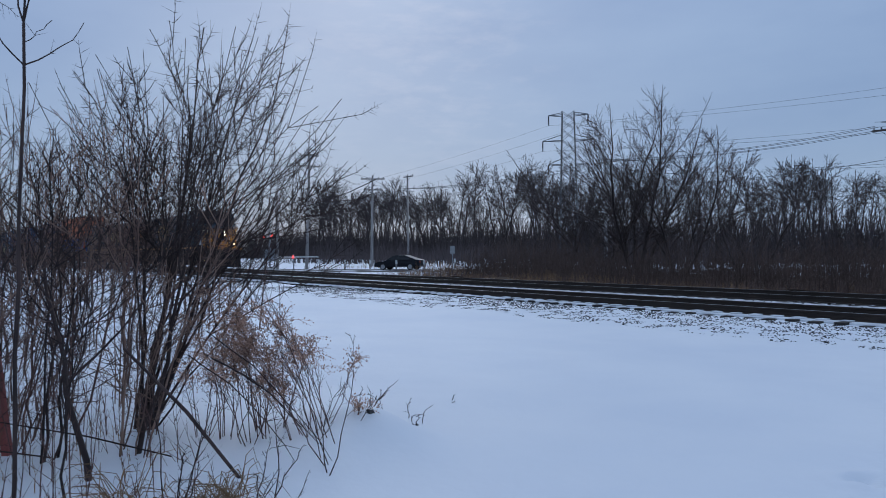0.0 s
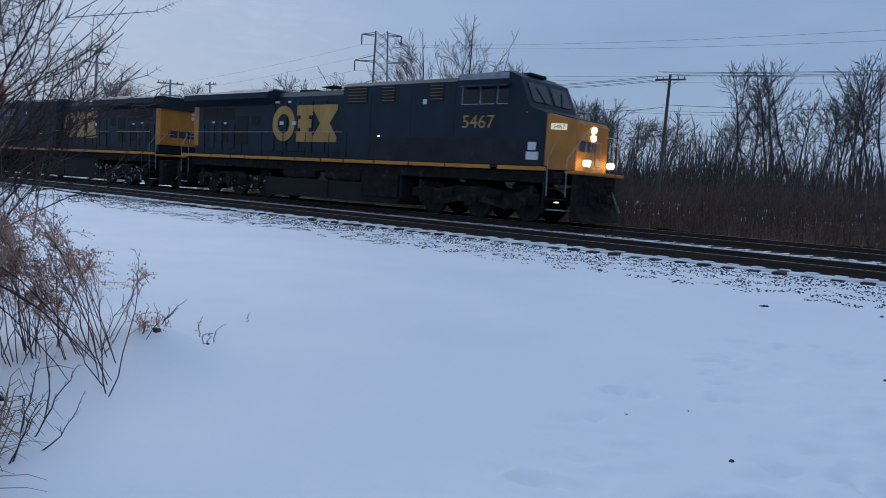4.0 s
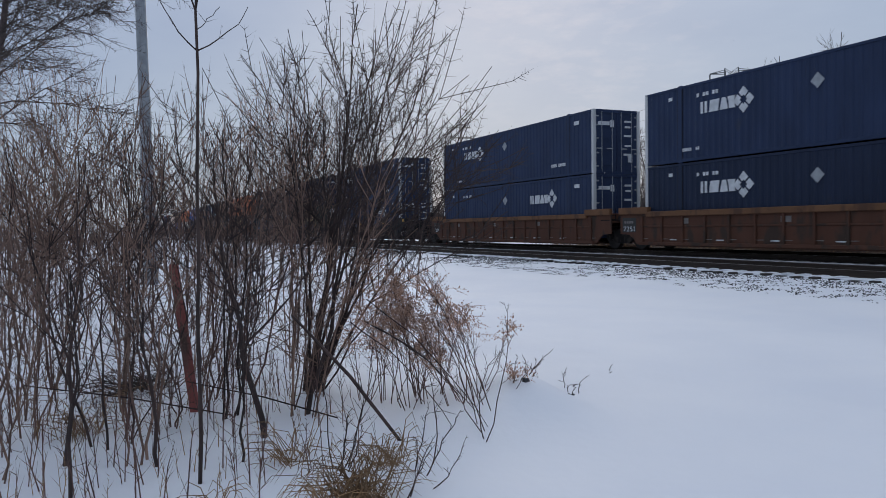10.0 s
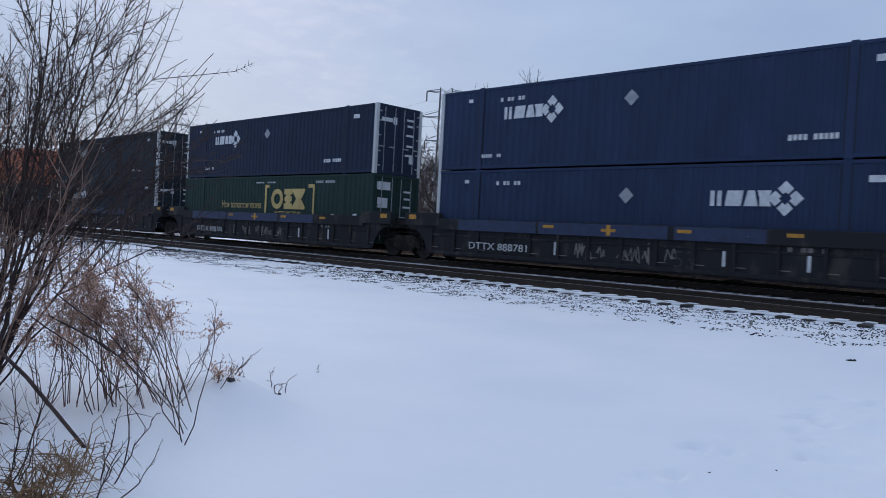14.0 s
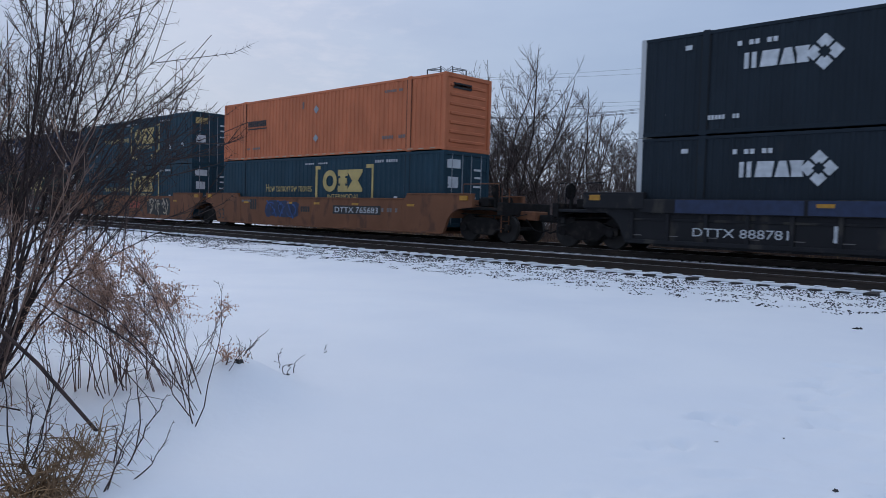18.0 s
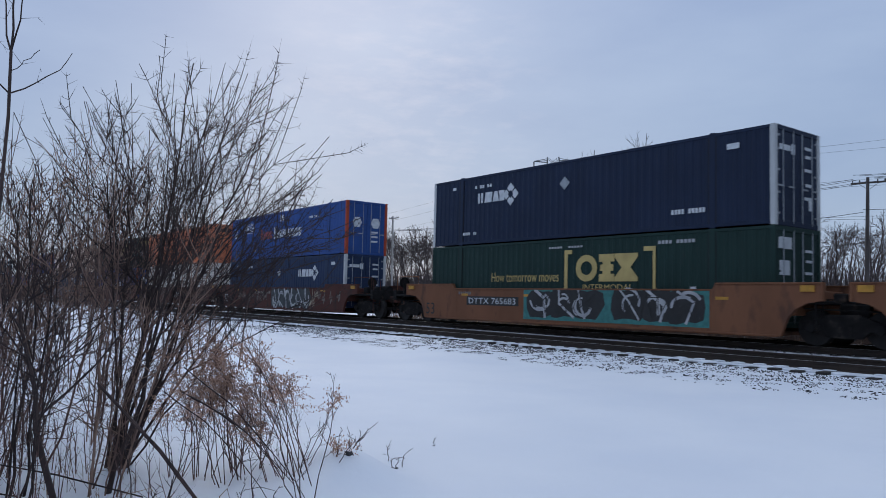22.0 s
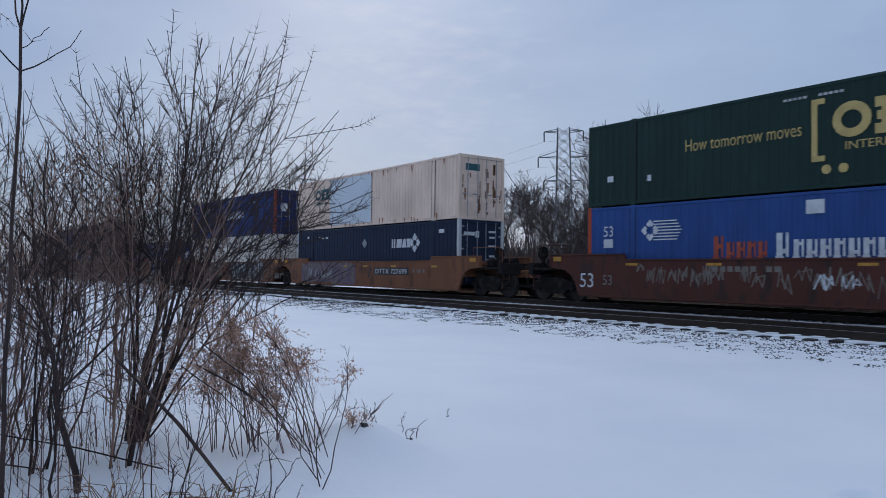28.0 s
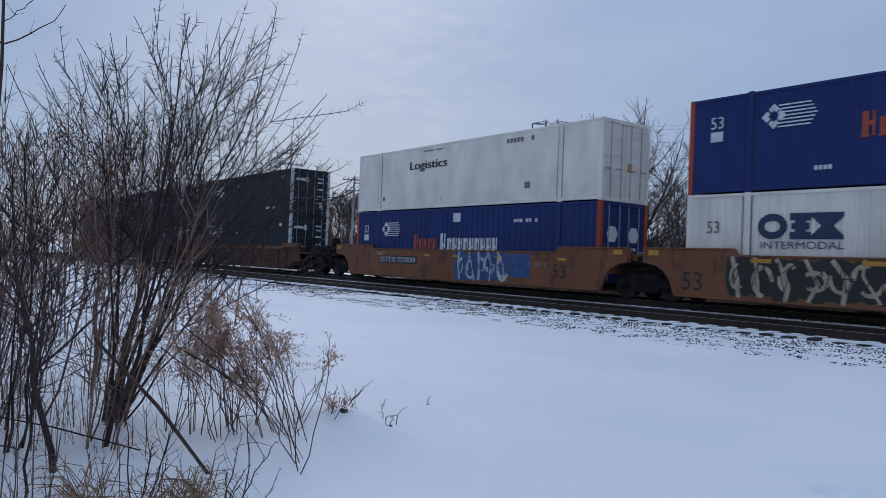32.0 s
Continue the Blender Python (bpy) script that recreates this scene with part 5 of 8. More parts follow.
def locomotive(label, lit, near):
    """Origin at the middle, nose towards +x; near: the side (-1 or 1) that is seen in the clip."""

    def nb(x0, x1, a, b, z0, z1, c):
        return Shape().cbox(x0, x1, min(-a * near, -b * near), max(-a * near, -b * near), z0, z1, c)

    u = thing("locomotive", label, "locomotive", group="locomotives of the train")
    DECK = 1.78
    part("underframe", Shape().cbox(-10.4, 10.2, -1.3, 1.3, 1.25, 1.62, 0.03), BLACKIRON, u)
    part("walkway", Shape().cbox(-10.4, 9.6, -1.5, 1.5, DECK - 0.04, DECK, 0.01), BLACKIRON, u)
    for sgn in (-1, 1):
        y0, y1 = sorted((sgn * 1.42, sgn * 1.52))
        x = -10.4
        for w in (2.4, 1.55, 1.0, 1.6, 1.75, 1.55, 1.3, 1.6):
            part("sill_stripe", Shape().cbox(x, x + w - 0.05, y0, y1, DECK - 0.155, DECK - 0.03, 0.01), LOCOYEL_LIT, u, "yellow side sill stripe")
            x += w
        for x0, x1 in ((2.4, 4.05), (4.1, 5.7), (5.75, 7.6), (7.9, 9.7)):
            part("sill_stripe", Shape().cbox(x0, x1, y0, y1, DECK - 0.155, DECK - 0.03, 0.01), LOCOYEL_LIT, u, "yellow side sill stripe")
    # long hood: engine room, radiator cab with wide overhanging wings
    H = 4.50
    part("engine_hood", Shape().prism_x([(-1.05, DECK), (-1.05, H - 0.25), (-0.8, H - 0.02), (0.8, H - 0.02), (1.05, H - 0.25), (1.05, DECK)], -10.0, 0.5), LOCOBLUE, u, "dark blue engine hood")
    part("inverter_cabinet", Shape().prism_x([(-1.46, DECK - 0.05), (-1.46, H - 0.02), (-1.2, H + 0.14), (1.2, H + 0.14), (1.46, H - 0.02), (1.46, DECK - 0.05)], 0.5, 6.05), LOCOBLUE, u, "full-width dark blue equipment cabinet")
    part("lower_skirt", Shape().cbox(2.2, 9.4, -1.475, 1.475, DECK - 0.08, 2.62, 0.01), LOCOGREY, u, "grimy lower body panel")
    part("radiator_wing", Shape().prism_x([(-1.08, 3.95), (-1.56, 4.18), (-1.56, 4.42), (-1.2, 4.56), (1.2, 4.56), (1.56, 4.42), (1.56, 4.18), (1.08, 3.95)], -10.28, -4.05), LOCOBLUE, u, "overhanging radiator wing")
    part("radiator_grille", Shape().prism_x([(-0.95, 4.555), (-1.0, 4.60), (-0.8, 4.68), (0.8, 4.68), (1.0, 4.60), (0.95, 4.555)], -7.6, -4.6), ROOFGREY, u, "pale grey radiator top")
    for x0, x1, z0, z1 in ((-9.4, -8.3, 3.35, 3.86), (-8.2, -7.0, 3.35, 3.86), (-6.68, -5.95, 2.25, 3.5), (-5.7, -5.13, 3.08, 3.48), (-9.05, -8.85, 2.3, 3.2), (-8.45, -8.25, 2.3, 3.2), (-7.85, -7.4, 2.3, 3.2)):
        part("intake_screen", nb(x0, x1, -1.065, -1.045, z0, z1, 0.005), DARKGAP, u, "dark intake screen")
    for x in (-9.45, -8.65, -8.06, -7.1):
        part("hood_door", nb(x - 0.19, x + 0.19, -1.085, -1.05, 2.05, 3.15, 0.012), LOCOBLUE, u)
    for x in (-4.4, -3.6, -2.8, -2.0, -1.2, -0.4, 0.15):
        part("hood_door", nb(x - 0.33, x + 0.33, -1.09, -1.05, 2.0, 4.05, 0.012), LOCOBLUE, u)
    for x0, x1 in ((0.77, 1.81), (2.56, 3.21), (4.84, 5.46)):
        g = part("cabinet_grille", nb(x0, x1, -1.485, -1.455, 3.84, 4.46, 0.01), DARKGAP, u, "dark louvred opening")
        for i in range(5):
            part("louvre", nb(x0 + 0.03, x1 - 0.03, -1.495, -1.48, 3.90 + i * 0.115, 3.93 + i * 0.115, 0.004), SLAT, g)
    for x in (3.6, 4.6):
        for i in range(4):
            part("vent_slit", nb(x, x + 0.75, -1.482, -1.472, 2.2 + i * 0.08, 2.235 + i * 0.08, 0.003), DARKGAP, u)
    for x in (2.02, 4.0, 5.97):
        part("panel_seam", nb(x - 0.012, x + 0.012, -1.468, -1.458, DECK, H - 0.25, 0.002), DARKGAP, u)
    part("exhaust_stack", Shape().cbox(-3.3, -2.3, -0.45, 0.45, H - 0.03, H + 0.12, 0.03), BLACKIRON, u)
    hn = part("air_horn", Shape().tube([(-1.35, -0.3, H - 0.03), (-1.35, -0.3, H + 0.16)], 0.03, 6), BLACKIRON, u, "five-trumpet roof horn")
    for k, dy in enumerate((-0.25, -0.12, 0.0, 0.12)):
        part("trumpet", Shape().tube([(-1.75, -0.3 + dy, H + 0.17), (-1.2, -0.3 + dy, H + 0.17), (-1.05, -0.3 + dy, H + 0.17)], [0.025, 0.03, 0.075], 8), BLACKIRON, hn)
    # cab and nose
    part("cab", Shape().prism_y([(6.05, DECK - 0.1), (6.05, 4.66), (8.15, 4.72), (8.55, 4.55), (8.98, 3.62), (9.62, 3.40), (9.62, DECK - 0.1)], -1.47, 1.47), LOCOBLUE, u, "dark blue wide-nose cab")
    part("cab_roof", Shape().prism_y([(6.0, 4.64), (6.0, 4.70), (8.12, 4.76), (8.12, 4.71)], -1.36, 1.36), ROOFGREY, u, "pale cab roof")
    part("nose", Shape().prism_y([(9.55, DECK - 0.1), (9.55, 3.42), (10.38, 3.24), (10.46, 3.12), (10.46, DECK - 0.1)], -1.0, 1.0), LOCOYEL, u, "yellow nose")
    part("nose_top", Shape().prism_y([(9.5, 3.43), (9.5, 3.46), (10.36, 3.275), (10.36, 3.25)], -1.0, 1.0), LOCOBLUE, u, "dark blue sloping nose top")
    for sgn in (-1, 1):
        ns = Shape()
        ns.add([(9.60, sgn * 1.46, DECK - 0.1), (9.60, sgn * 1.46, 3.38), (10.44, sgn * 0.98, 3.2), (10.44, sgn * 0.98, DECK - 0.1), (9.60, sgn * 0.95, DECK - 0.1), (9.60, sgn * 0.95, 3.42)], [(0, 1, 2, 3), (1, 5, 2), (0, 3, 4), (4, 5, 1, 0), (3, 2, 5, 4)])
        part("nose_cheek", ns, LOCOYEL, u, "yellow angled nose cheek")
        ws = Shape()
        ws.prism_y([(8.62, 4.38), (8.90, 3.78), (8.93, 3.80), (8.65, 4.40)], min(sgn * 0.12, sgn * 1.18), max(sgn * 0.12, sgn * 1.18))
        wsh = part("windscreen", ws, CABGLASS, u, "dark windscreen")
        part("wiper", Shape().tube([(8.96, sgn * 0.5, 3.78), (8.72, sgn * 0.8, 4.28)], 0.012, 5), BLACKIRON, wsh)
        for x0, x1 in ((6.30, 6.95), (7.05, 7.6), (7.74, 8.12)):
            wn_ = part("cab_window", Shape().cbox(x0, x1, min(sgn * 1.455, sgn * 1.478), max(sgn * 1.455, sgn * 1.478), 3.72, 4.26, 0.01), CABGLASS, u, "dark cab side window")
            part("window_frame", Shape().cbox(x0 - 0.03, x0, min(sgn * 1.455, sgn * 1.49), max(sgn * 1.455, sgn * 1.49), 3.69, 4.29, 0.006).cbox(x0, x1, min(sgn * 1.455, sgn * 1.49), max(sgn * 1.455, sgn * 1.49), 3.69, 3.72, 0.006), GALV, wn_)
        part("sun_visor", Shape().prism_x([(sgn * 1.46, 4.33), (sgn * 1.75, 4.22), (sgn * 1.76, 4.24), (sgn * 1.46, 4.37)], 6.3, 8.2), LOCOBLUE, u)
        nbv = []
        for o in (-0.02, 0.02):
            for t_ in (0.16, 0.66):
                for z in (2.90, 3.09):
                    nbv.append((9.60 + 0.84 * t_ + 0.496 * o, sgn * (1.46 - 0.48 * t_ + 0.868 * o), z))
        board = part("number_board", Shape().add(nbv, [(4, 6, 7, 5), (0, 1, 3, 2), (0, 4, 5, 1), (2, 3, 7, 6), (0, 2, 6, 4), (1, 5, 7, 3)]), BOARDGLOW if lit else PAPER, u, "lit number board")
        if lit and sgn < 0:
            tx = write("5467", 0, 0, 0.36, 0.13, 0, LETTERBLK, u, "black number on the lit board")
            tx.matrix_basis = Matrix.Translation((9.60 + 0.84 * 0.41 + 0.496 * 0.023, -(1.46 - 0.48 * 0.41 + 0.868 * 0.023), 2.995)) @ pose(0, 0, 0, 0, 0, 29.7) @ Matrix.Diagonal((0.36, 1, 0.13, 1))
        part("roof_edge", Shape().cbox(6.1, 8.12, min(sgn * 1.46, sgn * 1.487), max(sgn * 1.46, sgn * 1.487), 4.50, 4.70, 0.01), ROOFGREY, u, "pale cab roof edge")
        part("ditch_light", Shape().tube([(10.66, sgn * 0.78, 1.92), (10.80, sgn * 0.78, 1.92)], 0.105, 14), LAMPGLOW if lit else GALV, u, "lit ditch light" if lit else "unlit ditch light")
        for k in range(4):
            part("step", Shape().cbox(9.75, 10.35, min(sgn * 0.95, sgn * 1.4), max(sgn * 0.95, sgn * 1.4), 0.42 + k * 0.33, 0.46 + k * 0.33, 0.008), GALV if k == 0 else BLACKIRON, u)
            part("step", Shape().cbox(-10.5, -9.95, min(sgn * 0.95, sgn * 1.45), max(sgn * 0.95, sgn * 1.45), 0.42 + k * 0.33, 0.46 + k * 0.33, 0.008), BLACKIRON if k else GALV, u)
        for xs in (9.68, -9.92):
            part("step_well_plate", Shape().cbox(xs - 0.06, xs + 0.02, min(sgn * 0.9, sgn * 1.46), max(sgn * 0.9, sgn * 1.46), 0.4, DECK, 0.01), BLACKIRON, u)
        part("step_light", Shape().cbox(10.05, 10.2, sgn * 1.41 - 0.01, sgn * 1.41 + 0.01, 0.66, 0.70, 0.004), AMBER, u, "small lit step lamp")
        # handrails along the walkway
        part("handrail", Shape().tube([(-9.95, sgn * 1.46, 2.75), (0.5, sgn * 1.46, 2.78)], 0.014, 6), GALV, u, "thin walkway handrail")
        for x in (-9.95, -8.6, -7.2, -5.8, -4.4, -3.0, -1.6, -0.2, 0.8):
            part("handrail_post", Shape().tube([(x, sgn * 1.46, DECK), (x, sgn * 1.46, 2.77)], 0.015, 5), BLACKIRON, u)
        part("grab_rail", Shape().tube([(9.75, sgn * 1.42, 0.85), (9.75, sgn * 1.46, 2.0), (9.95, sgn * 1.2, 2.75)], 0.016, 6), GALV, u)
        part("grab_rail", Shape().tube([(10.4, sgn * 1.38, 0.85), (10.4, sgn * 1.42, 2.0), (10.75, sgn * 1.0, 2.8), (10.75, sgn * 0.3, 2.8)], 0.016, 6), GALV, u)
        part("grab_rail", Shape().tube([(-9.9, sgn * 1.45, 0.9), (-9.9, sgn * 1.48, 2.1), (-10.15, sgn * 1.2, 2.7), (-10.3, sgn * 0.4, 2.7)], 0.016, 6), GALV, u)
        part("grab_rail", Shape().tube([(-10.5, sgn * 1.45, 0.9), (-10.5, sgn * 1.48, 2.1), (-10.75, sgn * 1.0, 2.7)], 0.016, 6), GALV, u)
        loc_tank = part("fuel_tank", Shape().prism_y([(-4.3, 0.92 if near < 0 else 1.32), (1.6, 0.92 if near < 0 else 1.32), (1.62, 1.32), (3.52, 1.32), (3.62, 1.0), (3.62, 0.5), (3.4, 0.2), (-4.1, 0.2), (-4.3, 0.45)], min(sgn * 0.0, sgn * 1.30), max(sgn * 0.0, sgn * 1.30)), TANKGREY, u, "black fuel tank")
    for x in (-2.05, 0.5) if near < 0 else ():
        part("air_reservoir", Shape().tube([(x - 1.0, 1.2 * near, 1.12), (x - 0.92, 1.2 * near, 1.12), (x + 0.92, 1.2 * near, 1.12), (x + 1.0, 1.2 * near, 1.12)], [0.16, 0.2, 0.2, 0.16], 14), TRUCKIRON, u, "long air reservoir")
    part("tank_saddle", nb(1.62, 3.5, -1.42, -1.2, 0.42, 1.25, 0.03), BLACKIRON, u)
    part("tank_rib", nb(-0.35, -0.28, -1.33, -1.2, 0.22, 1.3, 0.01), BLACKIRON, u)
    # nose details
    for k in (0, 1):
        part("headlight", Shape().tube([(10.40, -0.0, 2.98 - k * 0.24), (10.50, 0.0, 2.98 - k * 0.24)], 0.105, 14), LAMPGLOW if lit else PAPER, u, "lit headlight" if lit else "unlit headlight")
    nd = part("nose_door", Shape().cbox(10.45, 10.475, 0.18, 0.72, 1.85, 2.75, 0.01), LOCOYEL, u)
    for i, (a, b) in enumerate(((-0.85, -0.45), (-0.36, 0.02), (0.1, 0.5))):
        part("nose_mark", Shape().cbox(10.462, 10.47, a, b, 2.28, 2.62, 0.002), LETTERNAVY, u, "navy mark of plain blocks")
    part("front_platform", Shape().cbox(10.3, 10.95, -1.35, 1.35, DECK - 0.22, DECK - 0.12, 0.02), LOCOYEL, u)
    part("pilot_plow", Shape().prism_y([(10.55, 0.14), (11.0, 0.12), (10.82, 0.35), (10.74, 0.7), (10.78, 0.95), (10.55, 0.95)], -1.3, 1.3), BLACKIRON, u, "black snowplow pilot")
    part("pilot_beam", Shape().cbox(10.5, 10.72, -1.25, 1.25, 0.9, 1.6, 0.03), BLACKIRON, u)
    for yy in (-0.95, -0.75, -0.55, 0.55, 0.75, 0.95):
        part("jumper_hose", Shape().tube([(10.72, yy, 1.3), (10.86, yy, 1.1), (10.84, yy, 0.75), (10.78, yy * 0.97, 0.6)], 0.022, 6), BLACKIRON, u)
    for yy in (-0.9, 0.9):
        part("front_rail", Shape().tube([(10.9, yy, 1.6), (10.9, yy, 2.55), (10.9, yy * 0.35, 2.55), (10.9, yy * 0.35, 1.6)], 0.018, 6), GALV, u)
    part("rear_platform", Shape().cbox(-11.0, -10.3, -1.35, 1.35, DECK - 0.22, DECK - 0.12, 0.02), LOCOYEL, u)
    part("rear_pilot", Shape().cbox(-11.0, -10.6, -1.35, 1.35, 0.15, 1.4, 0.05), BLACKIRON, u)
    part("rear_hood_end", Shape().cbox(-10.16, -9.99, -1.06, 1.06, 2.15, 4.0, 0.02), LOCOYEL, u, "yellow rear hood end")
    part("rear_hood_band", Shape().cbox(-10.0, -9.74, -1.068, 1.068, 2.15, 3.98, 0.006), LOCOYEL, u, "yellow wrap at the hood end")
    for i, (a, b) in enumerate(((-0.85, -0.45), (-0.36, 0.02), (0.1, 0.5))):
        part("rear_mark", Shape().cbox(-10.172, -10.16, a, b, 2.55, 2.9, 0.002), LETTERNAVY, u, "navy mark of plain blocks")
    for k in (0, 1):
        part("rear_light", Shape().tube([(-10.14, -0.75, 3.85 - k * 0.24), (-10.20, -0.75, 3.85 - k * 0.24)], 0.09, 12), PAPER, u)
    for sg in (-1, 1):
        part("coupler", Shape().cbox(min(sg * 10.8, sg * 11.2), max(sg * 10.8, sg * 11.2), -0.15, 0.15, 0.72, 1.0, 0.05), BLACKIRON, u, "knuckle coupler")
        hose = [(sg * 11.0, -0.5, 1.1), (sg * 11.15, -0.45, 0.6), (sg * 11.2, -0.2, 0.35), (sg * 11.2, 0.1, 0.6)]
        part("brake_hose", Shape().tube(hose, 0.03, 6), BLACKIRON, u)
        part("multiple_unit_hose", Shape().tube([(sg * 11.0, 0.5, 1.1), (sg * 11.15, 0.55, 0.7), (sg * 11.18, 0.75, 0.45)], 0.025, 6), SNOWCRUST, u)
        loco_truck(u, sg * 6.75)
    part("antenna", Shape().tube([(7.5, 0.2, 4.7), (7.5, 0.2, 4.95)], 0.02, 5), BLACKIRON, u)
    part("roof_aerial_pod", Shape().cbox(7.9, 8.3, -0.5, 0.5, 4.72, 4.82, 0.03), BLACKIRON, u)
    return u


def loco_side(u, number, near):
    """Marks on the side that is seen."""
    before = set(u.children)
    mid = -2.15 if near < 0 else -1.78
    made = [emblem(mid, 3.15, 3.95, 1.48, -1.095, LOGOYEL, u, "large yellow company mark of three heavy shapes"),
            write(number, 7.0, 3.14, 1.3, 0.42, -1.478, LOGOYEL, u, "yellow engine number"),
            plate("placard", [rect(9.0, 9.3, 2.25, 2.5), rect(8.95, 9.4, 1.95, 2.2)], -1.478, PAPER, u, "small white safety plates"),
            plate("placard", [rect(4.55, 4.72, 3.75, 3.92)], -1.465, PAPER, u),
            plate("placard", [rect(-3.7, -3.45, 3.10, 3.24), rect(-2.9, -2.65, 3.10, 3.24), rect(-4.1, -3.75, 4.0, 4.08), rect(-3.2, -3.0, 4.0, 4.08)], -1.102, PAPER, u, "small white decals"),
            plate("placard", [rect(-8.6, -8.4, 3.18, 3.26), rect(-7.7, -7.5, 3.14, 3.22)], -1.092, PAPER, u, "small white decals"),
            part("marker_lamp", Shape().cbox(2.47, 2.53, -1.50, -1.46, 2.60, 2.66, 0.01), AMBER, u, "small amber lamp")]
    if near > 0:                                   # turn each mark about its own middle to the other side
        for o in [c for c in u.children if c not in before]:
            xs = [(o.matrix_basis @ v.co).x for v in o.data.vertices]
            cx = mid if o.name.startswith("mark") and not o.name.startswith("marker") else (min(xs) + max(xs)) / 2
            o.matrix_basis = Matrix.Translation((2 * cx, 0, 0)) @ pose(0, 0, 0, 0, 0, 180) @ o.matrix_basis


loco_a = locomotive("dark blue and yellow diesel locomotive with lit headlights", True, -1)
loco_side(loco_a, "5467", -1)
snow_cake(loco_a, -9.3, -4.2, 3, 22, 0.3, 0.9)
rolling(loco_a, -70.0)
loco_b = locomotive("dark blue diesel locomotive running backwards, snow on its trucks", False, 1)
loco_side(loco_b, "5360", 1)
snow_cake(loco_b, -9.3, -4.2, 4, 80, 0.25, 1.0, 1.37)
rolling(loco_b, -93.3)
MOVERS[-1] = (loco_b, -93.3, RAIL_Z, 180)

# --- the consist: well cars in sets of three joined units, with two containers each
S0 = [-124.5, -144.45, -164.1, -188.05, -207.9, -227.75, -252.0, -271.65, -291.3, -315.3, -334.95, -354.6, -378.3, -397.9, -417.5, -441.4, -461.05, -480.7]
LOW_Z, TOP_Z = 0.44, 3.345

umax_top = make_umax("navy steel container with white corner posts, stacked on top", NAVY, False)
umax_low = make_umax("navy steel container with white corner posts, in a well car", NAVY, True)
umax_top_dark = make_umax("blue-black steel container with white corner posts, stacked on top", NAVYDARK, False)
umax_low_dark = make_umax("blue-black steel container with white corner posts, in a well car", NAVYDARK, False)
coal_top = make_umax("charcoal steel container with white corner posts, stacked on top", BLACKBOX, False)
coal_low = make_umax("charcoal steel container with white corner posts, in a well car", BLACKBOX, False)
umax_low_black = make_umax("blue-black steel container with white posts under a cream one", NAVYDARK, True)
csx_low = make_csx("dark green container with yellow marks, in a well car", GREEN, False)
csx_top = make_csx("blue-green container with large yellow marks, stacked on top", TEAL, True)
csx_low_teal = make_csx("blue-green container with large yellow marks, in a well car", TEAL, False)
csx_top_green = make_csx("dark green container with large yellow marks, stacked on top", GREEN, True)
orange_r = make_orange("orange ribbed container, black mark near its front, stacked on top", True)
orange_l = make_orange("orange ribbed container with a black mark, stacked on top", False)
pacer_low = make_pacer("blue container with red corner posts, in a well car", PBLUE, False)
pacer_top = make_pacer("blue container with red corner posts, stacked on top", PBLUE, True)
pacer_top_dk = make_pacer("deep blue container with red corner posts, stacked on top", PBLUEDK, True)
pacer_low_dk = make_pacer("deep blue container with red corner posts, in a well car", PBLUEDK, False)
cream = make_white("rust-streaked cream container with pale patch, stacked on top", CREAM, "cream")
logis = make_white("smooth white container with black lettering, stacked on top", WHITEBOX, "logistics")
white_low = make_white("white ribbed container with navy marks, in a well car", WHITEBOX, "marks")
white_plain = make_white("plain white ribbed container, in a well car", WHITEBOX, "plain")

STACKS = [(pacer_low, orange_r), (umax_low_dark, umax_top), (umax_low, umax_top), (umax_low, umax_top), (csx_low, umax_top_dark), (coal_low, coal_top),
          (csx_low_teal, orange_l), (csx_low_teal, csx_top), (csx_low, umax_top_dark), (umax_low, pacer_top), (white_plain, orange_l), (pacer_low, csx_top_green),
          (umax_low_black, cream), (white_low, pacer_top_dk), (pacer_low_dk, logis), (coal_low, coal_top), (umax_low, umax_top), (umax_low, umax_top)]
used = set()


def place(box, s0, z):
    ob = box if box.name not in used else copy_thing(box, Matrix())
    used.add(box.name)
    rolling(ob, s0, RAIL_Z + z)


for s0, (low, top) in zip(S0, STACKS):
    place(low, s0, LOW_Z)
    place(top, s0, TOP_Z)

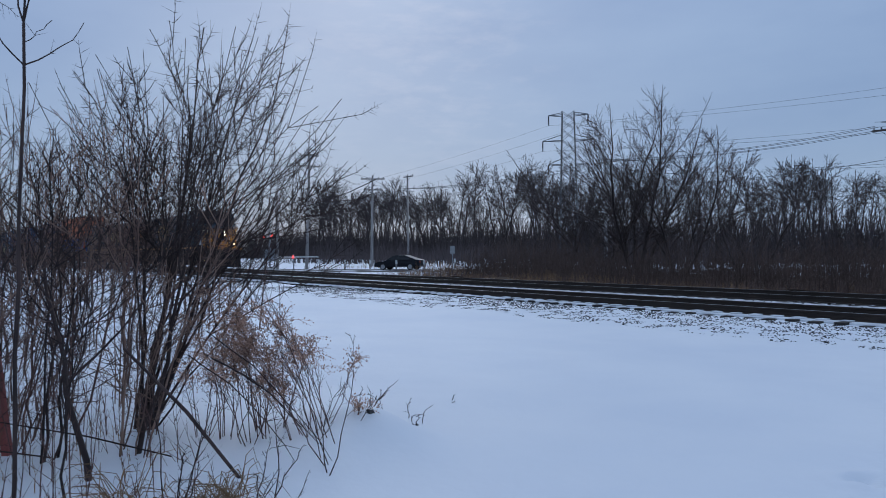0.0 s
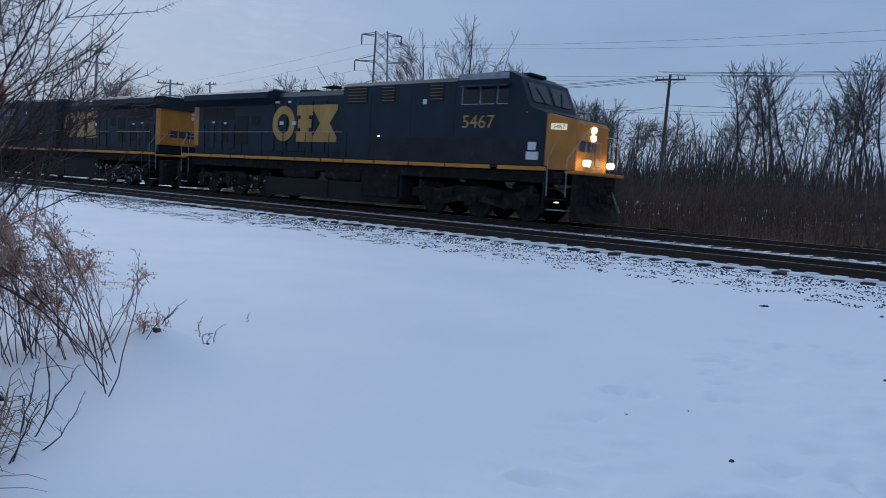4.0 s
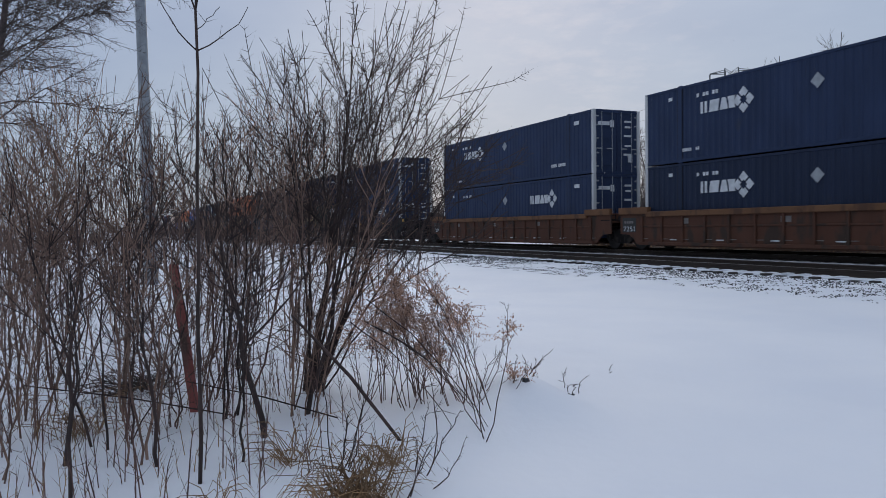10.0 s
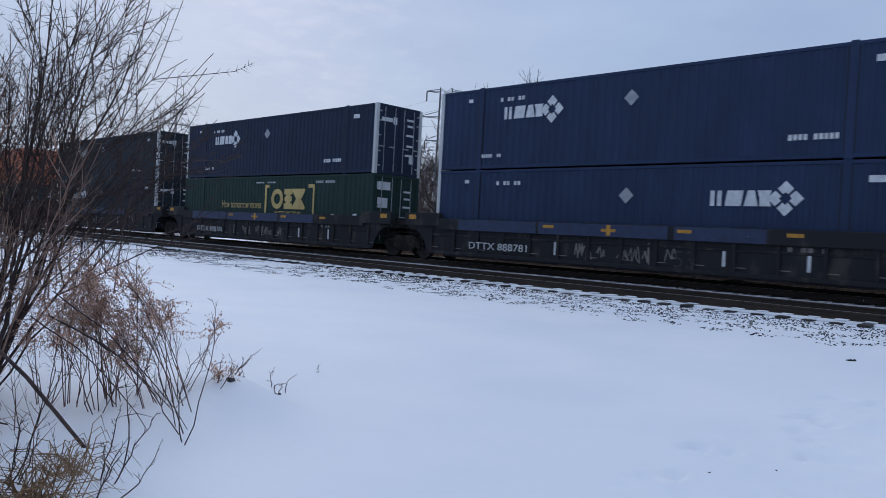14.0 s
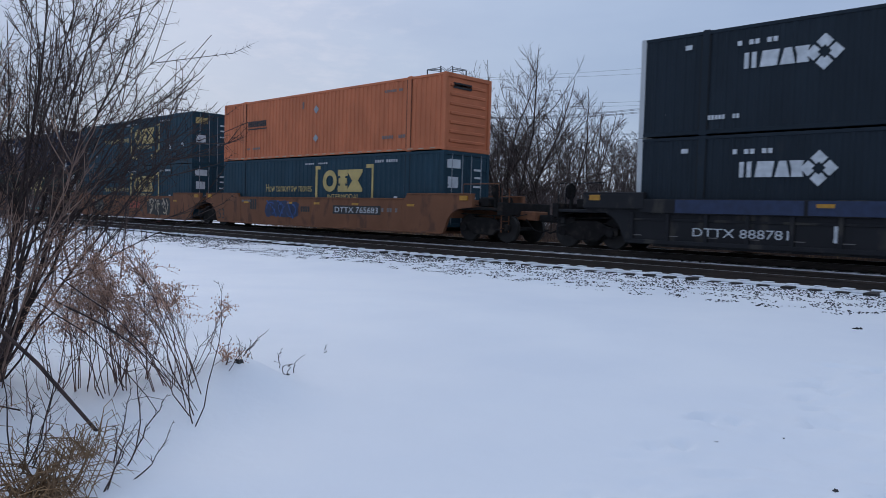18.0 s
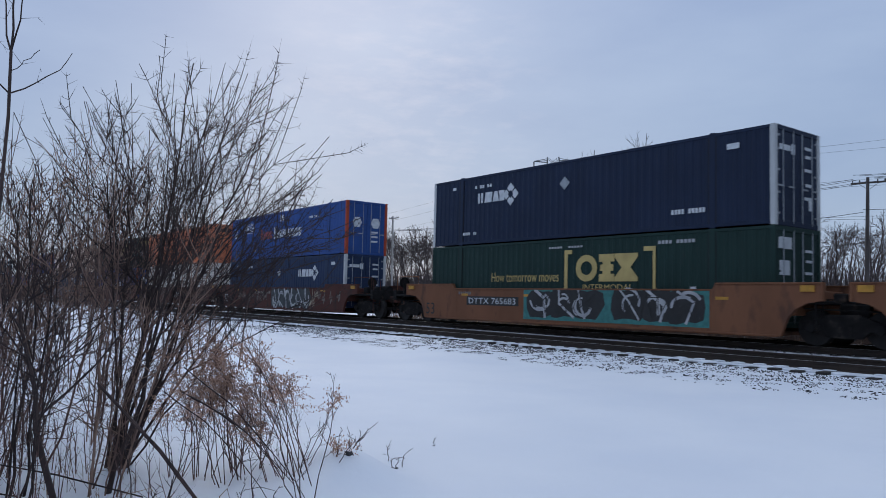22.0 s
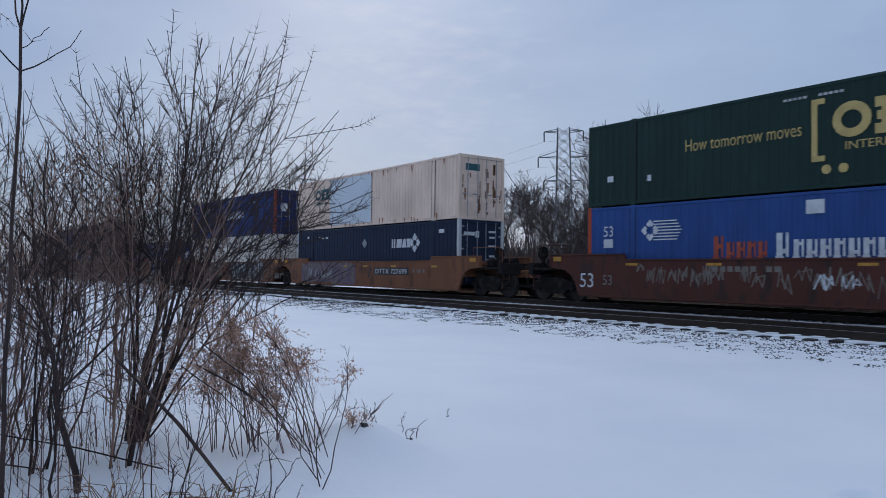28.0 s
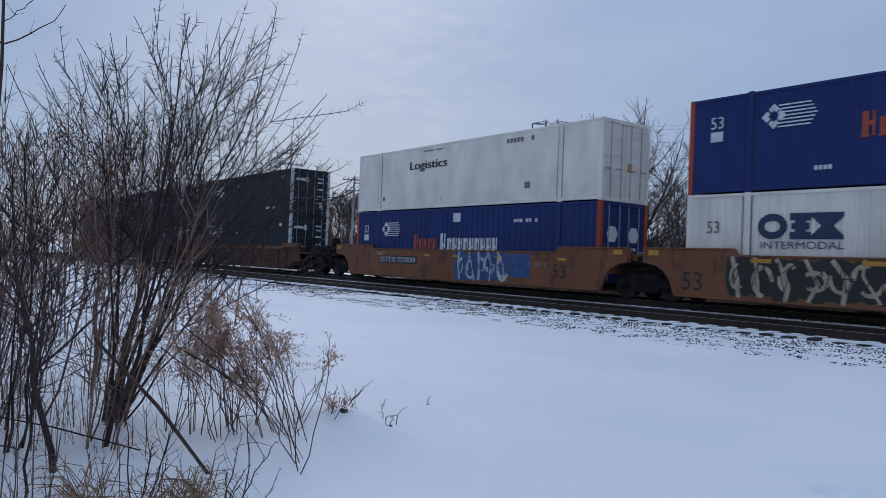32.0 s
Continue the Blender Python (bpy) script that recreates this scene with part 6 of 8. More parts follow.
CARS = [("brown", "ribbed brown well car, rusty and dusty", CARBROWN, "rib"), ("dark", "ribbed black well car with grime", CARDARK, "deep"),
        ("yellow", "faded yellow-brown smooth-sided well car with graffiti", CARYELLOW, "smooth"), ("maroon", "dark maroon smooth-sided well car with graffiti", CARMAROON, "smooth"),
        ("yellow", "faded yellow-brown smooth-sided well car with bold graffiti", CARYELLOW, "smooth"), ("brown", "ribbed brown well car, rusty and dusty", CARBROWN, "rib")]
for g, (tone, label, paint, style) in enumerate(CARS):
    for k in range(3):
        u, ss = well_car(label, paint, style, k == 0, k == 2)
        i = g * 3 + k
        if tone == "dark":
            car_marks(u, ss, "DTTX 888781", 1.95, False, (10.1, 0.62), True)
            plate("sill_band", [rect(1.4, 4.9, 1.16, 1.54), rect(5.0, 9.6, 1.16, 1.54), rect(9.8, 12.4, 1.16, 1.54)], -1.533, LETTERNAVY, u, "dark blue band on the top chord")
            plate("plus_sign", [rect(7.4, 7.9, 1.31, 1.40), rect(7.58, 7.72, 1.20, 1.52)], -1.541, YELPAD, u, "yellow plus sign")
            tags(6.4, 9.9, 0.35, 1.05, ss - 0.001, SPRAY_TAN if k == 1 else LETTERDIM, u, 80 + k, 9)
            for xx in (5.6, 11.2, 13.4):
                plate("reflector", [rect(xx, xx + 0.09, 0.5, 0.98)], ss, LETTER, u, "white upright reflector strip")
            for xx in (5.2, 9.9, 12.9):
                plate("reflector", [rect(xx, xx + 0.42, 1.36, 1.46)], -1.541, YELPAD, u, "yellow reflector strip")
        elif tone == "yellow" and g == 2:
            if k == 0:
                car_marks(u, ss, "DTTX 765683", 9.7, True, (0.2, 0.62), True)
                spray(4.5, 7.0, 0.55, 1.35, ss, SPRAY_BLUE, LETTERNAVY, u, 3, 5, "round blue graffiti")
                bars(3.0, 0.9, 0.6, 0.5, ss, SPRAY_BLACK, u, 3, 3, "graffiti_tag")
                bars(7.3, 0.85, 0.9, 0.25, ss, SPRAY_BLACK, u, 5, 8, "graffiti_tag")
            elif k == 1:
                car_marks(u, ss, "", 6.6, False, (0.2, 0.62), True)
                tags(4.6, 6.0, 0.6, 1.1, ss, SPRAY_BLACK, u, 44, 3)
                tags(10.0, 11.2, 0.4, 1.2, ss, SPRAY_SLATE, u, 45, 3)
                spray(11.1, 13.9, 0.4, 1.4, ss, SPRAY_CREAM, SPRAY_BLACK, u, 3, 6, "cream graffiti with dark outlines")
                spray(2.9, 4.3, 0.5, 1.3, ss, SPRAY_CREAM, SPRAY_BLACK, u, 2, 9, "cream graffiti with dark outlines")
                plate("faded_mark", [rect(8.4, 8.85, 0.74, 1.16), rect(8.98, 9.42, 0.74, 1.16), rect(9.55, 10.0, 0.74, 1.16)], ss - 0.004, LETTERRED, u, "dull red faded mark of plain blocks")
            else:
                car_marks(u, ss, "DTTX 765683", 2.75, True, (0.2, 0.62), True)
                plate("graffiti_back", [rect(6.2, 14.2, 0.35, 1.5)], ss, SPRAY_TEAL, u, "teal graffiti ground")
                spray(6.6, 9.9, 0.42, 1.5, ss - 0.008, SPRAY_WHITE, SPRAY_BLACK, u, 3, 12, "silver-white graffiti letters on teal")
                spray(10.7, 13.9, 0.42, 1.5, ss - 0.008, SPRAY_WHITE, SPRAY_BLACK, u, 3, 15, "silver-white graffiti letters on teal")
        elif tone == "maroon":
            write("53", 0.15, 0.78, 0.62, 0.5, ss - 0.006, LETTER, u, "white stencilled number")
            write("53", 1.1, 0.8, 0.4, 0.34, ss - 0.006, LETTERDIM, u, "faint number")
            bars(5.2, 1.12, 2.2, 0.16, ss, SPRAY_TAN, u, 9, 3 + k)
            tags(2.3, 6.9, 0.62, 1.42, ss, SPRAY_TAN, u, 60 + k, 11)
            if k:
                tags(7.2, 12.6, 0.4, 1.4, ss, SPRAY_TAN, u, 66 + k, 10)
                tags(7.6, 9.6, 0.6, 1.3, ss - 0.004, LETTER, u, 70 + k, 3, "white sprayed outline tag")
            tags(13.6, 16.2, 0.5, 1.4, ss, SPRAY_TAN, u, 63 + k, 6)
            for xx in (1.9, 5.0, 9.4, 13.9):
                plate("reflector", [rect(xx, xx + 0.5, 1.30, 1.38)], ss, YELPAD, u, "yellow reflector strip")
            if k == 0:
                spray(7.6, 12.6, 0.27, 1.50, ss - 0.004, SPRAY_WHITE, SPRAY_SLATE, u, 6, 21, "dark slate and silver-white graffiti")
                tags(12.5, 13.7, 0.3, 1.45, ss, SPRAY_CREAM, u, 22, 3, "cream drips beside the piece")
        elif tone == "yellow":
            if k == 0:
                car_marks(u, ss, "DTTX 727699", 9.4, True, (0.2, 0.7), True)
                spray(1.2, 7.4, 0.26, 1.48, ss, SPRAY_TAN, SPRAY_PINK, u, 7, 31, "faded violet and tan graffiti")
                tags(7.4, 9.2, 0.5, 1.4, ss, SPRAY_BLACK, u, 32, 4)
                tags(2.0, 5.0, 0.4, 1.3, ss - 0.016, SPRAY_WHITE, u, 33, 4)
            elif k == 1:
                write("53", 0.4, 0.7, 0.7, 0.55, ss - 0.006, SPRAY_BLACK, u, "black stencilled number")
                spray(1.6, 7.2, 0.27, 1.48, ss, SPRAY_CREAM, SPRAY_BLACK, u, 8, 34, "cream and black graffiti with teal edge")
                plate("faded_mark", [rect(7.55, 7.95, 0.74, 1.2), rect(8.05, 8.45, 0.74, 1.2), rect(8.55, 8.95, 0.74, 1.2)], ss - 0.004, LETTERRED, u, "dull red faded mark of plain blocks")
                spray(9.3, 14.9, 0.27, 1.48, ss, SPRAY_WHITE, SPRAY_SLATE, u, 7, 36, "silver and dark slate graffiti")
                for xx in (2.3, 5.3):
                    plate("reflector", [rect(xx, xx + 0.6, 1.30, 1.42)], ss - 0.02, YELPAD, u)
            else:
                car_marks(u, ss, "DTTX 727699", 2.55, True, (14.5, 0.8), True)
                spray(8.5, 11.7, 0.27, 1.48, ss, SPRAY_WHITE, SPRAY_BLUE, u, 5, 41, "tall silver graffiti letters with blue haze")
                plate("graffiti_haze", [rect(11.8, 13.0, 0.5, 1.4)], ss, SPRAY_BLUE, u)
        else:
            plate("number_panel", [rect(-1.28, -0.42, 0.72, 1.32)], ss, SPRAY_BLACK, u, "black number panel")
            write("7251", -0.85, 0.86, 0.7, 0.2, ss - 0.012, LETTER, u, "white car number")
            bars(-1.15, 1.08, 0.6, 0.1, ss - 0.007, LETTERDIM, u, 4, 5 + k)
            plate("reflector", [rect(xx, xx + 0.35, 0.42, 0.46) for xx in (1.6, 4.0, 6.4, 8.8, 11.2, 13.6)], ss, LETTER, u, "pale reflector strips")
            for xx in (2.2, 6.8, 11.4):
                plate("stencil", [rect(xx, xx + 0.4, 1.05, 1.25)], ss, LETTERDIM, u)
        rolling(u, S0[i])

# ---------------------------------------------------------------- beyond the tracks
GZ = -0.33


def utility_pole(x, y, h, arms, lean, label, group="utility poles", turn=0, wood=POLEWOOD):
    u = thing("utility_pole", label, "utility pole", pose(x, y, GZ, 0, lean, turn), group)
    part("pole", Shape().tube([(0, 0, -0.3), (0, 0, h * 0.5), (0, 0, h)], [0.18, 0.15, 0.11], 10), wood, u)
    for z, w in arms:
        a = part("crossarm", Shape().cbox(-w / 2, w / 2, 0.09, 0.2, z - 0.07, z + 0.07, 0.01), wood, u)
        for k in (-0.45, -0.25, 0.25, 0.45):
            part("insulator", Shape().tube([(k * w, 0.145, z + 0.07), (k * w, 0.145, z + 0.12), (k * w, 0.145, z + 0.24)], [0.03, 0.06, 0.04], 8), CER, a)
        part("brace", Shape().tube([(-w * 0.28, 0.145, z - 0.05), (0, 0.14, z - 0.55), (w * 0.28, 0.145, z - 0.05)], 0.02, 5), wood, a)
    return u


utility_pole(-94, 62, 13.2, [(12.9, 2.6)], 0, "tall grey wooden utility pole with one crossarm")
utility_pole(-53.5, 60, 11.2, [(10.9, 2.8)], 0, "tall grey wooden utility pole with one crossarm, half hidden by trees")
utility_pole(-26.0, 60, 11.0, [(10.6, 2.6)], 1.5, "tall dark wooden utility pole with one crossarm and insulators", wood=POLEDARK)
utility_pole(14.0, 60, 11.0, [(10.6, 2.6)], 0, "tall grey wooden utility pole with one crossarm and insulators")
utility_pole(-72.5, 35.0, 12.4, [(12.0, 2.0), (10.9, 2.4)], 2.0, "tall leaning wooden utility pole with two crossarms", turn=70)
utility_pole(-76.5, 33.5, 8.0, [(7.7, 2.2)], 0, "shorter wooden utility pole with a crossarm", turn=70)
utility_pole(-78.0, 46.2, 10.9, [(10.5, 2.9), (9.2, 2.2)], 1.0, "grey wooden utility pole with two crossarms", turn=50)


def wire(p, q, sag, r=0.014, n=18, label="thin overhead wire between poles"):
    pts = []
    for i in range(n + 1):
        t = i / n
        pts.append((p[0] + (q[0] - p[0]) * t, p[1] + (q[1] - p[1]) * t, p[2] + (q[2] - p[2]) * t - 4 * sag * t * (1 - t)))
    return solid("overhead_wire", Shape().tube(pts, r, 4), WIRE, label, "wire", group="overhead wires")


POLES = [(-140, 63), (-94, 62), (-53.5, 60), (-26, 60), (14, 60), (60, 60)]
for dy, dz in ((-1.2, 0), (-0.6, 0), (0.6, 0), (1.2, 0)):
    for (xa, ya), (xb, yb) in zip(POLES, POLES[1:]):
        wire((xa + dy * 0.2, ya + dy, 10.75 + dz), (xb + dy * 0.2, yb + dy, 10.45 + dz), 0.55, 0.015)
for (xa, ya), (xb, yb) in zip(POLES, POLES[1:]):
    wire((xa, ya - 0.2, 8.2), (xb, yb - 0.2, 8.0), 0.6, 0.018, label="thick telephone cable between poles")
    wire((xa, ya - 0.2, 5.9), (xb, yb - 0.2, 5.7), 0.6, 0.018, label="thick telephone cable between poles")
for dz, s_ in ((11.7, 1.0), (10.6, 1.2), (8.2, 1.0)):
    wire((-72.5, 35, dz), (-78, 46.2, dz - 1.4), 0.3)
    wire((-78, 46.2, dz - 1.4), (-94, 62, dz - 0.5), 0.7)
    wire((-72.5, 35, dz), (-69, -10, dz), 0.9)

TOWER = Matrix.LocRotScale((-77.8, 79.4, 0.07), Euler((0, 0, radians(42))), (0.63, 0.63, 0.63))
tw = thing("transmission_tower", "tall steel lattice transmission tower with three pairs of arms", "transmission tower", TOWER)
TH = 34.0


def half(z):
    return 2.15 - 0.80 * z / TH


for sx in (-1, 1):
    for sy in (-1, 1):
        part("leg", Shape().tube([(sx * half(z), sy * half(z), z) for z in (-0.8, 10, 20, TH)], 0.13, 5), LATTICE, tw)
levels = [0, 5, 9.5, 13.5, 17, 20, 22.5, 25, 27.5, 30, 32, TH]
for a, b in zip(levels, levels[1:]):
    for s1, s2 in (((-1, -1), (1, -1)), ((1, -1), (1, 1)), ((1, 1), (-1, 1)), ((-1, 1), (-1, -1))):
        h0, h1 = half(a), half(b)
        part("brace", Shape().tube([(s1[0] * h0, s1[1] * h0, a), (s2[0] * h1, s2[1] * h1, b)], 0.055, 4).tube([(s2[0] * h0, s2[1] * h0, a), (s1[0] * h1, s1[1] * h1, b)], 0.055, 4), LATTICE, tw)
TIPS = []
for z, w in ((33.2, 4.5), (27.3, 5.9), (21.8, 4.6)):
    for sg in (-1, 1):
        arm = part("crossarm", Shape().tube([(sg * 1.35, -1.3, z), (sg * w, 0, z + 0.1)], 0.09, 4).tube([(sg * 1.35, 1.3, z), (sg * w, 0, z + 0.1)], 0.09, 4).tube([(sg * 1.35, 0, z + 1.5 if z < 33 else z + 0.7), (sg * w, 0, z + 0.15)], 0.08, 4), LATTICE, tw)
        part("insulator_string", Shape().tube([(sg * w, 0, z), (sg * w, 0, z - 2.2)], 0.16, 6), CER, arm)
        TIPS.append((sg * w, z - 2.2))
for dx, z in TIPS:
    p = TOWER @ Vector((dx, 0, z))
    wire(tuple(p), (95, 74 + dx * 0.9, p.z - 0.6), 3.8, 0.011, 24, "high-voltage line strung from the lattice tower")
    wire(tuple(p), (-265, 88 + dx, p.z), 4.4, 0.011, 24, "high-voltage line strung from the lattice tower")

pole = solid("steel_pole", Shape().tube([(0, 0, -0.3), (0, 0, 4.0), (0, 0, 4.05), (0, 0, 11.5)], [0.20, 0.185, 0.165, 0.14], 14), GALV, "tall round galvanised steel pole", "pole", pose(-24.2, 1.35, 0, 0, 1.2))

# crossing signal
sg = thing("crossing_signal", "level crossing signal mast with flashing red lamps and a grey cabinet", "crossing signal", pose(-65.9, 28.1, GZ, 0, 0, -63))
part("mast", Shape().tube([(0, 0, 0), (0, 0, 5.0)], 0.09, 10), GALV, sg)
part("foundation", Shape().cbox(-0.3, 0.3, -0.3, 0.3, 0, 0.5, 0.03), WHITEPAINT, sg)
part("mechanism_box", Shape().cbox(-0.35, 0.35, -0.45, 0.45, 1.0, 2.1, 0.03), GALV, sg, "grey gate mechanism box")
part("gate_arm", Shape().cbox(-0.05, 0.05, 0.3, 5.5, 1.35, 1.45, 0.01), WHITEPAINT, sg, "lowered striped gate arm")
for sx in (-1, 1):
    h = part("lamp_hood", Shape().tube([(0.08, sx * 0.55, 3.3), (0.30, sx * 0.55, 3.3)], 0.2, 12), BLACKIRON, sg)
    part("lens", Shape().tube([(0.30, sx * 0.55, 3.3), (0.33, sx * 0.55, 3.3)], 0.15, 12), REDGLOW, h, "lit red lens")
part("lamp_bar", Shape().tube([(0.05, -0.6, 3.3), (0.05, 0.6, 3.3)], 0.04, 8), GALV, sg)
for k in (-0.4, 0.4):
    part("crossbuck_board", Shape().cbox(0.06, 0.09, -0.6, 0.6, 4.1, 4.3, 0.005), WHITEPAINT, sg).matrix_basis = Matrix.Translation((0, 0, 4.2)) @ Matrix.Rotation(k * 2, 4, "X") @ Matrix.Translation((0, 0, -4.2))
gt = thing("crossing_gate", "second crossing signal mast with a lit red lamp", "crossing signal", pose(-70.5, 32.6, GZ, 0, 0, -63))
part("mast", Shape().tube([(0, 0, 0), (0, 0, 1.6)], 0.06, 8), GALV, gt)
part("gate_arm", Shape().cbox(-0.05, 0.05, -3.6, 0.3, 1.2, 1.3, 0.01), WHITEPAINT, gt)
part("lens", Shape().tube([(0.05, 0.0, 1.35), (0.12, 0.0, 1.35)], 0.14, 10), REDGLOW, gt, "lit red lens")

for i, (x, y) in enumerate(((-69.1, 34.8), (-67.6, 36.9), (-64.5, 38.0), (-60.6, 38.6), (-57.4, 39.6), (-62.5, 47.0), (-57.9, 47.3), (-54.6, 47.0), (-51.3, 47.1))):
    g = thing("road_marker_post", "thin white-topped marker post in the snow", "post", pose(x, y, GZ, 0, (i % 3) - 1, 0), "roadside marker posts")
    part("post", Shape().cbox(-0.055, 0.055, -0.055, 0.055, -0.1, 0.6, 0.01), POLEWOOD, g)
    part("cap", Shape().cbox(-0.075, 0.075, -0.075, 0.075, 0.6, 1.0, 0.01), WHITEPAINT, g, "white top")
fence = thing("guard_rail", "low dark guard rail beside the road", "guard rail", pose(-54, 46.9, GZ, 0, 0, -6))
part("beam", Shape().cbox(-5, 6, -0.05, 0.05, 0.30, 0.42, 0.02), POLEWOOD, fence)
part("beam", Shape().cbox(-5, 6, -0.05, 0.05, 0.05, 0.15, 0.02), POLEWOOD, fence)
for x in (-4.5, -2, 0.5, 3, 5.5):
    part("post", Shape().cbox(x - 0.1, x + 0.1, 0.05, 0.2, -0.1, 0.6, 0.01), POLEWOOD, fence)
rs_ = thing("road_sign", "small grey road sign on a thin post", "sign", pose(-62.6, 46.8, GZ, 0, 0, 40))
part("post", Shape().cbox(-0.04, 0.04, -0.04, 0.04, 0, 2.3, 0.005), GALV, rs_)
part("sign_plate", Shape().cbox(-0.26, 0.26, -0.06, -0.04, 1.5, 2.3, 0.004), SIGNBACK, rs_)

# parked sedan waiting on the road
car = thing("sedan_car", "black sedan car waiting at the level crossing", "car", pose(-61.8, 39.8, GZ, 0, 0, 214.5))
body = [(2.32, 0.32), (2.38, 0.55), (2.30, 0.72), (1.25, 0.88), (0.45, 1.36), (0.1, 1.45), (-0.75, 1.44), (-1.35, 1.22), (-1.95, 1.02), (-2.32, 0.95), (-2.38, 0.5), (-2.30, 0.32)]
bs = Shape()
bs.add([(x, -0.90 + max(0.0, z - 0.9) * 0.42, z) for x, z in body] + [(x, 0.90 - max(0.0, z - 0.9) * 0.42, z) for x, z in body],
       [tuple(range(12)), tuple(range(23, 11, -1))] + [(i, i + 12, (i + 1) % 12 + 12, (i + 1) % 12) for i in range(12)])
part("body", bs, CARPAINT, car, "glossy black bodywork")
for sgn in (-1, 1):
    yy = sgn * 0.80
    ga = Shape()
    for q in ([(1.0, 0.93), (0.42, 1.30), (-0.05, 1.37), (-0.05, 0.95)], [(-0.15, 0.95), (-0.15, 1.37), (-0.75, 1.36), (-1.25, 1.16), (-1.45, 0.99)]):
        ga.add([(x, sgn * (0.905 - max(0.0, z - 0.9) * 0.42), z) for x, z in q] + [(x, sgn * (0.88 - max(0.0, z - 0.9) * 0.42), z) for x, z in q], [tuple(range(len(q))), tuple(range(2 * len(q) - 1, len(q) - 1, -1))] + [(i, i + len(q), (i + 1) % len(q) + len(q), (i + 1) % len(q)) for i in range(len(q))])
    part("side_window", ga, CABGLASS, car, "dark side windows")
    part("headlight", Shape().cbox(2.2, 2.36, min(sgn * 0.5, sgn * 0.82), max(sgn * 0.5, sgn * 0.82), 0.58, 0.72, 0.02), GALV, car)
    part("tail_light", Shape().cbox(-2.37, -2.3, min(sgn * 0.55, sgn * 0.85), max(sgn * 0.55, sgn * 0.85), 0.72, 0.9, 0.02), LETTERRED, car)
    part("door_mirror", Shape().cbox(0.75, 0.95, min(sgn * 0.88, sgn * 1.05), max(sgn * 0.88, sgn * 1.05), 0.95, 1.07, 0.03), CARPAINT, car)
    for x in (1.45, -1.4):
        w = part("wheel", Shape().tube([(x, yy - 0.11, 0.33), (x, yy + 0.11, 0.33)], 0.33, 18), TYRE, car)
        part("rim", Shape().tube([(x, yy + sgn * 0.10, 0.33), (x, yy + sgn * 0.125, 0.33)], 0.22, 14), RIM, w)

# ---------------------------------------------------------------- woods and shrubs


def sideways(rd, d):
    """A random direction square to d."""
    v = Vector((rd.gauss(0, 1), rd.gauss(0, 1), rd.gauss(0, 1)))
    v = v - d * v.dot(d)
    return v.normalized()


def twigs(s, pts, rd, n, length, r, angle, depth, cut=0.25, lift=0.12, fork=4, shrink=0.42):
    """Straight side twigs along a limb, each with finer ones of its own."""
    m = len(pts) - 1
    for i in range(n):
        t = cut + (0.99 - cut) * (i + rd.random()) / n
        k = min(m - 1, int(t * m))
        q = pts[k].lerp(pts[k + 1], t * m - k)
        d = (pts[k + 1] - pts[k]).normalized()
        a = rd.gauss(angle, 0.2)
        e = (d * math.cos(a) + sideways(rd, d) * math.sin(a)).normalized()
        ln = length * (1.2 - 0.85 * t) * rd.uniform(0.45, 1.15)
        p1 = q + e * ln * 0.55
        p2 = p1 + (e + Vector((rd.gauss(0, 0.1), rd.gauss(0, 0.1), lift + rd.gauss(0, 0.08)))).normalized() * ln * 0.45
        s.spike((q, p1, p2) if depth else (q, p2), r)
        if depth:
            twigs(s, (q, p1, p2), rd, max(2, int(fork * rd.uniform(0.6, 1.3))), ln * shrink * 1.15, r * 0.72, angle, depth - 1, 0.2, lift, max(2, fork - 1), shrink)


def limb(s, p, d, ln, r, rd, n=5, up=0.03, wob=0.06, sides=5, tip=0.2):
    """A gently crooked tapering limb; gives back its line."""
    pts, rad = [Vector(p)], [r]
    d = Vector(d).normalized()
    for i in range(n):
        d = (d + Vector((rd.gauss(0, wob), rd.gauss(0, wob), rd.gauss(0, wob) + up))).normalized()
        pts.append(pts[-1] + d * (ln / n))
        rad.append(r * (1 - (1 - tip) * (i + 1) / n))
    s.tube(pts, rad, sides, False)
    return pts


def bare_tree(seed, h, fork_at, limbs, open_, rt, nt=9, depth=1, girth=0.011, stems=1, lean=0.3, wob=0.06, fork=4):
    """trunk and crown of a leafless tree: ascending limbs in a vase, with straight fine twigs."""
    rd = random.Random(seed)
    trunk, crown = Shape(), Shape()
    for k in range(stems):
        a = 6.283 * k / stems + rd.uniform(-0.4, 0.4)
        ln = 0.03 if stems == 1 else lean * rd.uniform(0.4, 1.3)
        hh = h * (1.0 if k == 0 else rd.uniform(0.75, 1.0))
        r = girth * hh + 0.02
        off = 0.25 * (stems > 1)
        pts = limb(trunk, (math.cos(a) * off, math.sin(a) * off, -0.25), (math.cos(a) * ln, math.sin(a) * ln, 1), hh, r, rd, 9, 0.04, wob * 0.6, 6, 0.10)
        twigs(crown, pts[4:], rd, nt, hh * 0.13, rt * 1.3, 0.65, depth, 0.1, 0.15, fork)
        for i in range(limbs):
            t = fork_at + (0.85 - fork_at) * (i + rd.random()) / limbs
            kk = min(8, int(t * 9))
            q = pts[kk].lerp(pts[kk + 1], t * 9 - kk)
            b = rd.uniform(0, 6.3)
            d = Vector((math.cos(b) * open_, math.sin(b) * open_, rd.uniform(0.7, 1.3)))
            lp = limb(crown, q, d, hh * (1.02 - t) * rd.uniform(0.55, 0.95), r * (1 - t * 0.9) * 0.55, rd, 5, 0.05, wob, 4, 0.18)
            twigs(crown, lp, rd, nt, hh * 0.14, rt * 1.2, 0.62, depth, 0.2, 0.14, fork)
    return trunk, crown


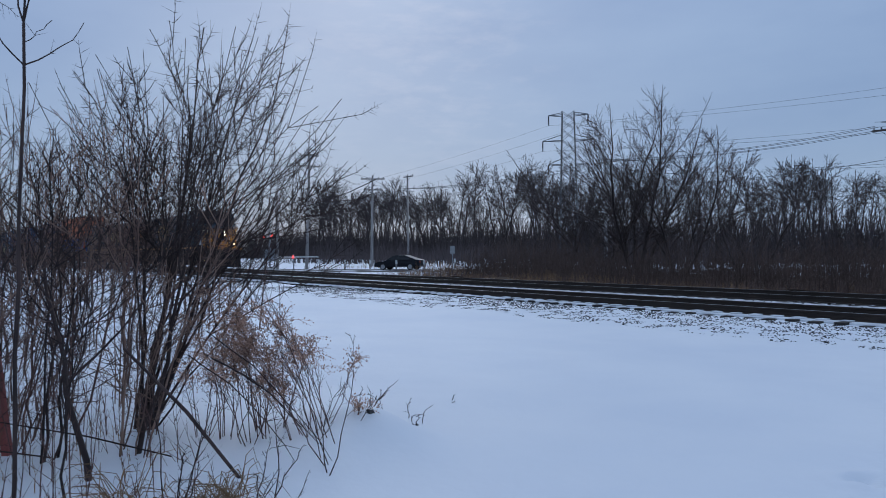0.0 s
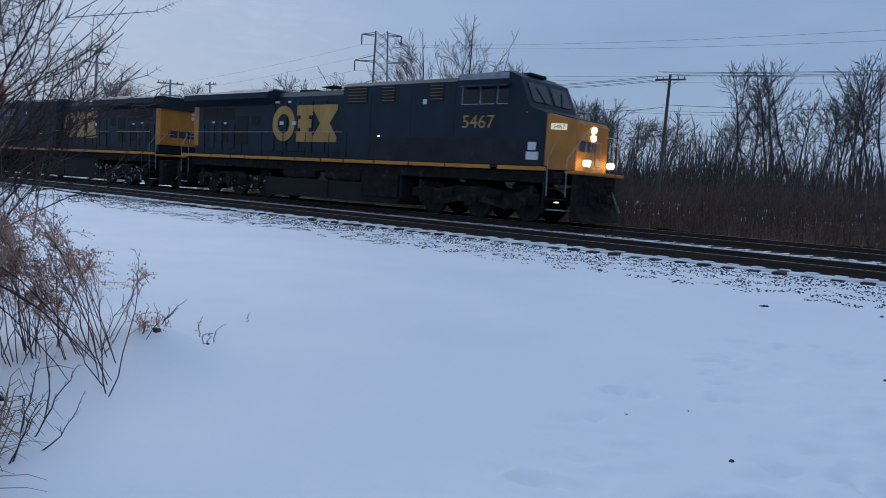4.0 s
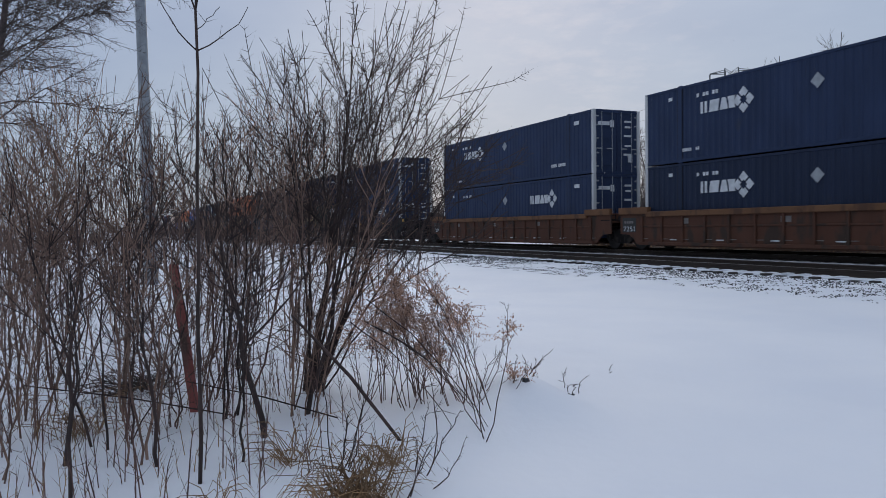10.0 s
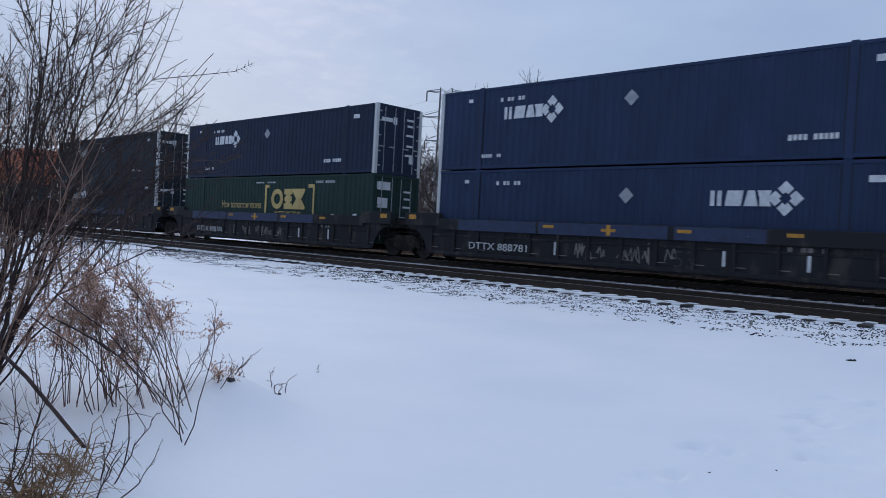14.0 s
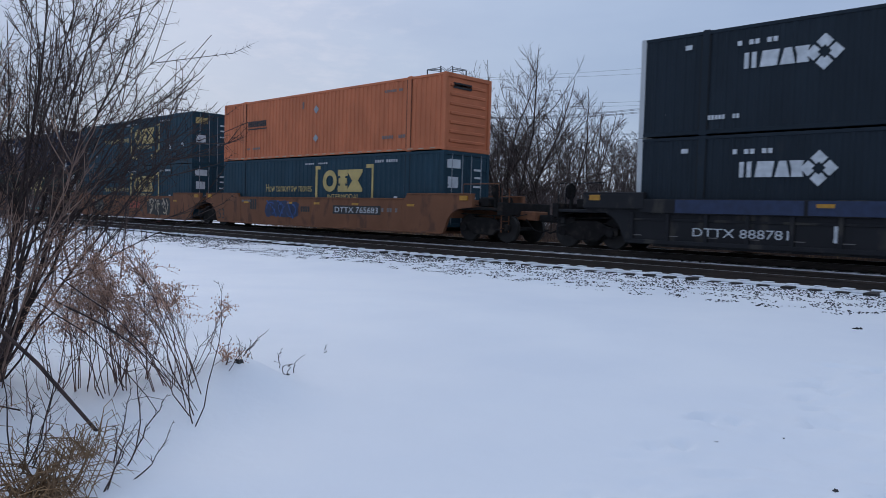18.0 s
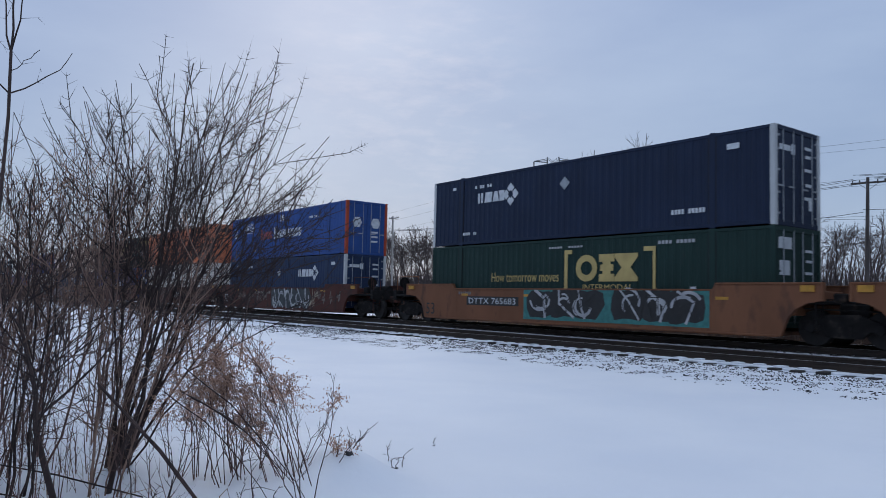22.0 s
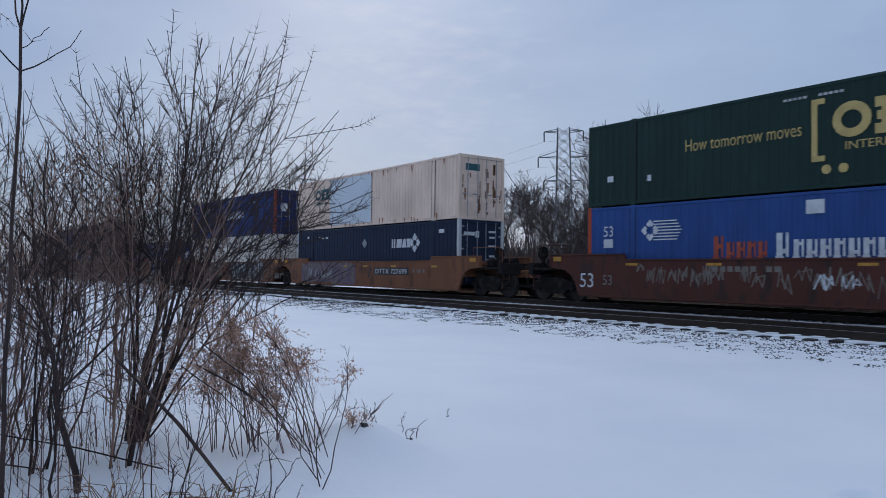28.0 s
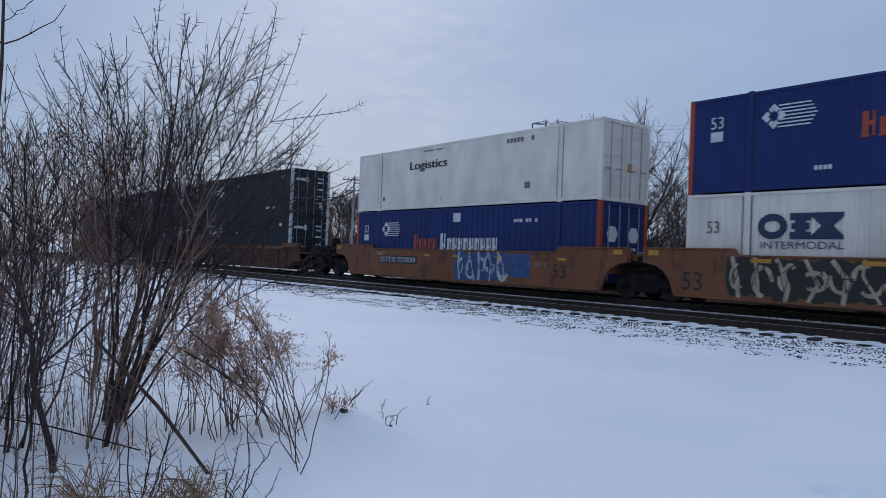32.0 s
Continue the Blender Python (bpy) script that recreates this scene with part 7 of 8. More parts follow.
TREE_KINDS = []
for seed, h, fa, li, op in ((1, 13.5, 0.42, 12, 0.95), (2, 12.0, 0.36, 11, 1.1), (3, 14.5, 0.48, 12, 0.85), (4, 11.5, 0.32, 12, 1.2), (5, 12.8, 0.40, 11, 1.0), (6, 13.0, 0.52, 11, 0.9)):
    tk, cr = bare_tree(seed, h, fa, li, op, 0.021, 10, 1, 0.0105, wob=0.13)
    TREE_KINDS.append((tk.mesh("trunk", WOODS), cr.mesh("crown", WOODS)))


def plant(kind, x, y, z, s, turn, label, group):
    t = thing("tree", label, "tree", Matrix.LocRotScale((x, y, z), Euler((0, 0, turn)), (s, s, s)), group)
    part("trunk", TREE_KINDS[kind][0], WOODS, t)
    part("crown", TREE_KINDS[kind][1], WOODS, t)
    return t


rt = random.Random(21)
for i in range(270):
    x = -205 + 250 * (i + rt.random()) / 270
    y = rt.uniform(82, 122)
    grove = 1 + 0.22 * noise.noise(Vector((x * 0.055, 3.1, 0)))
    plant(rt.randrange(6), x, y, GZ, rt.uniform(0.92, 1.26) * grove * (1 + max(0, -x - 60) * 0.0019), rt.uniform(0, 6.3), "leafless woodland tree with fine grey-brown branches", "woodland trees")
for i in range(22):                                   # trees beyond the near field
    x, y = rt.uniform(-190, -95), rt.uniform(-60, 16)
    plant(rt.randrange(6), x, y, 0, rt.uniform(0.5, 0.8), rt.uniform(0, 6.3), "leafless tree far across the snowy field", "field trees")

# x, y, seed, height, limbs, openness, stems, lean
big = [(-32.2, 39.0, 7, 12.6, 14, 1.0, 5, 0.45), (-36.0, 39.2, 8, 11.2, 13, 1.1, 5, 0.65), (-29.8, 40.2, 9, 10.2, 13, 1.0, 5, 0.6), (-0.6, 38.5, 10, 11.8, 15, 0.9, 4, 0.42), (4.6, 40, 12, 10.6, 13, 0.7, 3, 0.4), (-25.8, 42.0, 17, 7.4, 10, 0.9, 4, 0.6), (-37.8, 43.0, 18, 8.4, 9, 1.0, 3, 0.6)]
for x, y, seed, h, li, op, st, ln in big:
    t = thing("tree", "spreading leafless tree with several dark stems among brush", "tree", pose(x, y, GZ), "trees beside the track")
    tk, cr = bare_tree(seed, h, 0.12, li + 3, op, 0.0092, 13, 1, 0.0085, st, ln, 0.19, 6)
    part("trunk", tk, TREE_BARK, t)
    part("crown", cr, TREE_BARK, t)
t = thing("tree", "large leafless tree with fine drooping twigs", "tree", pose(-19.5, -2.6, 0))
rd = random.Random(30)
tk, cr = Shape(), Shape()
pts = limb(tk, (0, 0, -0.25), (0.02, 0.05, 1), 11.5, 0.14, rd, 9, 0.04, 0.05, 7, 0.12)
for i in range(80):
    u = 0.34 + 0.6 * (i + rd.random()) / 80
    k = min(8, int(u * 9))
    q = pts[k].lerp(pts[k + 1], u * 9 - k)
    b = rd.uniform(0, 6.3)
    ln = 4.6 * (1.15 - 0.7 * u) * rd.uniform(0.7, 1.1)
    lp = limb(cr, q, (math.cos(b), math.sin(b), rd.uniform(0.3, 0.9)), ln, 0.026 * (1.1 - u), rd, 7, -0.05, 0.13, 4, 0.15)
    for _ in range(11):
        w = lp[rd.randrange(2, 7)]
        l2 = limb(cr, w, (math.cos(b + rd.gauss(0, 0.8)), math.sin(b + rd.gauss(0, 0.8)), rd.uniform(-0.1, 0.6)), ln * rd.uniform(0.22, 0.45), 0.010, rd, 5, -0.05, 0.18, 3, 0.4)
        twigs(cr, l2, rd, 15, 0.6, 0.0062, 0.95, 0, 0.1, 0.05)
    twigs(cr, lp, rd, 18, 0.75, 0.0065, 0.9, 1, 0.2, 0.0, 4)
part("trunk", tk, TREE_BARK, t)
part("crown", cr, TREE_BARK, t)


def brush_band(n, xr, yr, hr, mat, seed, z, label, r0=0.012, kids=5, rmin=0.004, keep=None, angle=0.6):
    rd = random.Random(seed)
    s = Shape()
    for _ in range(n):
        x, y = rd.uniform(*xr), rd.uniform(*yr)
        if keep and not keep(x, y):
            continue
        h = rd.uniform(*hr) * (0.75 + 0.7 * noise.noise(Vector((x * 0.13, y * 0.13, seed))))
        a = rd.uniform(0, 6.3)
        p = Vector((x, y, z - 0.05))
        d = Vector((math.cos(a) * 0.25 * rd.random(), math.sin(a) * 0.25 * rd.random(), 1))
        p1 = p + d * h * 0.55
        p2 = p1 + (d + Vector((rd.gauss(0, 0.15), rd.gauss(0, 0.15), 0))) * h * 0.45
        s.spike((p, p1, p2), r0 * rd.uniform(0.7, 1.4))
        twigs(s, (p, p1, p2), rd, kids, h * 0.42, max(rmin, r0 * 0.5), angle, 0, 0.06, 0.1)
    return solid("brush", s, mat, label, "brush", kind="stuff")


def off_road(x, y):
    """Clear of the road, which runs aslant to the crossing."""
    k = (x + 60.8) * 0.57 - (y - 38.3) * 0.83
    return not (-5.5 < k < 6 and x < -20)


brush_band(8200, (-46, 24), (27, 43), (1.0, 3.0), BRUSH, 3, GZ, "thick tangle of dry brown brush beyond the tracks", 0.016, 9, 0.0065, lambda x, y: off_road(x, y) and x > -46 + (46 - y) * 0.35, 0.95)
brush_band(5200, (-44, 22), (25.4, 33), (0.35, 0.95), BRUSH, 23, -0.2, "low brown weeds hiding the snow beyond the far track", 0.011, 8, 0.007, None, 1.15)
brush_band(1500, (-44, 22), (24.9, 27.5), (0.3, 0.8), STRAW, 24, -0.2, "pale dry grass and weeds along the far track", 0.007, 6, 0.0045, None, 0.9)
brush_band(1300, (-46, 30), (44, 60), (1.5, 3.5), BRUSH, 13, GZ, "dull brown brush below the wires", 0.035, 6, 0.014, off_road)
brush_band(11000, (-215, 50), (78, 104), (2.6, 9.4), WOODS, 4, GZ, "dark leafless undergrowth along the woods", 0.08, 7, 0.036)
brush_band(1500, (-120, -40), (52, 76), (1.5, 4.0), WOODS, 14, GZ, "dark leafless scrub in front of the woods", 0.05, 5, 0.02, off_road)
brush_band(300, (-54.5, -45), (36, 41.5), (0.7, 1.4), STRAW, 15, GZ, "rusty dry weeds beside the road", 0.01, 6, 0.005)
brush_band(200, (-75, -66), (36, 50), (0.5, 1.2), STRAW, 16, GZ, "rusty dry weeds beside the road", 0.012, 6, 0.006, off_road)
brush_band(1000, (-60, -13), (-26, 6.5), (1.6, 3.8), BRUSH, 6, 0, "dense leafless brush across the field", 0.014, 9, 0.005)
brush_band(900, (-150, -60), (-40, 16.0), (1.6, 4.0), WOODS, 7, 0, "distant leafless brush line", 0.05, 5, 0.02)


def curve(a, b, sag, rd, k=9, wob=0.02, by=None):
    """A line from a to b that sets out flat and ends steep (sag > 0), with slight kinks."""
    a, b = Vector(a), Vector(b)
    flat = Vector((b.x - a.x, b.y - a.y, 0))
    m = Vector(by) if by else a.lerp(b, 0.5) + flat * sag - Vector((0, 0, 1)) * flat.length * sag * 0.6
    out = []
    for i in range(k + 1):
        t = i / k
        out.append(a * (1 - t) ** 2 + m * 2 * t * (1 - t) + b * t * t + Vector((rd.gauss(0, wob), rd.gauss(0, wob), 0)) * (t > 0))
    return out


def fine(s, pts, rd, gap, length, r, cut=0.1, top=0.80):
    """Thin side twigs in opposite pairs, nearly square to the stem."""
    m = len(pts) - 1
    total = sum((pts[i + 1] - pts[i]).length for i in range(m))
    at = cut * total
    side = sideways(rd, (pts[1] - pts[0]).normalized())
    while at < top * total:
        t = at / total
        k = min(m - 1, int(t * m))
        q = pts[k].lerp(pts[k + 1], t * m - k)
        d = (pts[k + 1] - pts[k]).normalized()
        side = d.cross(side).normalized() * 0.9 + sideways(rd, d) * 0.45
        side.normalize()
        for sg_ in (1, -1):
            if rd.random() < 0.22:
                continue
            a = rd.gauss(1.12, 0.24)
            e = d * math.cos(a) + side * (sg_ * math.sin(a))
            ln = length * rd.uniform(0.25, 1.2) * (1.15 - 0.75 * t)
            end = q + e * ln + Vector((0, 0, 0.10 * ln))
            s.spike((q, end), r)
            if ln > 0.13:
                for _ in range(rd.choice((0, 1, 1, 2))):
                    f_ = rd.uniform(0.3, 0.85)
                    p = q.lerp(end, f_)
                    g = (e * 0.6 + sideways(rd, e) * 0.8).normalized()
                    s.spike((p, p + g * ln * rd.uniform(0.25, 0.5)), r * 0.8)
        at += gap * rd.uniform(0.55, 1.5)


litter = Shape()
litter.smooth = True
lx_, ly_ = lines((-47, 25, 0.7)), lines((25.3, 45, 0.55))
litter.v = [(x + 0.2 * noise.noise(Vector((x, y, 7))), y, -0.36 * min(1.0, max(0.0, (y - 24.4) / 4.5)) + 0.10 + 0.16 * noise.noise(Vector((x * 0.7, y * 0.7, 5))) + 0.07 * noise.noise(Vector((x * 2.3, y * 2.3, 1))) - (0.0 if off_road(x, y) and x > -45 + (45 - y) * 0.35 else 0.5)) for y in ly_ for x in lx_]
litter.f = [(j * len(lx_) + i, j * len(lx_) + i + 1, (j + 1) * len(lx_) + i + 1, (j + 1) * len(lx_) + i) for j in range(len(ly_) - 1) for i in range(len(lx_) - 1)]
solid("dead_grass_mat", litter, LITTER, "matted brown dead grass and leaves with snow specks", "grass", kind="stuff")


def wand(s, a, b, r, rd, kids=6, gap=0.07, length=0.22, sag=0.1, low=0.25, rt=0.0028, sides=6, by=None, spray_=None, limbs=None):
    """A long stem from a to b, with lesser wands that curve upwards, all set with fine twigs (into spray_, where given; limbs gathers the wands)."""
    tw_ = spray_ or s
    pts = curve(a, b, sag, rd, by=by)
    k = len(pts) - 1
    s.tube(pts, [max(0.0026, r * (1 - 0.93 * (i / k) ** 1.25)) for i in range(k + 1)], sides, False)
    fine(tw_, pts, rd, gap, length, rt, 0.16, 0.72)
    tall = (pts[-1] - pts[0]).length
    up = Vector((0, 0, 1))
    for i in range(kids):
        t = low + (0.86 - low) * (i + rd.random()) / kids
        n = min(k - 1, int(t * k))
        q = pts[n].lerp(pts[n + 1], t * k - n)
        d = (pts[n + 1] - pts[n]).normalized()
        ang = rd.uniform(0.4, 1.1)
        g = d * math.cos(ang) + sideways(rd, d) * math.sin(ang)
        ln = tall * (1 - t) * rd.uniform(0.45, 0.92) + 0.18
        line = [q]
        for j in range(5):
            g = (g + up * rd.uniform(0.0, 0.16) + Vector((rd.gauss(0, 0.09), rd.gauss(0, 0.09), rd.gauss(0, 0.05)))).normalized()
            line.append(line[-1] + g * (ln / 5))
        rr = max(0.0044, r * (1 - 0.93 * t ** 1.25) * rd.uniform(0.45, 0.75))
        one = s
        if limbs is not None:
            one = Shape()
            limbs.append(one)
        one.tube(line, [max(0.0030, rr * (1 - 0.7 * j / 5)) for j in range(6)], 4, False)
        fine(tw_, line, rd, gap * 0.9, length * 0.8, rt, 0.12)
        for j in range(rd.choice((1, 2, 2, 3))):
            w = line[rd.randrange(1, 5)]
            h_ = (g + sideways(rd, g) * rd.uniform(0.4, 0.9) + up * 0.2).normalized()
            e1 = w + h_ * ln * rd.uniform(0.2, 0.45)
            e2 = e1 + (h_ + up * 0.35).normalized() * ln * rd.uniform(0.1, 0.25)
            one.spike((w, e1, e2), 0.0042)
            fine(tw_, (w, e1, e2), rd, gap * 1.2, length * 0.55, rt * 0.9, 0.15)
    return pts


def shrub(x, y, stems, h, lean, spread, seed, mat, label, r=0.012, kids=5, gap=0.08, length=0.24, low=0.22):
    rd = random.Random(seed)
    g = thing("shrub", label, "shrub", pose(x, y, ground_z(x, y)), "shrubs of the thicket")
    for k in range(stems):
        s = Shape()
        a = rd.uniform(0, 6.3)
        b = abs(rd.gauss(0, spread))
        hh = h * rd.uniform(0.66, 1.04)
        foot = (math.cos(a) * 0.22 * rd.random(), math.sin(a) * 0.22 * rd.random(), -0.08)
        wand(s, foot, (foot[0] + (math.cos(a) * b + lean[0]) * hh, foot[1] + (math.sin(a) * b + lean[1]) * hh, hh), r * rd.uniform(0.55, 1.35), rd, kids, gap, length, rd.uniform(-0.2, 0.3), low, spray_=(sp_ := Shape()))
        tagged(part("twig_spray", sp_, mat, part("stem", s, mat, g)), kind="stuff")
    return g


# the stout bush whose stems fan out over the snow: tips of its stems
FAN = ((-6.68, 2.20, 3.78, 0.021), (-6.58, 2.48, 3.80, 0.017), (-6.40, 2.88, 3.48, 0.020), (-6.50, 2.66, 3.72, 0.016), (-6.12, 3.38, 2.60, 0.014), (-6.32, 3.05, 3.02, 0.016), (-6.73, 2.05, 3.66, 0.013),
       (-6.82, 1.74, 3.55, 0.013), (-6.86, 1.54, 3.38, 0.012), (-6.90, 1.39, 3.34, 0.011), (-6.28, 3.10, 2.80, 0.013), (-6.55, 2.55, 3.58, 0.014), (-6.32, 3.28, 2.25, 0.010), (-6.95, 2.35, 3.4, 0.012))
rf = random.Random(51)
for k, (x, y, z, r) in enumerate(FAN):
    bx, by = -6.86 + rf.uniform(-0.13, 0.13), 1.70 + 0.04 * (y - 2.0) + rf.uniform(-0.05, 0.05)
    g = thing("shrub", "stout leafless shrub stem leaning over the snow", "shrub", pose(bx, by, ground_z(bx, by)), "shrubs of the thicket")
    s = Shape()
    hub = (0.10 + 0.3 * (x - bx) + rf.uniform(-0.1, 0.1), 0.20 + 0.30 * (y - by) + rf.uniform(-0.1, 0.1), z * 0.5)
    wand(s, (0, 0, -0.1), (x - bx, y - by, z - 0.24), r, rf, 9, 0.065, 0.28, 0.0, 0.30, 0.0031, by=hub, spray_=(sp_ := Shape()), limbs=(lm := []))
    stem = part("stem", s, BARK, g)
    for one in lm:
        part("branch", one, BARK, stem)
    tagged(part("twig_spray", sp_, BARK, stem), kind="stuff")
LB = "multi-stemmed leafless shrub rising from snow, dark twigs"
for i, (x, y, n, h, lx, ly, sp) in enumerate((
        (-7.6, 1.2, 5, 3.01, 0, 0.05, 0.16), (-8.3, 1.9, 5, 3.49, 0, 0.08, 0.18), (-7.2, 0.75, 5, 2.82, 0, 0.03, 0.16), (-6.4, 0.85, 4, 2.53, 0, 0.05, 0.16), (-8.1, 0.35, 5, 3.08, 0, 0, 0.16),
        (-7.1, 0.1, 5, 2.62, 0, 0, 0.17), (-6.0, 1.35, 4, 2.24, 0, 0.1, 0.16), (-6.2, 0.05, 5, 2.43, 0, 0, 0.16), (-8.6, -0.5, 6, 3.18, 0, 0, 0.17), (-7.5, -0.7, 5, 2.92, 0, 0, 0.17), (-5.6, 0.2, 4, 2.14, 0, 0.05, 0.16),
        (-9.5, 1.0, 5, 3.49, 0, 0, 0.18), (-9.6, 2.2, 5, 3.49, 0, 0.05, 0.18), (-10.5, -0.3, 6, 3.69, 0, 0, 0.18), (-6.6, -0.9, 5, 2.72, 0, 0, 0.17), (-9.4, -1.4, 5, 3.69, 0, 0, 0.17), (-11.5, 1.2, 5, 3.90, 0, 0, 0.18),
        (-5.7, -0.7, 4, 2.24, 0, 0, 0.16), (-11.8, -0.9, 6, 4.10, 0, 0, 0.2), (-12.8, 0.2, 6, 4.10, 0, 0, 0.2), (-10.6, 2.6, 5, 3.39, 0, 0, 0.2), (-12.6, 2.4, 5, 3.69, 0, 0, 0.2))):
    shrub(x, y, n, h, (lx, ly), sp, 100 + i, (BARK_RED, BARK_TAN, BARK_TAN, BARK)[i % 4], LB, 0.0088, 6, 0.105, 0.26, 0.34)
for i in range(9):                                   # thin whips filling the thicket
    x, y = -4.9 - 4.6 * rf.random(), -1.2 + 2.9 * rf.random()
    if x > -5.7 and y > 0.7:
        continue
    shrub(x, y, 4, rf.uniform(1.1, 2.1), (0, 0.05), 0.26, 200 + i, BARK_RED if i % 2 else BARK_TAN, "cluster of thin leafless whips rising from snow", 0.0070, 4, 0.07, 0.2, 0.15)
brush_band(190, (-9.2, -4.3), (-1.5, 1.7), (0.25, 0.85), BARK_RED, 41, 0.04, "short dead stems and litter under the thicket", 0.0042, 6, 0.0026)
brush_band(150, (-9.0, -4.2), (-1.5, 1.5), (0.2, 0.6), STRAW, 42, 0.04, "pale dead grass stems under the thicket", 0.0032, 5, 0.002)

# ---------------------------------------------------------------- the near thicket: sapling, post, weeds, grass
rd = random.Random(77)
sap = thing("sapling", "slender dark sapling forking high above the thicket", "tree", pose(-4.93, 0.50, ground_z(-4.93, 0.50)))
s = Shape()
tk = curve((0, 0, -0.1), (-0.03, 0.095, 2.95), 0.0, rd, 8, 0.006)
s.tube(tk, [0.0135 - 0.0006 * i for i in range(9)], 7, False)
part("trunk", s, BARK, sap)
for q, e, r, sag in ((8, (-0.04, 0.10, 3.75), 0.0075, 0.0), (8, (-0.03, 0.17, 3.55), 0.006, 0.2), (8, (-0.03, 0.02, 3.5), 0.006, 0.2), (7.35, (0.06, 0.40, 2.98), 0.0052, 0.22), (7.35, (-0.02, -0.15, 3.08), 0.0052, 0.22), (7.7, (0.1, 0.21, 2.95), 0.0030, 0.1)):
    s = Shape()
    k = int(q)
    o = tk[k] if q == k else tk[k].lerp(tk[k + 1], q - k)
    line = curve(o, e, sag, rd, 6, 0.006)
    s.tube(line, [max(0.0022, r * (1 - 0.7 * i / 6)) for i in range(7)], 5, False)
    fine(s, line, rd, 0.30, 0.14, 0.0021, 0.35, 0.8)
    part("limb", s, BARK, sap)
for (x, y, dx, dy, h, r) in ((-5.6, 1.05, -0.22, -0.12, 2.0, 0.024), (-5.4, 0.3, 0.02, -0.05, 1.6, 0.014), (-6.0, 1.45, 0.05, 0.22, 2.3, 0.022), (-4.9, -0.25, -0.1, 0.1, 1.4, 0.013), (-5.2, 0.8, 0.1, 0.05, 1.3, 0.010), (-5.8, -0.3, 0, 0.1, 2.2, 0.017)):
    g = thing("shrub", "stout dark stem with sparse side twigs", "shrub", pose(x, y, ground_z(x, y)), "shrubs of the thicket")
    s = Shape()
    wand(s, (0, 0, -0.1), (dx * h, dy * h, h), r, rd, 6, 0.09, 0.22, 0.1, 0.35, spray_=(sp_ := Shape()))
    tagged(part("twig_spray", sp_, BARK, part("stem", s, BARK, g)), kind="stuff")

post = thing("boundary_post", "leaning weathered red-painted wooden post in the thicket", "post", pose(-6.85, 0.70, 0.0))
pb = Shape()
p0, p1 = Vector((0, 0, -0.1)), Vector((-0.1, -0.13, 1.30))
pb.tube([p0, p0.lerp(p1, 0.5), p1 - Vector((0, 0, 0.03)), p1], [0.043, 0.042, 0.040, 0.030], 4)
part("stake", pb, POST_RED, post)


def seed_plume(pts, q):
    """A tufted, drooping seed head along the end of a stalk."""
    hd = Shape()
    for j in range(22):
        p0 = pts[-1].lerp(pts[-4], q.random() ** 0.8)
        e0 = p0 + Vector((q.gauss(0, 0.09), q.gauss(0, 0.09), q.uniform(-0.09, 0.10)))
        m0 = p0.lerp(e0, 0.5) + Vector((0, 0, 0.03))
        hd.tube([p0, m0, e0], [0.0016, 0.0014, 0.001], 3, False)
        for _ in range(9):
            f_ = q.uniform(0.2, 1.0)
            c = p0.lerp(e0, f_) + Vector((q.gauss(0, 0.012), q.gauss(0, 0.012), 0.1 * f_ * (1 - f_) + q.gauss(0, 0.012)))
            rr = q.uniform(0.003, 0.0075)
            hd.add([tuple(c + Vector(o) * rr) for o in ((1, 0, 0), (-0.5, 0.9, 0), (-0.5, -0.9, 0), (0, 0, 1.3), (0, 0, -1.0))], [(0, 1, 3), (1, 2, 3), (2, 0, 3), (1, 0, 4), (2, 1, 4), (0, 2, 4)])
    return hd


def weed(x, y, n, h, lean, spread, seed, heads, mat=BARK_RED, r=0.0034):
    """A clump of thin dead stalks, with tufted seed heads."""
    q = random.Random(seed)
    g = thing("dead_weed", "clump of dead goldenrod stalks with rusty seed heads" if heads else "thin dead weed stalks in snow", "weed", pose(x, y, ground_z(x, y)), "dead weeds in the snow")
    for k in range(n):
        st = Shape()
        a, b = q.uniform(0, 6.3), abs(q.gauss(0, spread))
        hh = h * q.uniform(0.42, 1.12)
        p0 = Vector((math.cos(a) * 0.1 * q.random(), math.sin(a) * 0.1 * q.random(), -0.04))
        tip = p0 + Vector((math.cos(a) * b * 1.35 + lean[0], math.sin(a) * b * 1.35 + lean[1], 1)) * hh
        bow = (tip - p0).cross(Vector((q.gauss(0, 1), q.gauss(0, 1), 0.2))).normalized() * q.gauss(0, 0.06) + Vector((0, 0, 0.10 * hh))
        pts = [p0.lerp(tip, i / 8) + bow * 4 * (i / 8) * (1 - i / 8) + Vector((q.gauss(0, 0.007), q.gauss(0, 0.007), 0)) for i in range(9)]
        st.tube(pts, [r * (1.25 - 0.9 * i / 8) for i in range(9)], 4, False)
        stalk = part("stalk", st, mat, g)
        tw_ = Shape()
        twigs(tw_, pts, q, 15 if heads else 8, h * 0.2, r * 0.5, 0.65, 1, 0.3, 0.05, 4)
        tagged(part("twig_spray", tw_, mat, stalk), kind="stuff")
        if heads and q.random() < heads:
            tagged(part("seed_head", seed_plume(pts, q), SEED, stalk, "tufted rusty seed head"), kind="stuff")
    return g


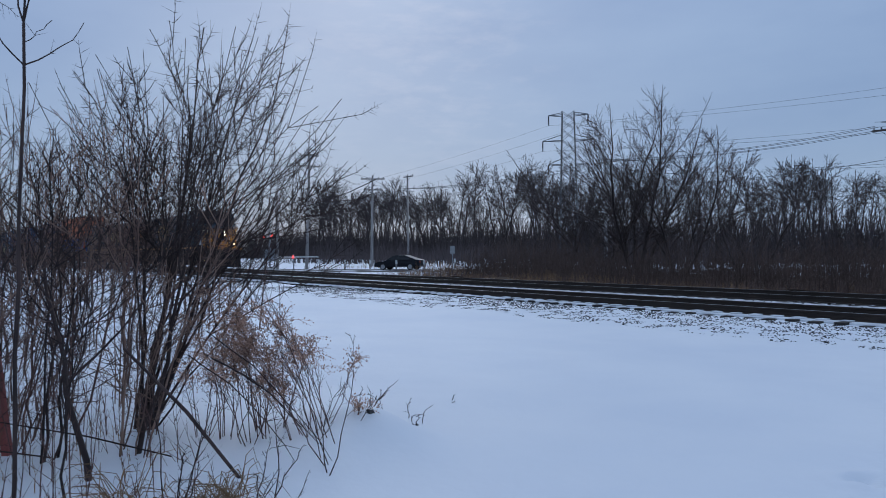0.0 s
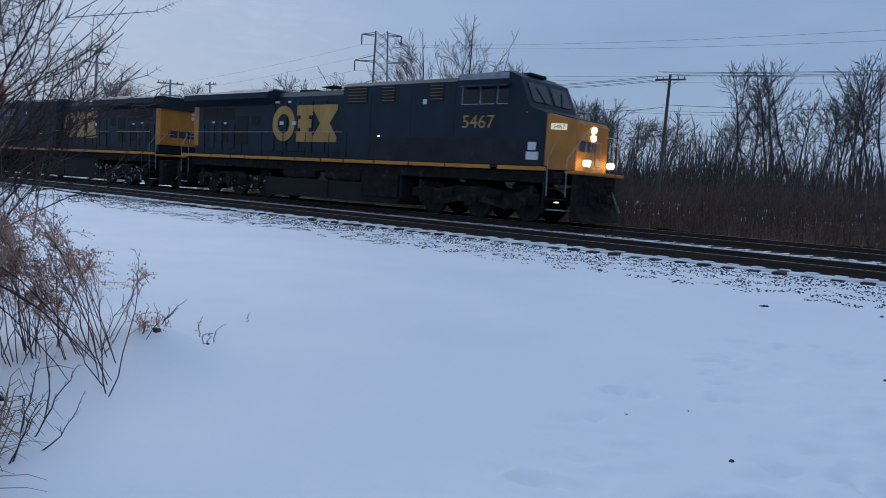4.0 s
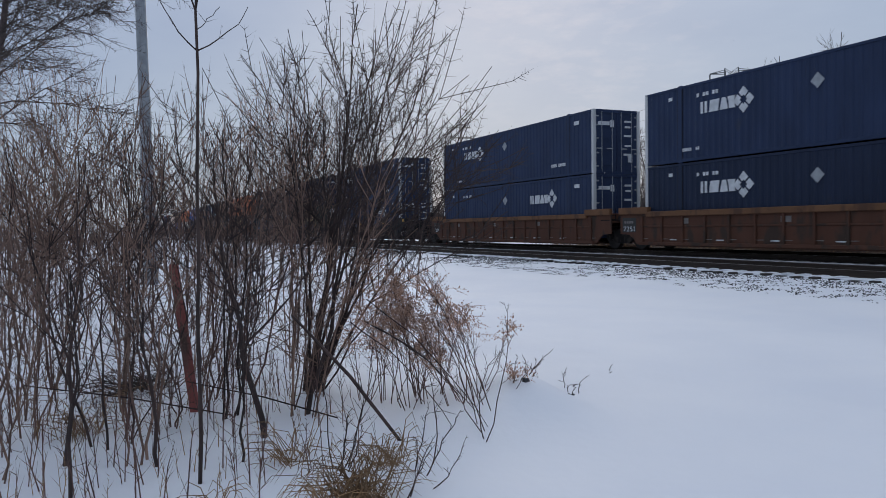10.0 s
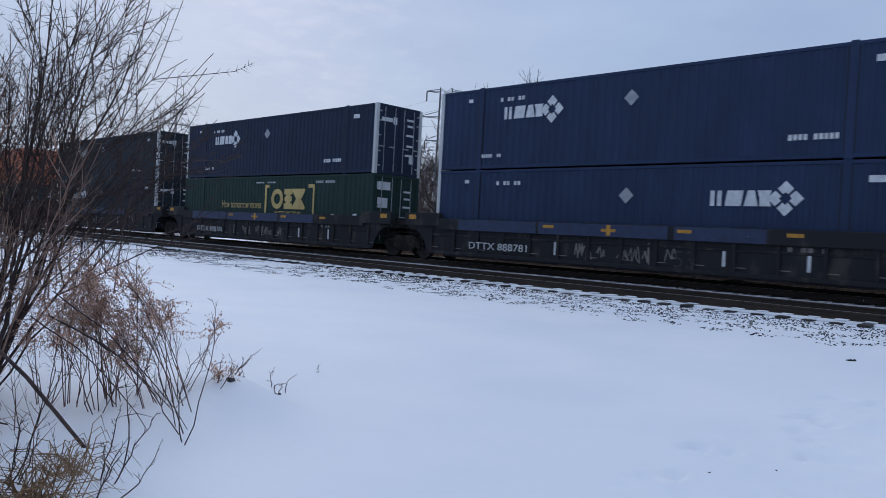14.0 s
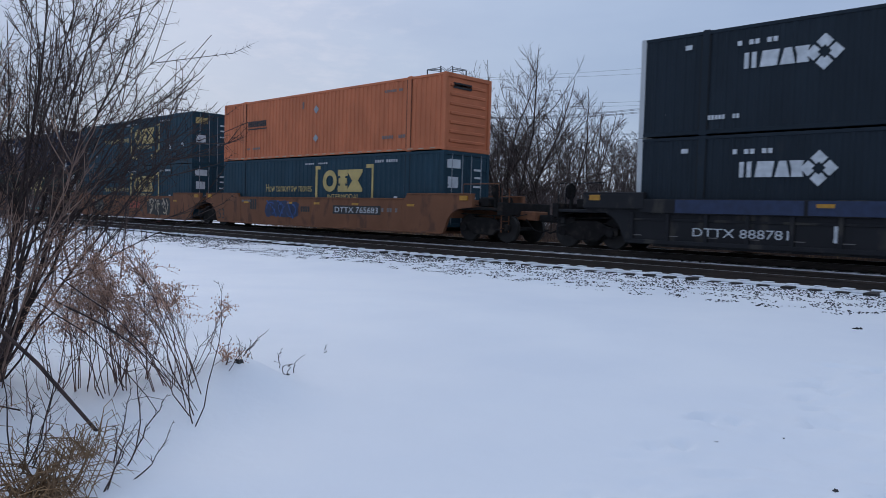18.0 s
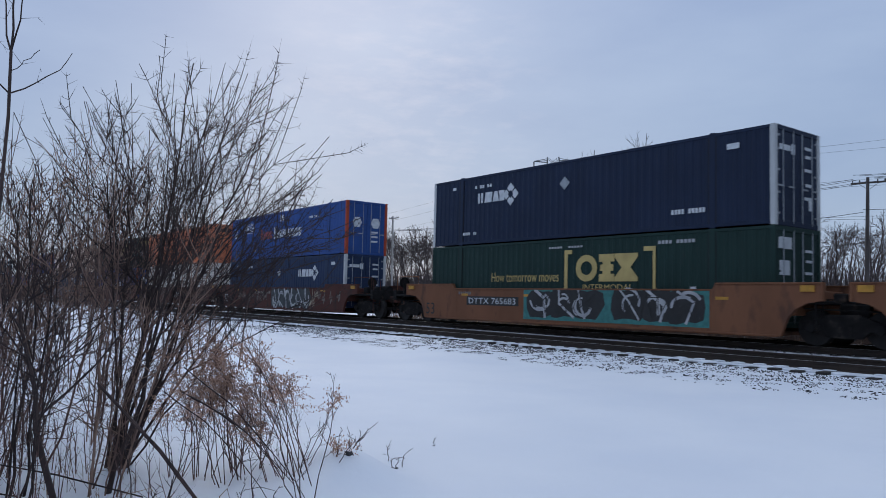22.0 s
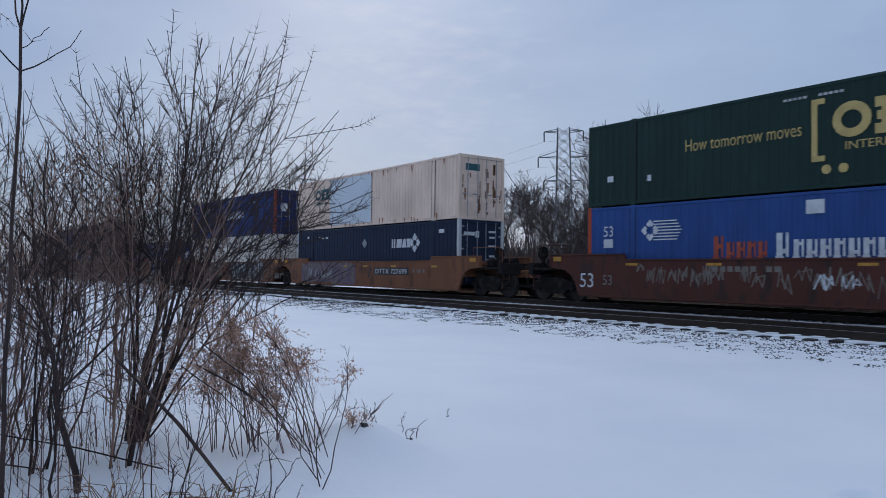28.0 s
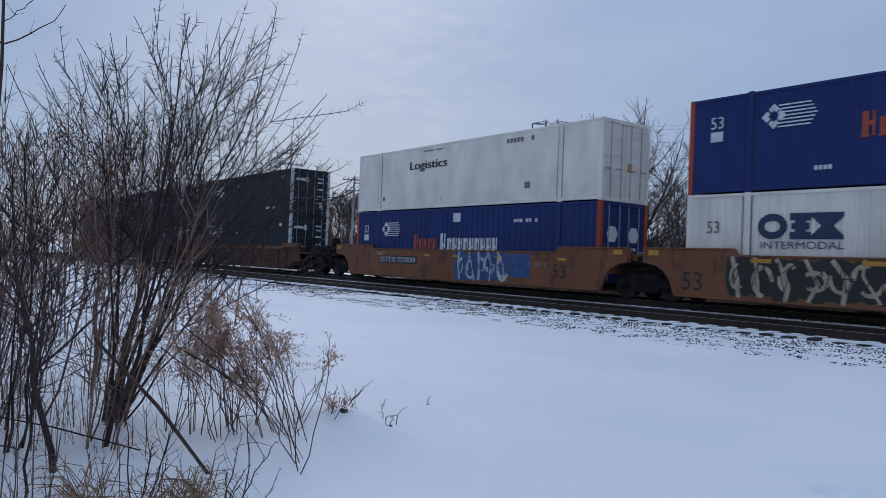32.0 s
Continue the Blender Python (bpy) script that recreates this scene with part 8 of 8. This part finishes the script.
# rooted along the bank and leaning back towards the thicket
for i, (x, y, n, h, lx, ly, sp, hd) in enumerate(((-5.95, 2.15, 7, 1.20, 0.10, -0.02, 0.17, 1.0), (-5.75, 2.35, 7, 1.15, -0.05, -0.10, 0.17, 1.0), (-6.10, 2.00, 6, 1.20, 0.15, 0.05, 0.18, 0.9), (-5.85, 2.55, 5, 1.1, -0.1, -0.1, 0.2, 0.8),
                                                  (-5.44, 2.55, 5, 1.15, -0.28, -0.36, 0.12, 0.5), (-5.38, 2.64, 5, 1.15, -0.30, -0.30, 0.14, 0.5), (-5.18, 2.68, 4, 1.20, -0.30, -0.38, 0.14, 0.4), (-4.90, 2.46, 3, 1.15, -0.40, -0.30, 0.10, 0.3), (-5.50, 2.75, 2, 0.55, 0.0, 0.05, 0.25, 0.3), (-5.35, 2.95, 2, 0.30, 0.1, 0.12, 0.22, 0.2), (-5.65, 2.2, 5, 1.1, -0.1, -0.15, 0.2, 1.0), (-6.0, 2.4, 6, 1.15, -0.05, -0.2, 0.2, 1.0))):
    weed(x, y, n, h, (lx, ly), sp, 300 + i, hd)
for i, (x, y, n, h, lx, ly) in enumerate(((-4.65, 2.35, 2, 1.0, 0.06, 0.12), (-5.35, 3.05, 4, 0.27, 0.1, 0.45), (-5.6, 3.25, 4, 0.22, 0.1, 0.45), (-5.96, 3.86, 1, 0.30, 0, 0.02), (-5.6, 3.8, 3, 0.16, 0.1, 0.6), (-5.9, 3.5, 3, 0.2, 0, 0.3), (-4.3, 1.75, 3, 0.42, 0.1, 0.45), (-3.95, 1.55, 3, 0.38, 0.1, 0.6), (-4.6, 1.3, 6, 0.7, 0.0, 0.2), (-6.3, 4.7, 2, 0.12, 0.1, 0.3), (-4.47, 1.94, 1, 0.75, -0.02, 0.0))):
    weed(x, y, n, h, (lx, ly), 0.25, 340 + i, 0.0, BARK, 0.004)
# long bent stalks arching down to the snow
q2 = random.Random(61)
for i, (a, b) in enumerate((((-5.25, 1.75, 1.05), (-4.85, 2.56, 0.02)), ((-5.35, 1.8, 0.85), (-5.15, 2.66, 0.02)), ((-5.5, 1.9, 0.8), (-5.56, 2.74, 0.02)), ((-5.6, 1.85, 0.85), (-5.9, 2.77, 0.02)), ((-5.2, 1.6, 0.9), (-5.0, 2.35, 0.02)))):
    st = Shape()
    va, vb = Vector(a), Vector(b)
    pts = [va.lerp(vb, k / 6) + Vector((q2.gauss(0, 0.012), q2.gauss(0, 0.012), 0.10 * math.sin(math.pi * k / 6))) for k in range(7)]
    st.tube(pts, [0.0045, 0.0044, 0.0042, 0.004, 0.0037, 0.003, 0.002], 5)
    for k in range(6):
        p = pts[q2.randrange(2, 6)]
        st.tube([p, p + Vector((q2.gauss(0, 0.09), q2.gauss(0.06, 0.09), q2.uniform(-0.04, 0.12)))], [0.003, 0.0015], 3, False)
    g = thing("dead_weed", "long bent dead stalk arching down to the snow", "weed", None, "dead weeds in the snow")
    part("stalk", st, BARK, g)


def tuft(x, y, n, ln, seed, label, flat=0.5):
    q = random.Random(seed)
    s = Shape()
    for _ in range(n):
        a = q.uniform(0, 6.3)
        p = Vector((q.gauss(0, 0.08), q.gauss(0, 0.08), 0))
        o = Vector((math.cos(a), math.sin(a), 0))
        l_ = ln * q.uniform(0.5, 1.1)
        up = q.uniform(0.1, 1.9) * (1 - flat) + 0.05
        s.tube([p, p + o * l_ * 0.35 + Vector((0, 0, l_ * up * 0.7)), p + o * l_ * 0.75 + Vector((0, 0, l_ * up * 0.75)), p + o * l_ + Vector((0, 0, l_ * up * 0.35))], [0.0035, 0.003, 0.0022, 0.001], 3, False)
    return solid("grass_tuft", s, STRAW, label, "grass", pose(x, y, ground_z(x, y)), "grass tufts", kind="stuff")


for i, (x, y, n, ln) in enumerate(((-4.06, 1.27, 150, 0.40), (-3.92, 1.10, 90, 0.34), (-4.55, 1.60, 50, 0.34), (-5.0, 1.1, 40, 0.36), (-6.6, -0.2, 60, 0.5), (-4.3, 0.55, 45, 0.3))):
    tuft(x, y, n, ln, 400 + i, "matted clump of dry straw-coloured grass poking through snow")

for i, (a, b, r) in enumerate((((-5.5, 1.25, 0.95), (-4.99, 1.90, 0.02), 0.013), ((-6.5, 0.6, 0.35), (-5.6, 1.6, 0.12), 0.006), ((-6.8, -0.6, 0.4), (-6.2, 0.9, 0.1), 0.006))):
    solid("fallen_stick", Shape().tube([a, tuple((u + v) / 2 + 0.02 for u, v in zip(a, b)), b], [r * 0.7, r, r * 0.9], 6), BARK, "bare dark stick leaning in the snow", "stick", group="fallen sticks")

mound = Shape()
q = random.Random(8)
for _ in range(110):
    a = q.uniform(0, 6.3)
    l_ = q.uniform(0.15, 0.4)
    p = Vector((q.gauss(0, 0.16), q.gauss(0, 0.16), abs(q.gauss(0, 0.07))))
    e1 = p + Vector((math.cos(a) * l_, math.sin(a) * l_, q.uniform(-0.04, 0.16)))
    mound.tube([p, (p + e1) / 2 + Vector((0, 0, 0.03)), e1], [0.006, 0.005, 0.003], 3, False)
solid("brush_heap", mound, DEADLEAF, "dark heap of dead twigs and leaves in the thicket", "brush heap", pose(-8.0, 0.25, ground_z(-8.0, 0.25)), kind="stuff")

q = random.Random(9)
for i, (x, y, r) in enumerate(((-0.96, 7.53, 0.045), (-1.32, 4.47, 0.03), (-0.75, 3.85, 0.03), (-2.99, 10.85, 0.05), (-1.67, 11.4, 0.03), (-5.36, 3.13, 0.045), (-5.54, 3.68, 0.025), (-0.3, 3.9, 0.025), (-1.9, 5.3, 0.012), (-2.2, 4.9, 0.012), (0.3, 4.6, 0.02), (-1.1, 3.6, 0.015), (-0.2, 5.4, 0.015))):
    s = Shape()
    for k in range(3):
        stone(s, q.gauss(0, r * 0.45), q.gauss(0, r * 0.3), r * 0.1, r * q.uniform(0.35, 0.65), q)
    solid("soil_clod", s, STONE, "small dark clod lying on the snow", "clod", pose(x, y, ground_z(x, y)), "clods on the snow")

# sparse falling snowflakes
q = random.Random(19)
flakes = Shape()
for _ in range(150):
    stone(flakes, q.uniform(-24, 8), q.uniform(1.5, 19), q.uniform(0, 38), q.uniform(0.0030, 0.0060), q)
snowfall = solid("snowfall", flakes, SNOW, "sparse small snowflakes drifting down", "snowflakes", kind="stuff")

# ---------------------------------------------------------------- wooden ties, laid last
tie_mesh = Shape().cbox(-0.115, 0.115, -1.30, 1.30, -0.16, 0.0, 0.012).mesh("tie", TIE)
r_ = random.Random(6)
for i in range(236):
    ob = part("tie", tie_mesh, TIE, near_track)
    ob.matrix_basis = pose(-102 + i * 0.505 + r_.uniform(-0.02, 0.02), r_.uniform(-0.06, 0.05), 0.066 + r_.uniform(-0.040, 0.006), 0, 0, r_.uniform(-0.6, 0.6))
cap = Shape()
for i in range(236):
    x = -102 + i * 0.505
    if r_.random() < 0.92:
        y1 = NEAR_Y - 0.83
        cap.cbox(x - 0.125 + r_.uniform(0, 0.03), x + 0.125 - r_.uniform(0, 0.03), NEAR_Y - 1.06 + r_.uniform(-0.06, 0.12), y1, 0.062, 0.086 + r_.uniform(0, 0.012), 0.01)
k = -102.0
while k < 17:                                      # snow lying between the ties, up to the rail
    w = 0.505 * r_.randrange(1, 4)
    cap.cbox(k, k + w + 0.01, NEAR_Y - 1.14 + r_.uniform(-0.06, 0.1), NEAR_Y - 0.80, 0.0, 0.060 + r_.uniform(0, 0.006), 0.02)
    k += w
solid("tie_snow", cap, SNOW_THIN, "thin caps of snow on the tie ends", "snow", kind="stuff")
far_ties = Shape()
for i in range(236):
    x = -102 + i * 0.505
    far_ties.cbox(x - 0.115, x + 0.115, -1.3, 1.3, -0.11, 0.05, 0.012)
tagged(part("tie_row", far_ties, TIE, far_track, "dark wooden ties mostly hidden by the rails"), kind="stuff")


def motions():
    """The train rolls past at a steady pace; snowflakes sink slowly."""
    walk(snowfall, [(t, pose(0.06 * t, 0, -0.9 * t)) for t in (0.0, 16.0, 32.0)])
    for ob, s0, z, *turn in MOVERS:
        walk(ob, [(t, pose(s0 + SPEED * t, FAR_Y + (z - RAIL_Z) * 0.0175, z, -1.0 if not turn else 1.0, 0, turn[0] if turn else 0)) for t in (0.0, 8.0, 16.0, 24.0, 32.0)])


motions()
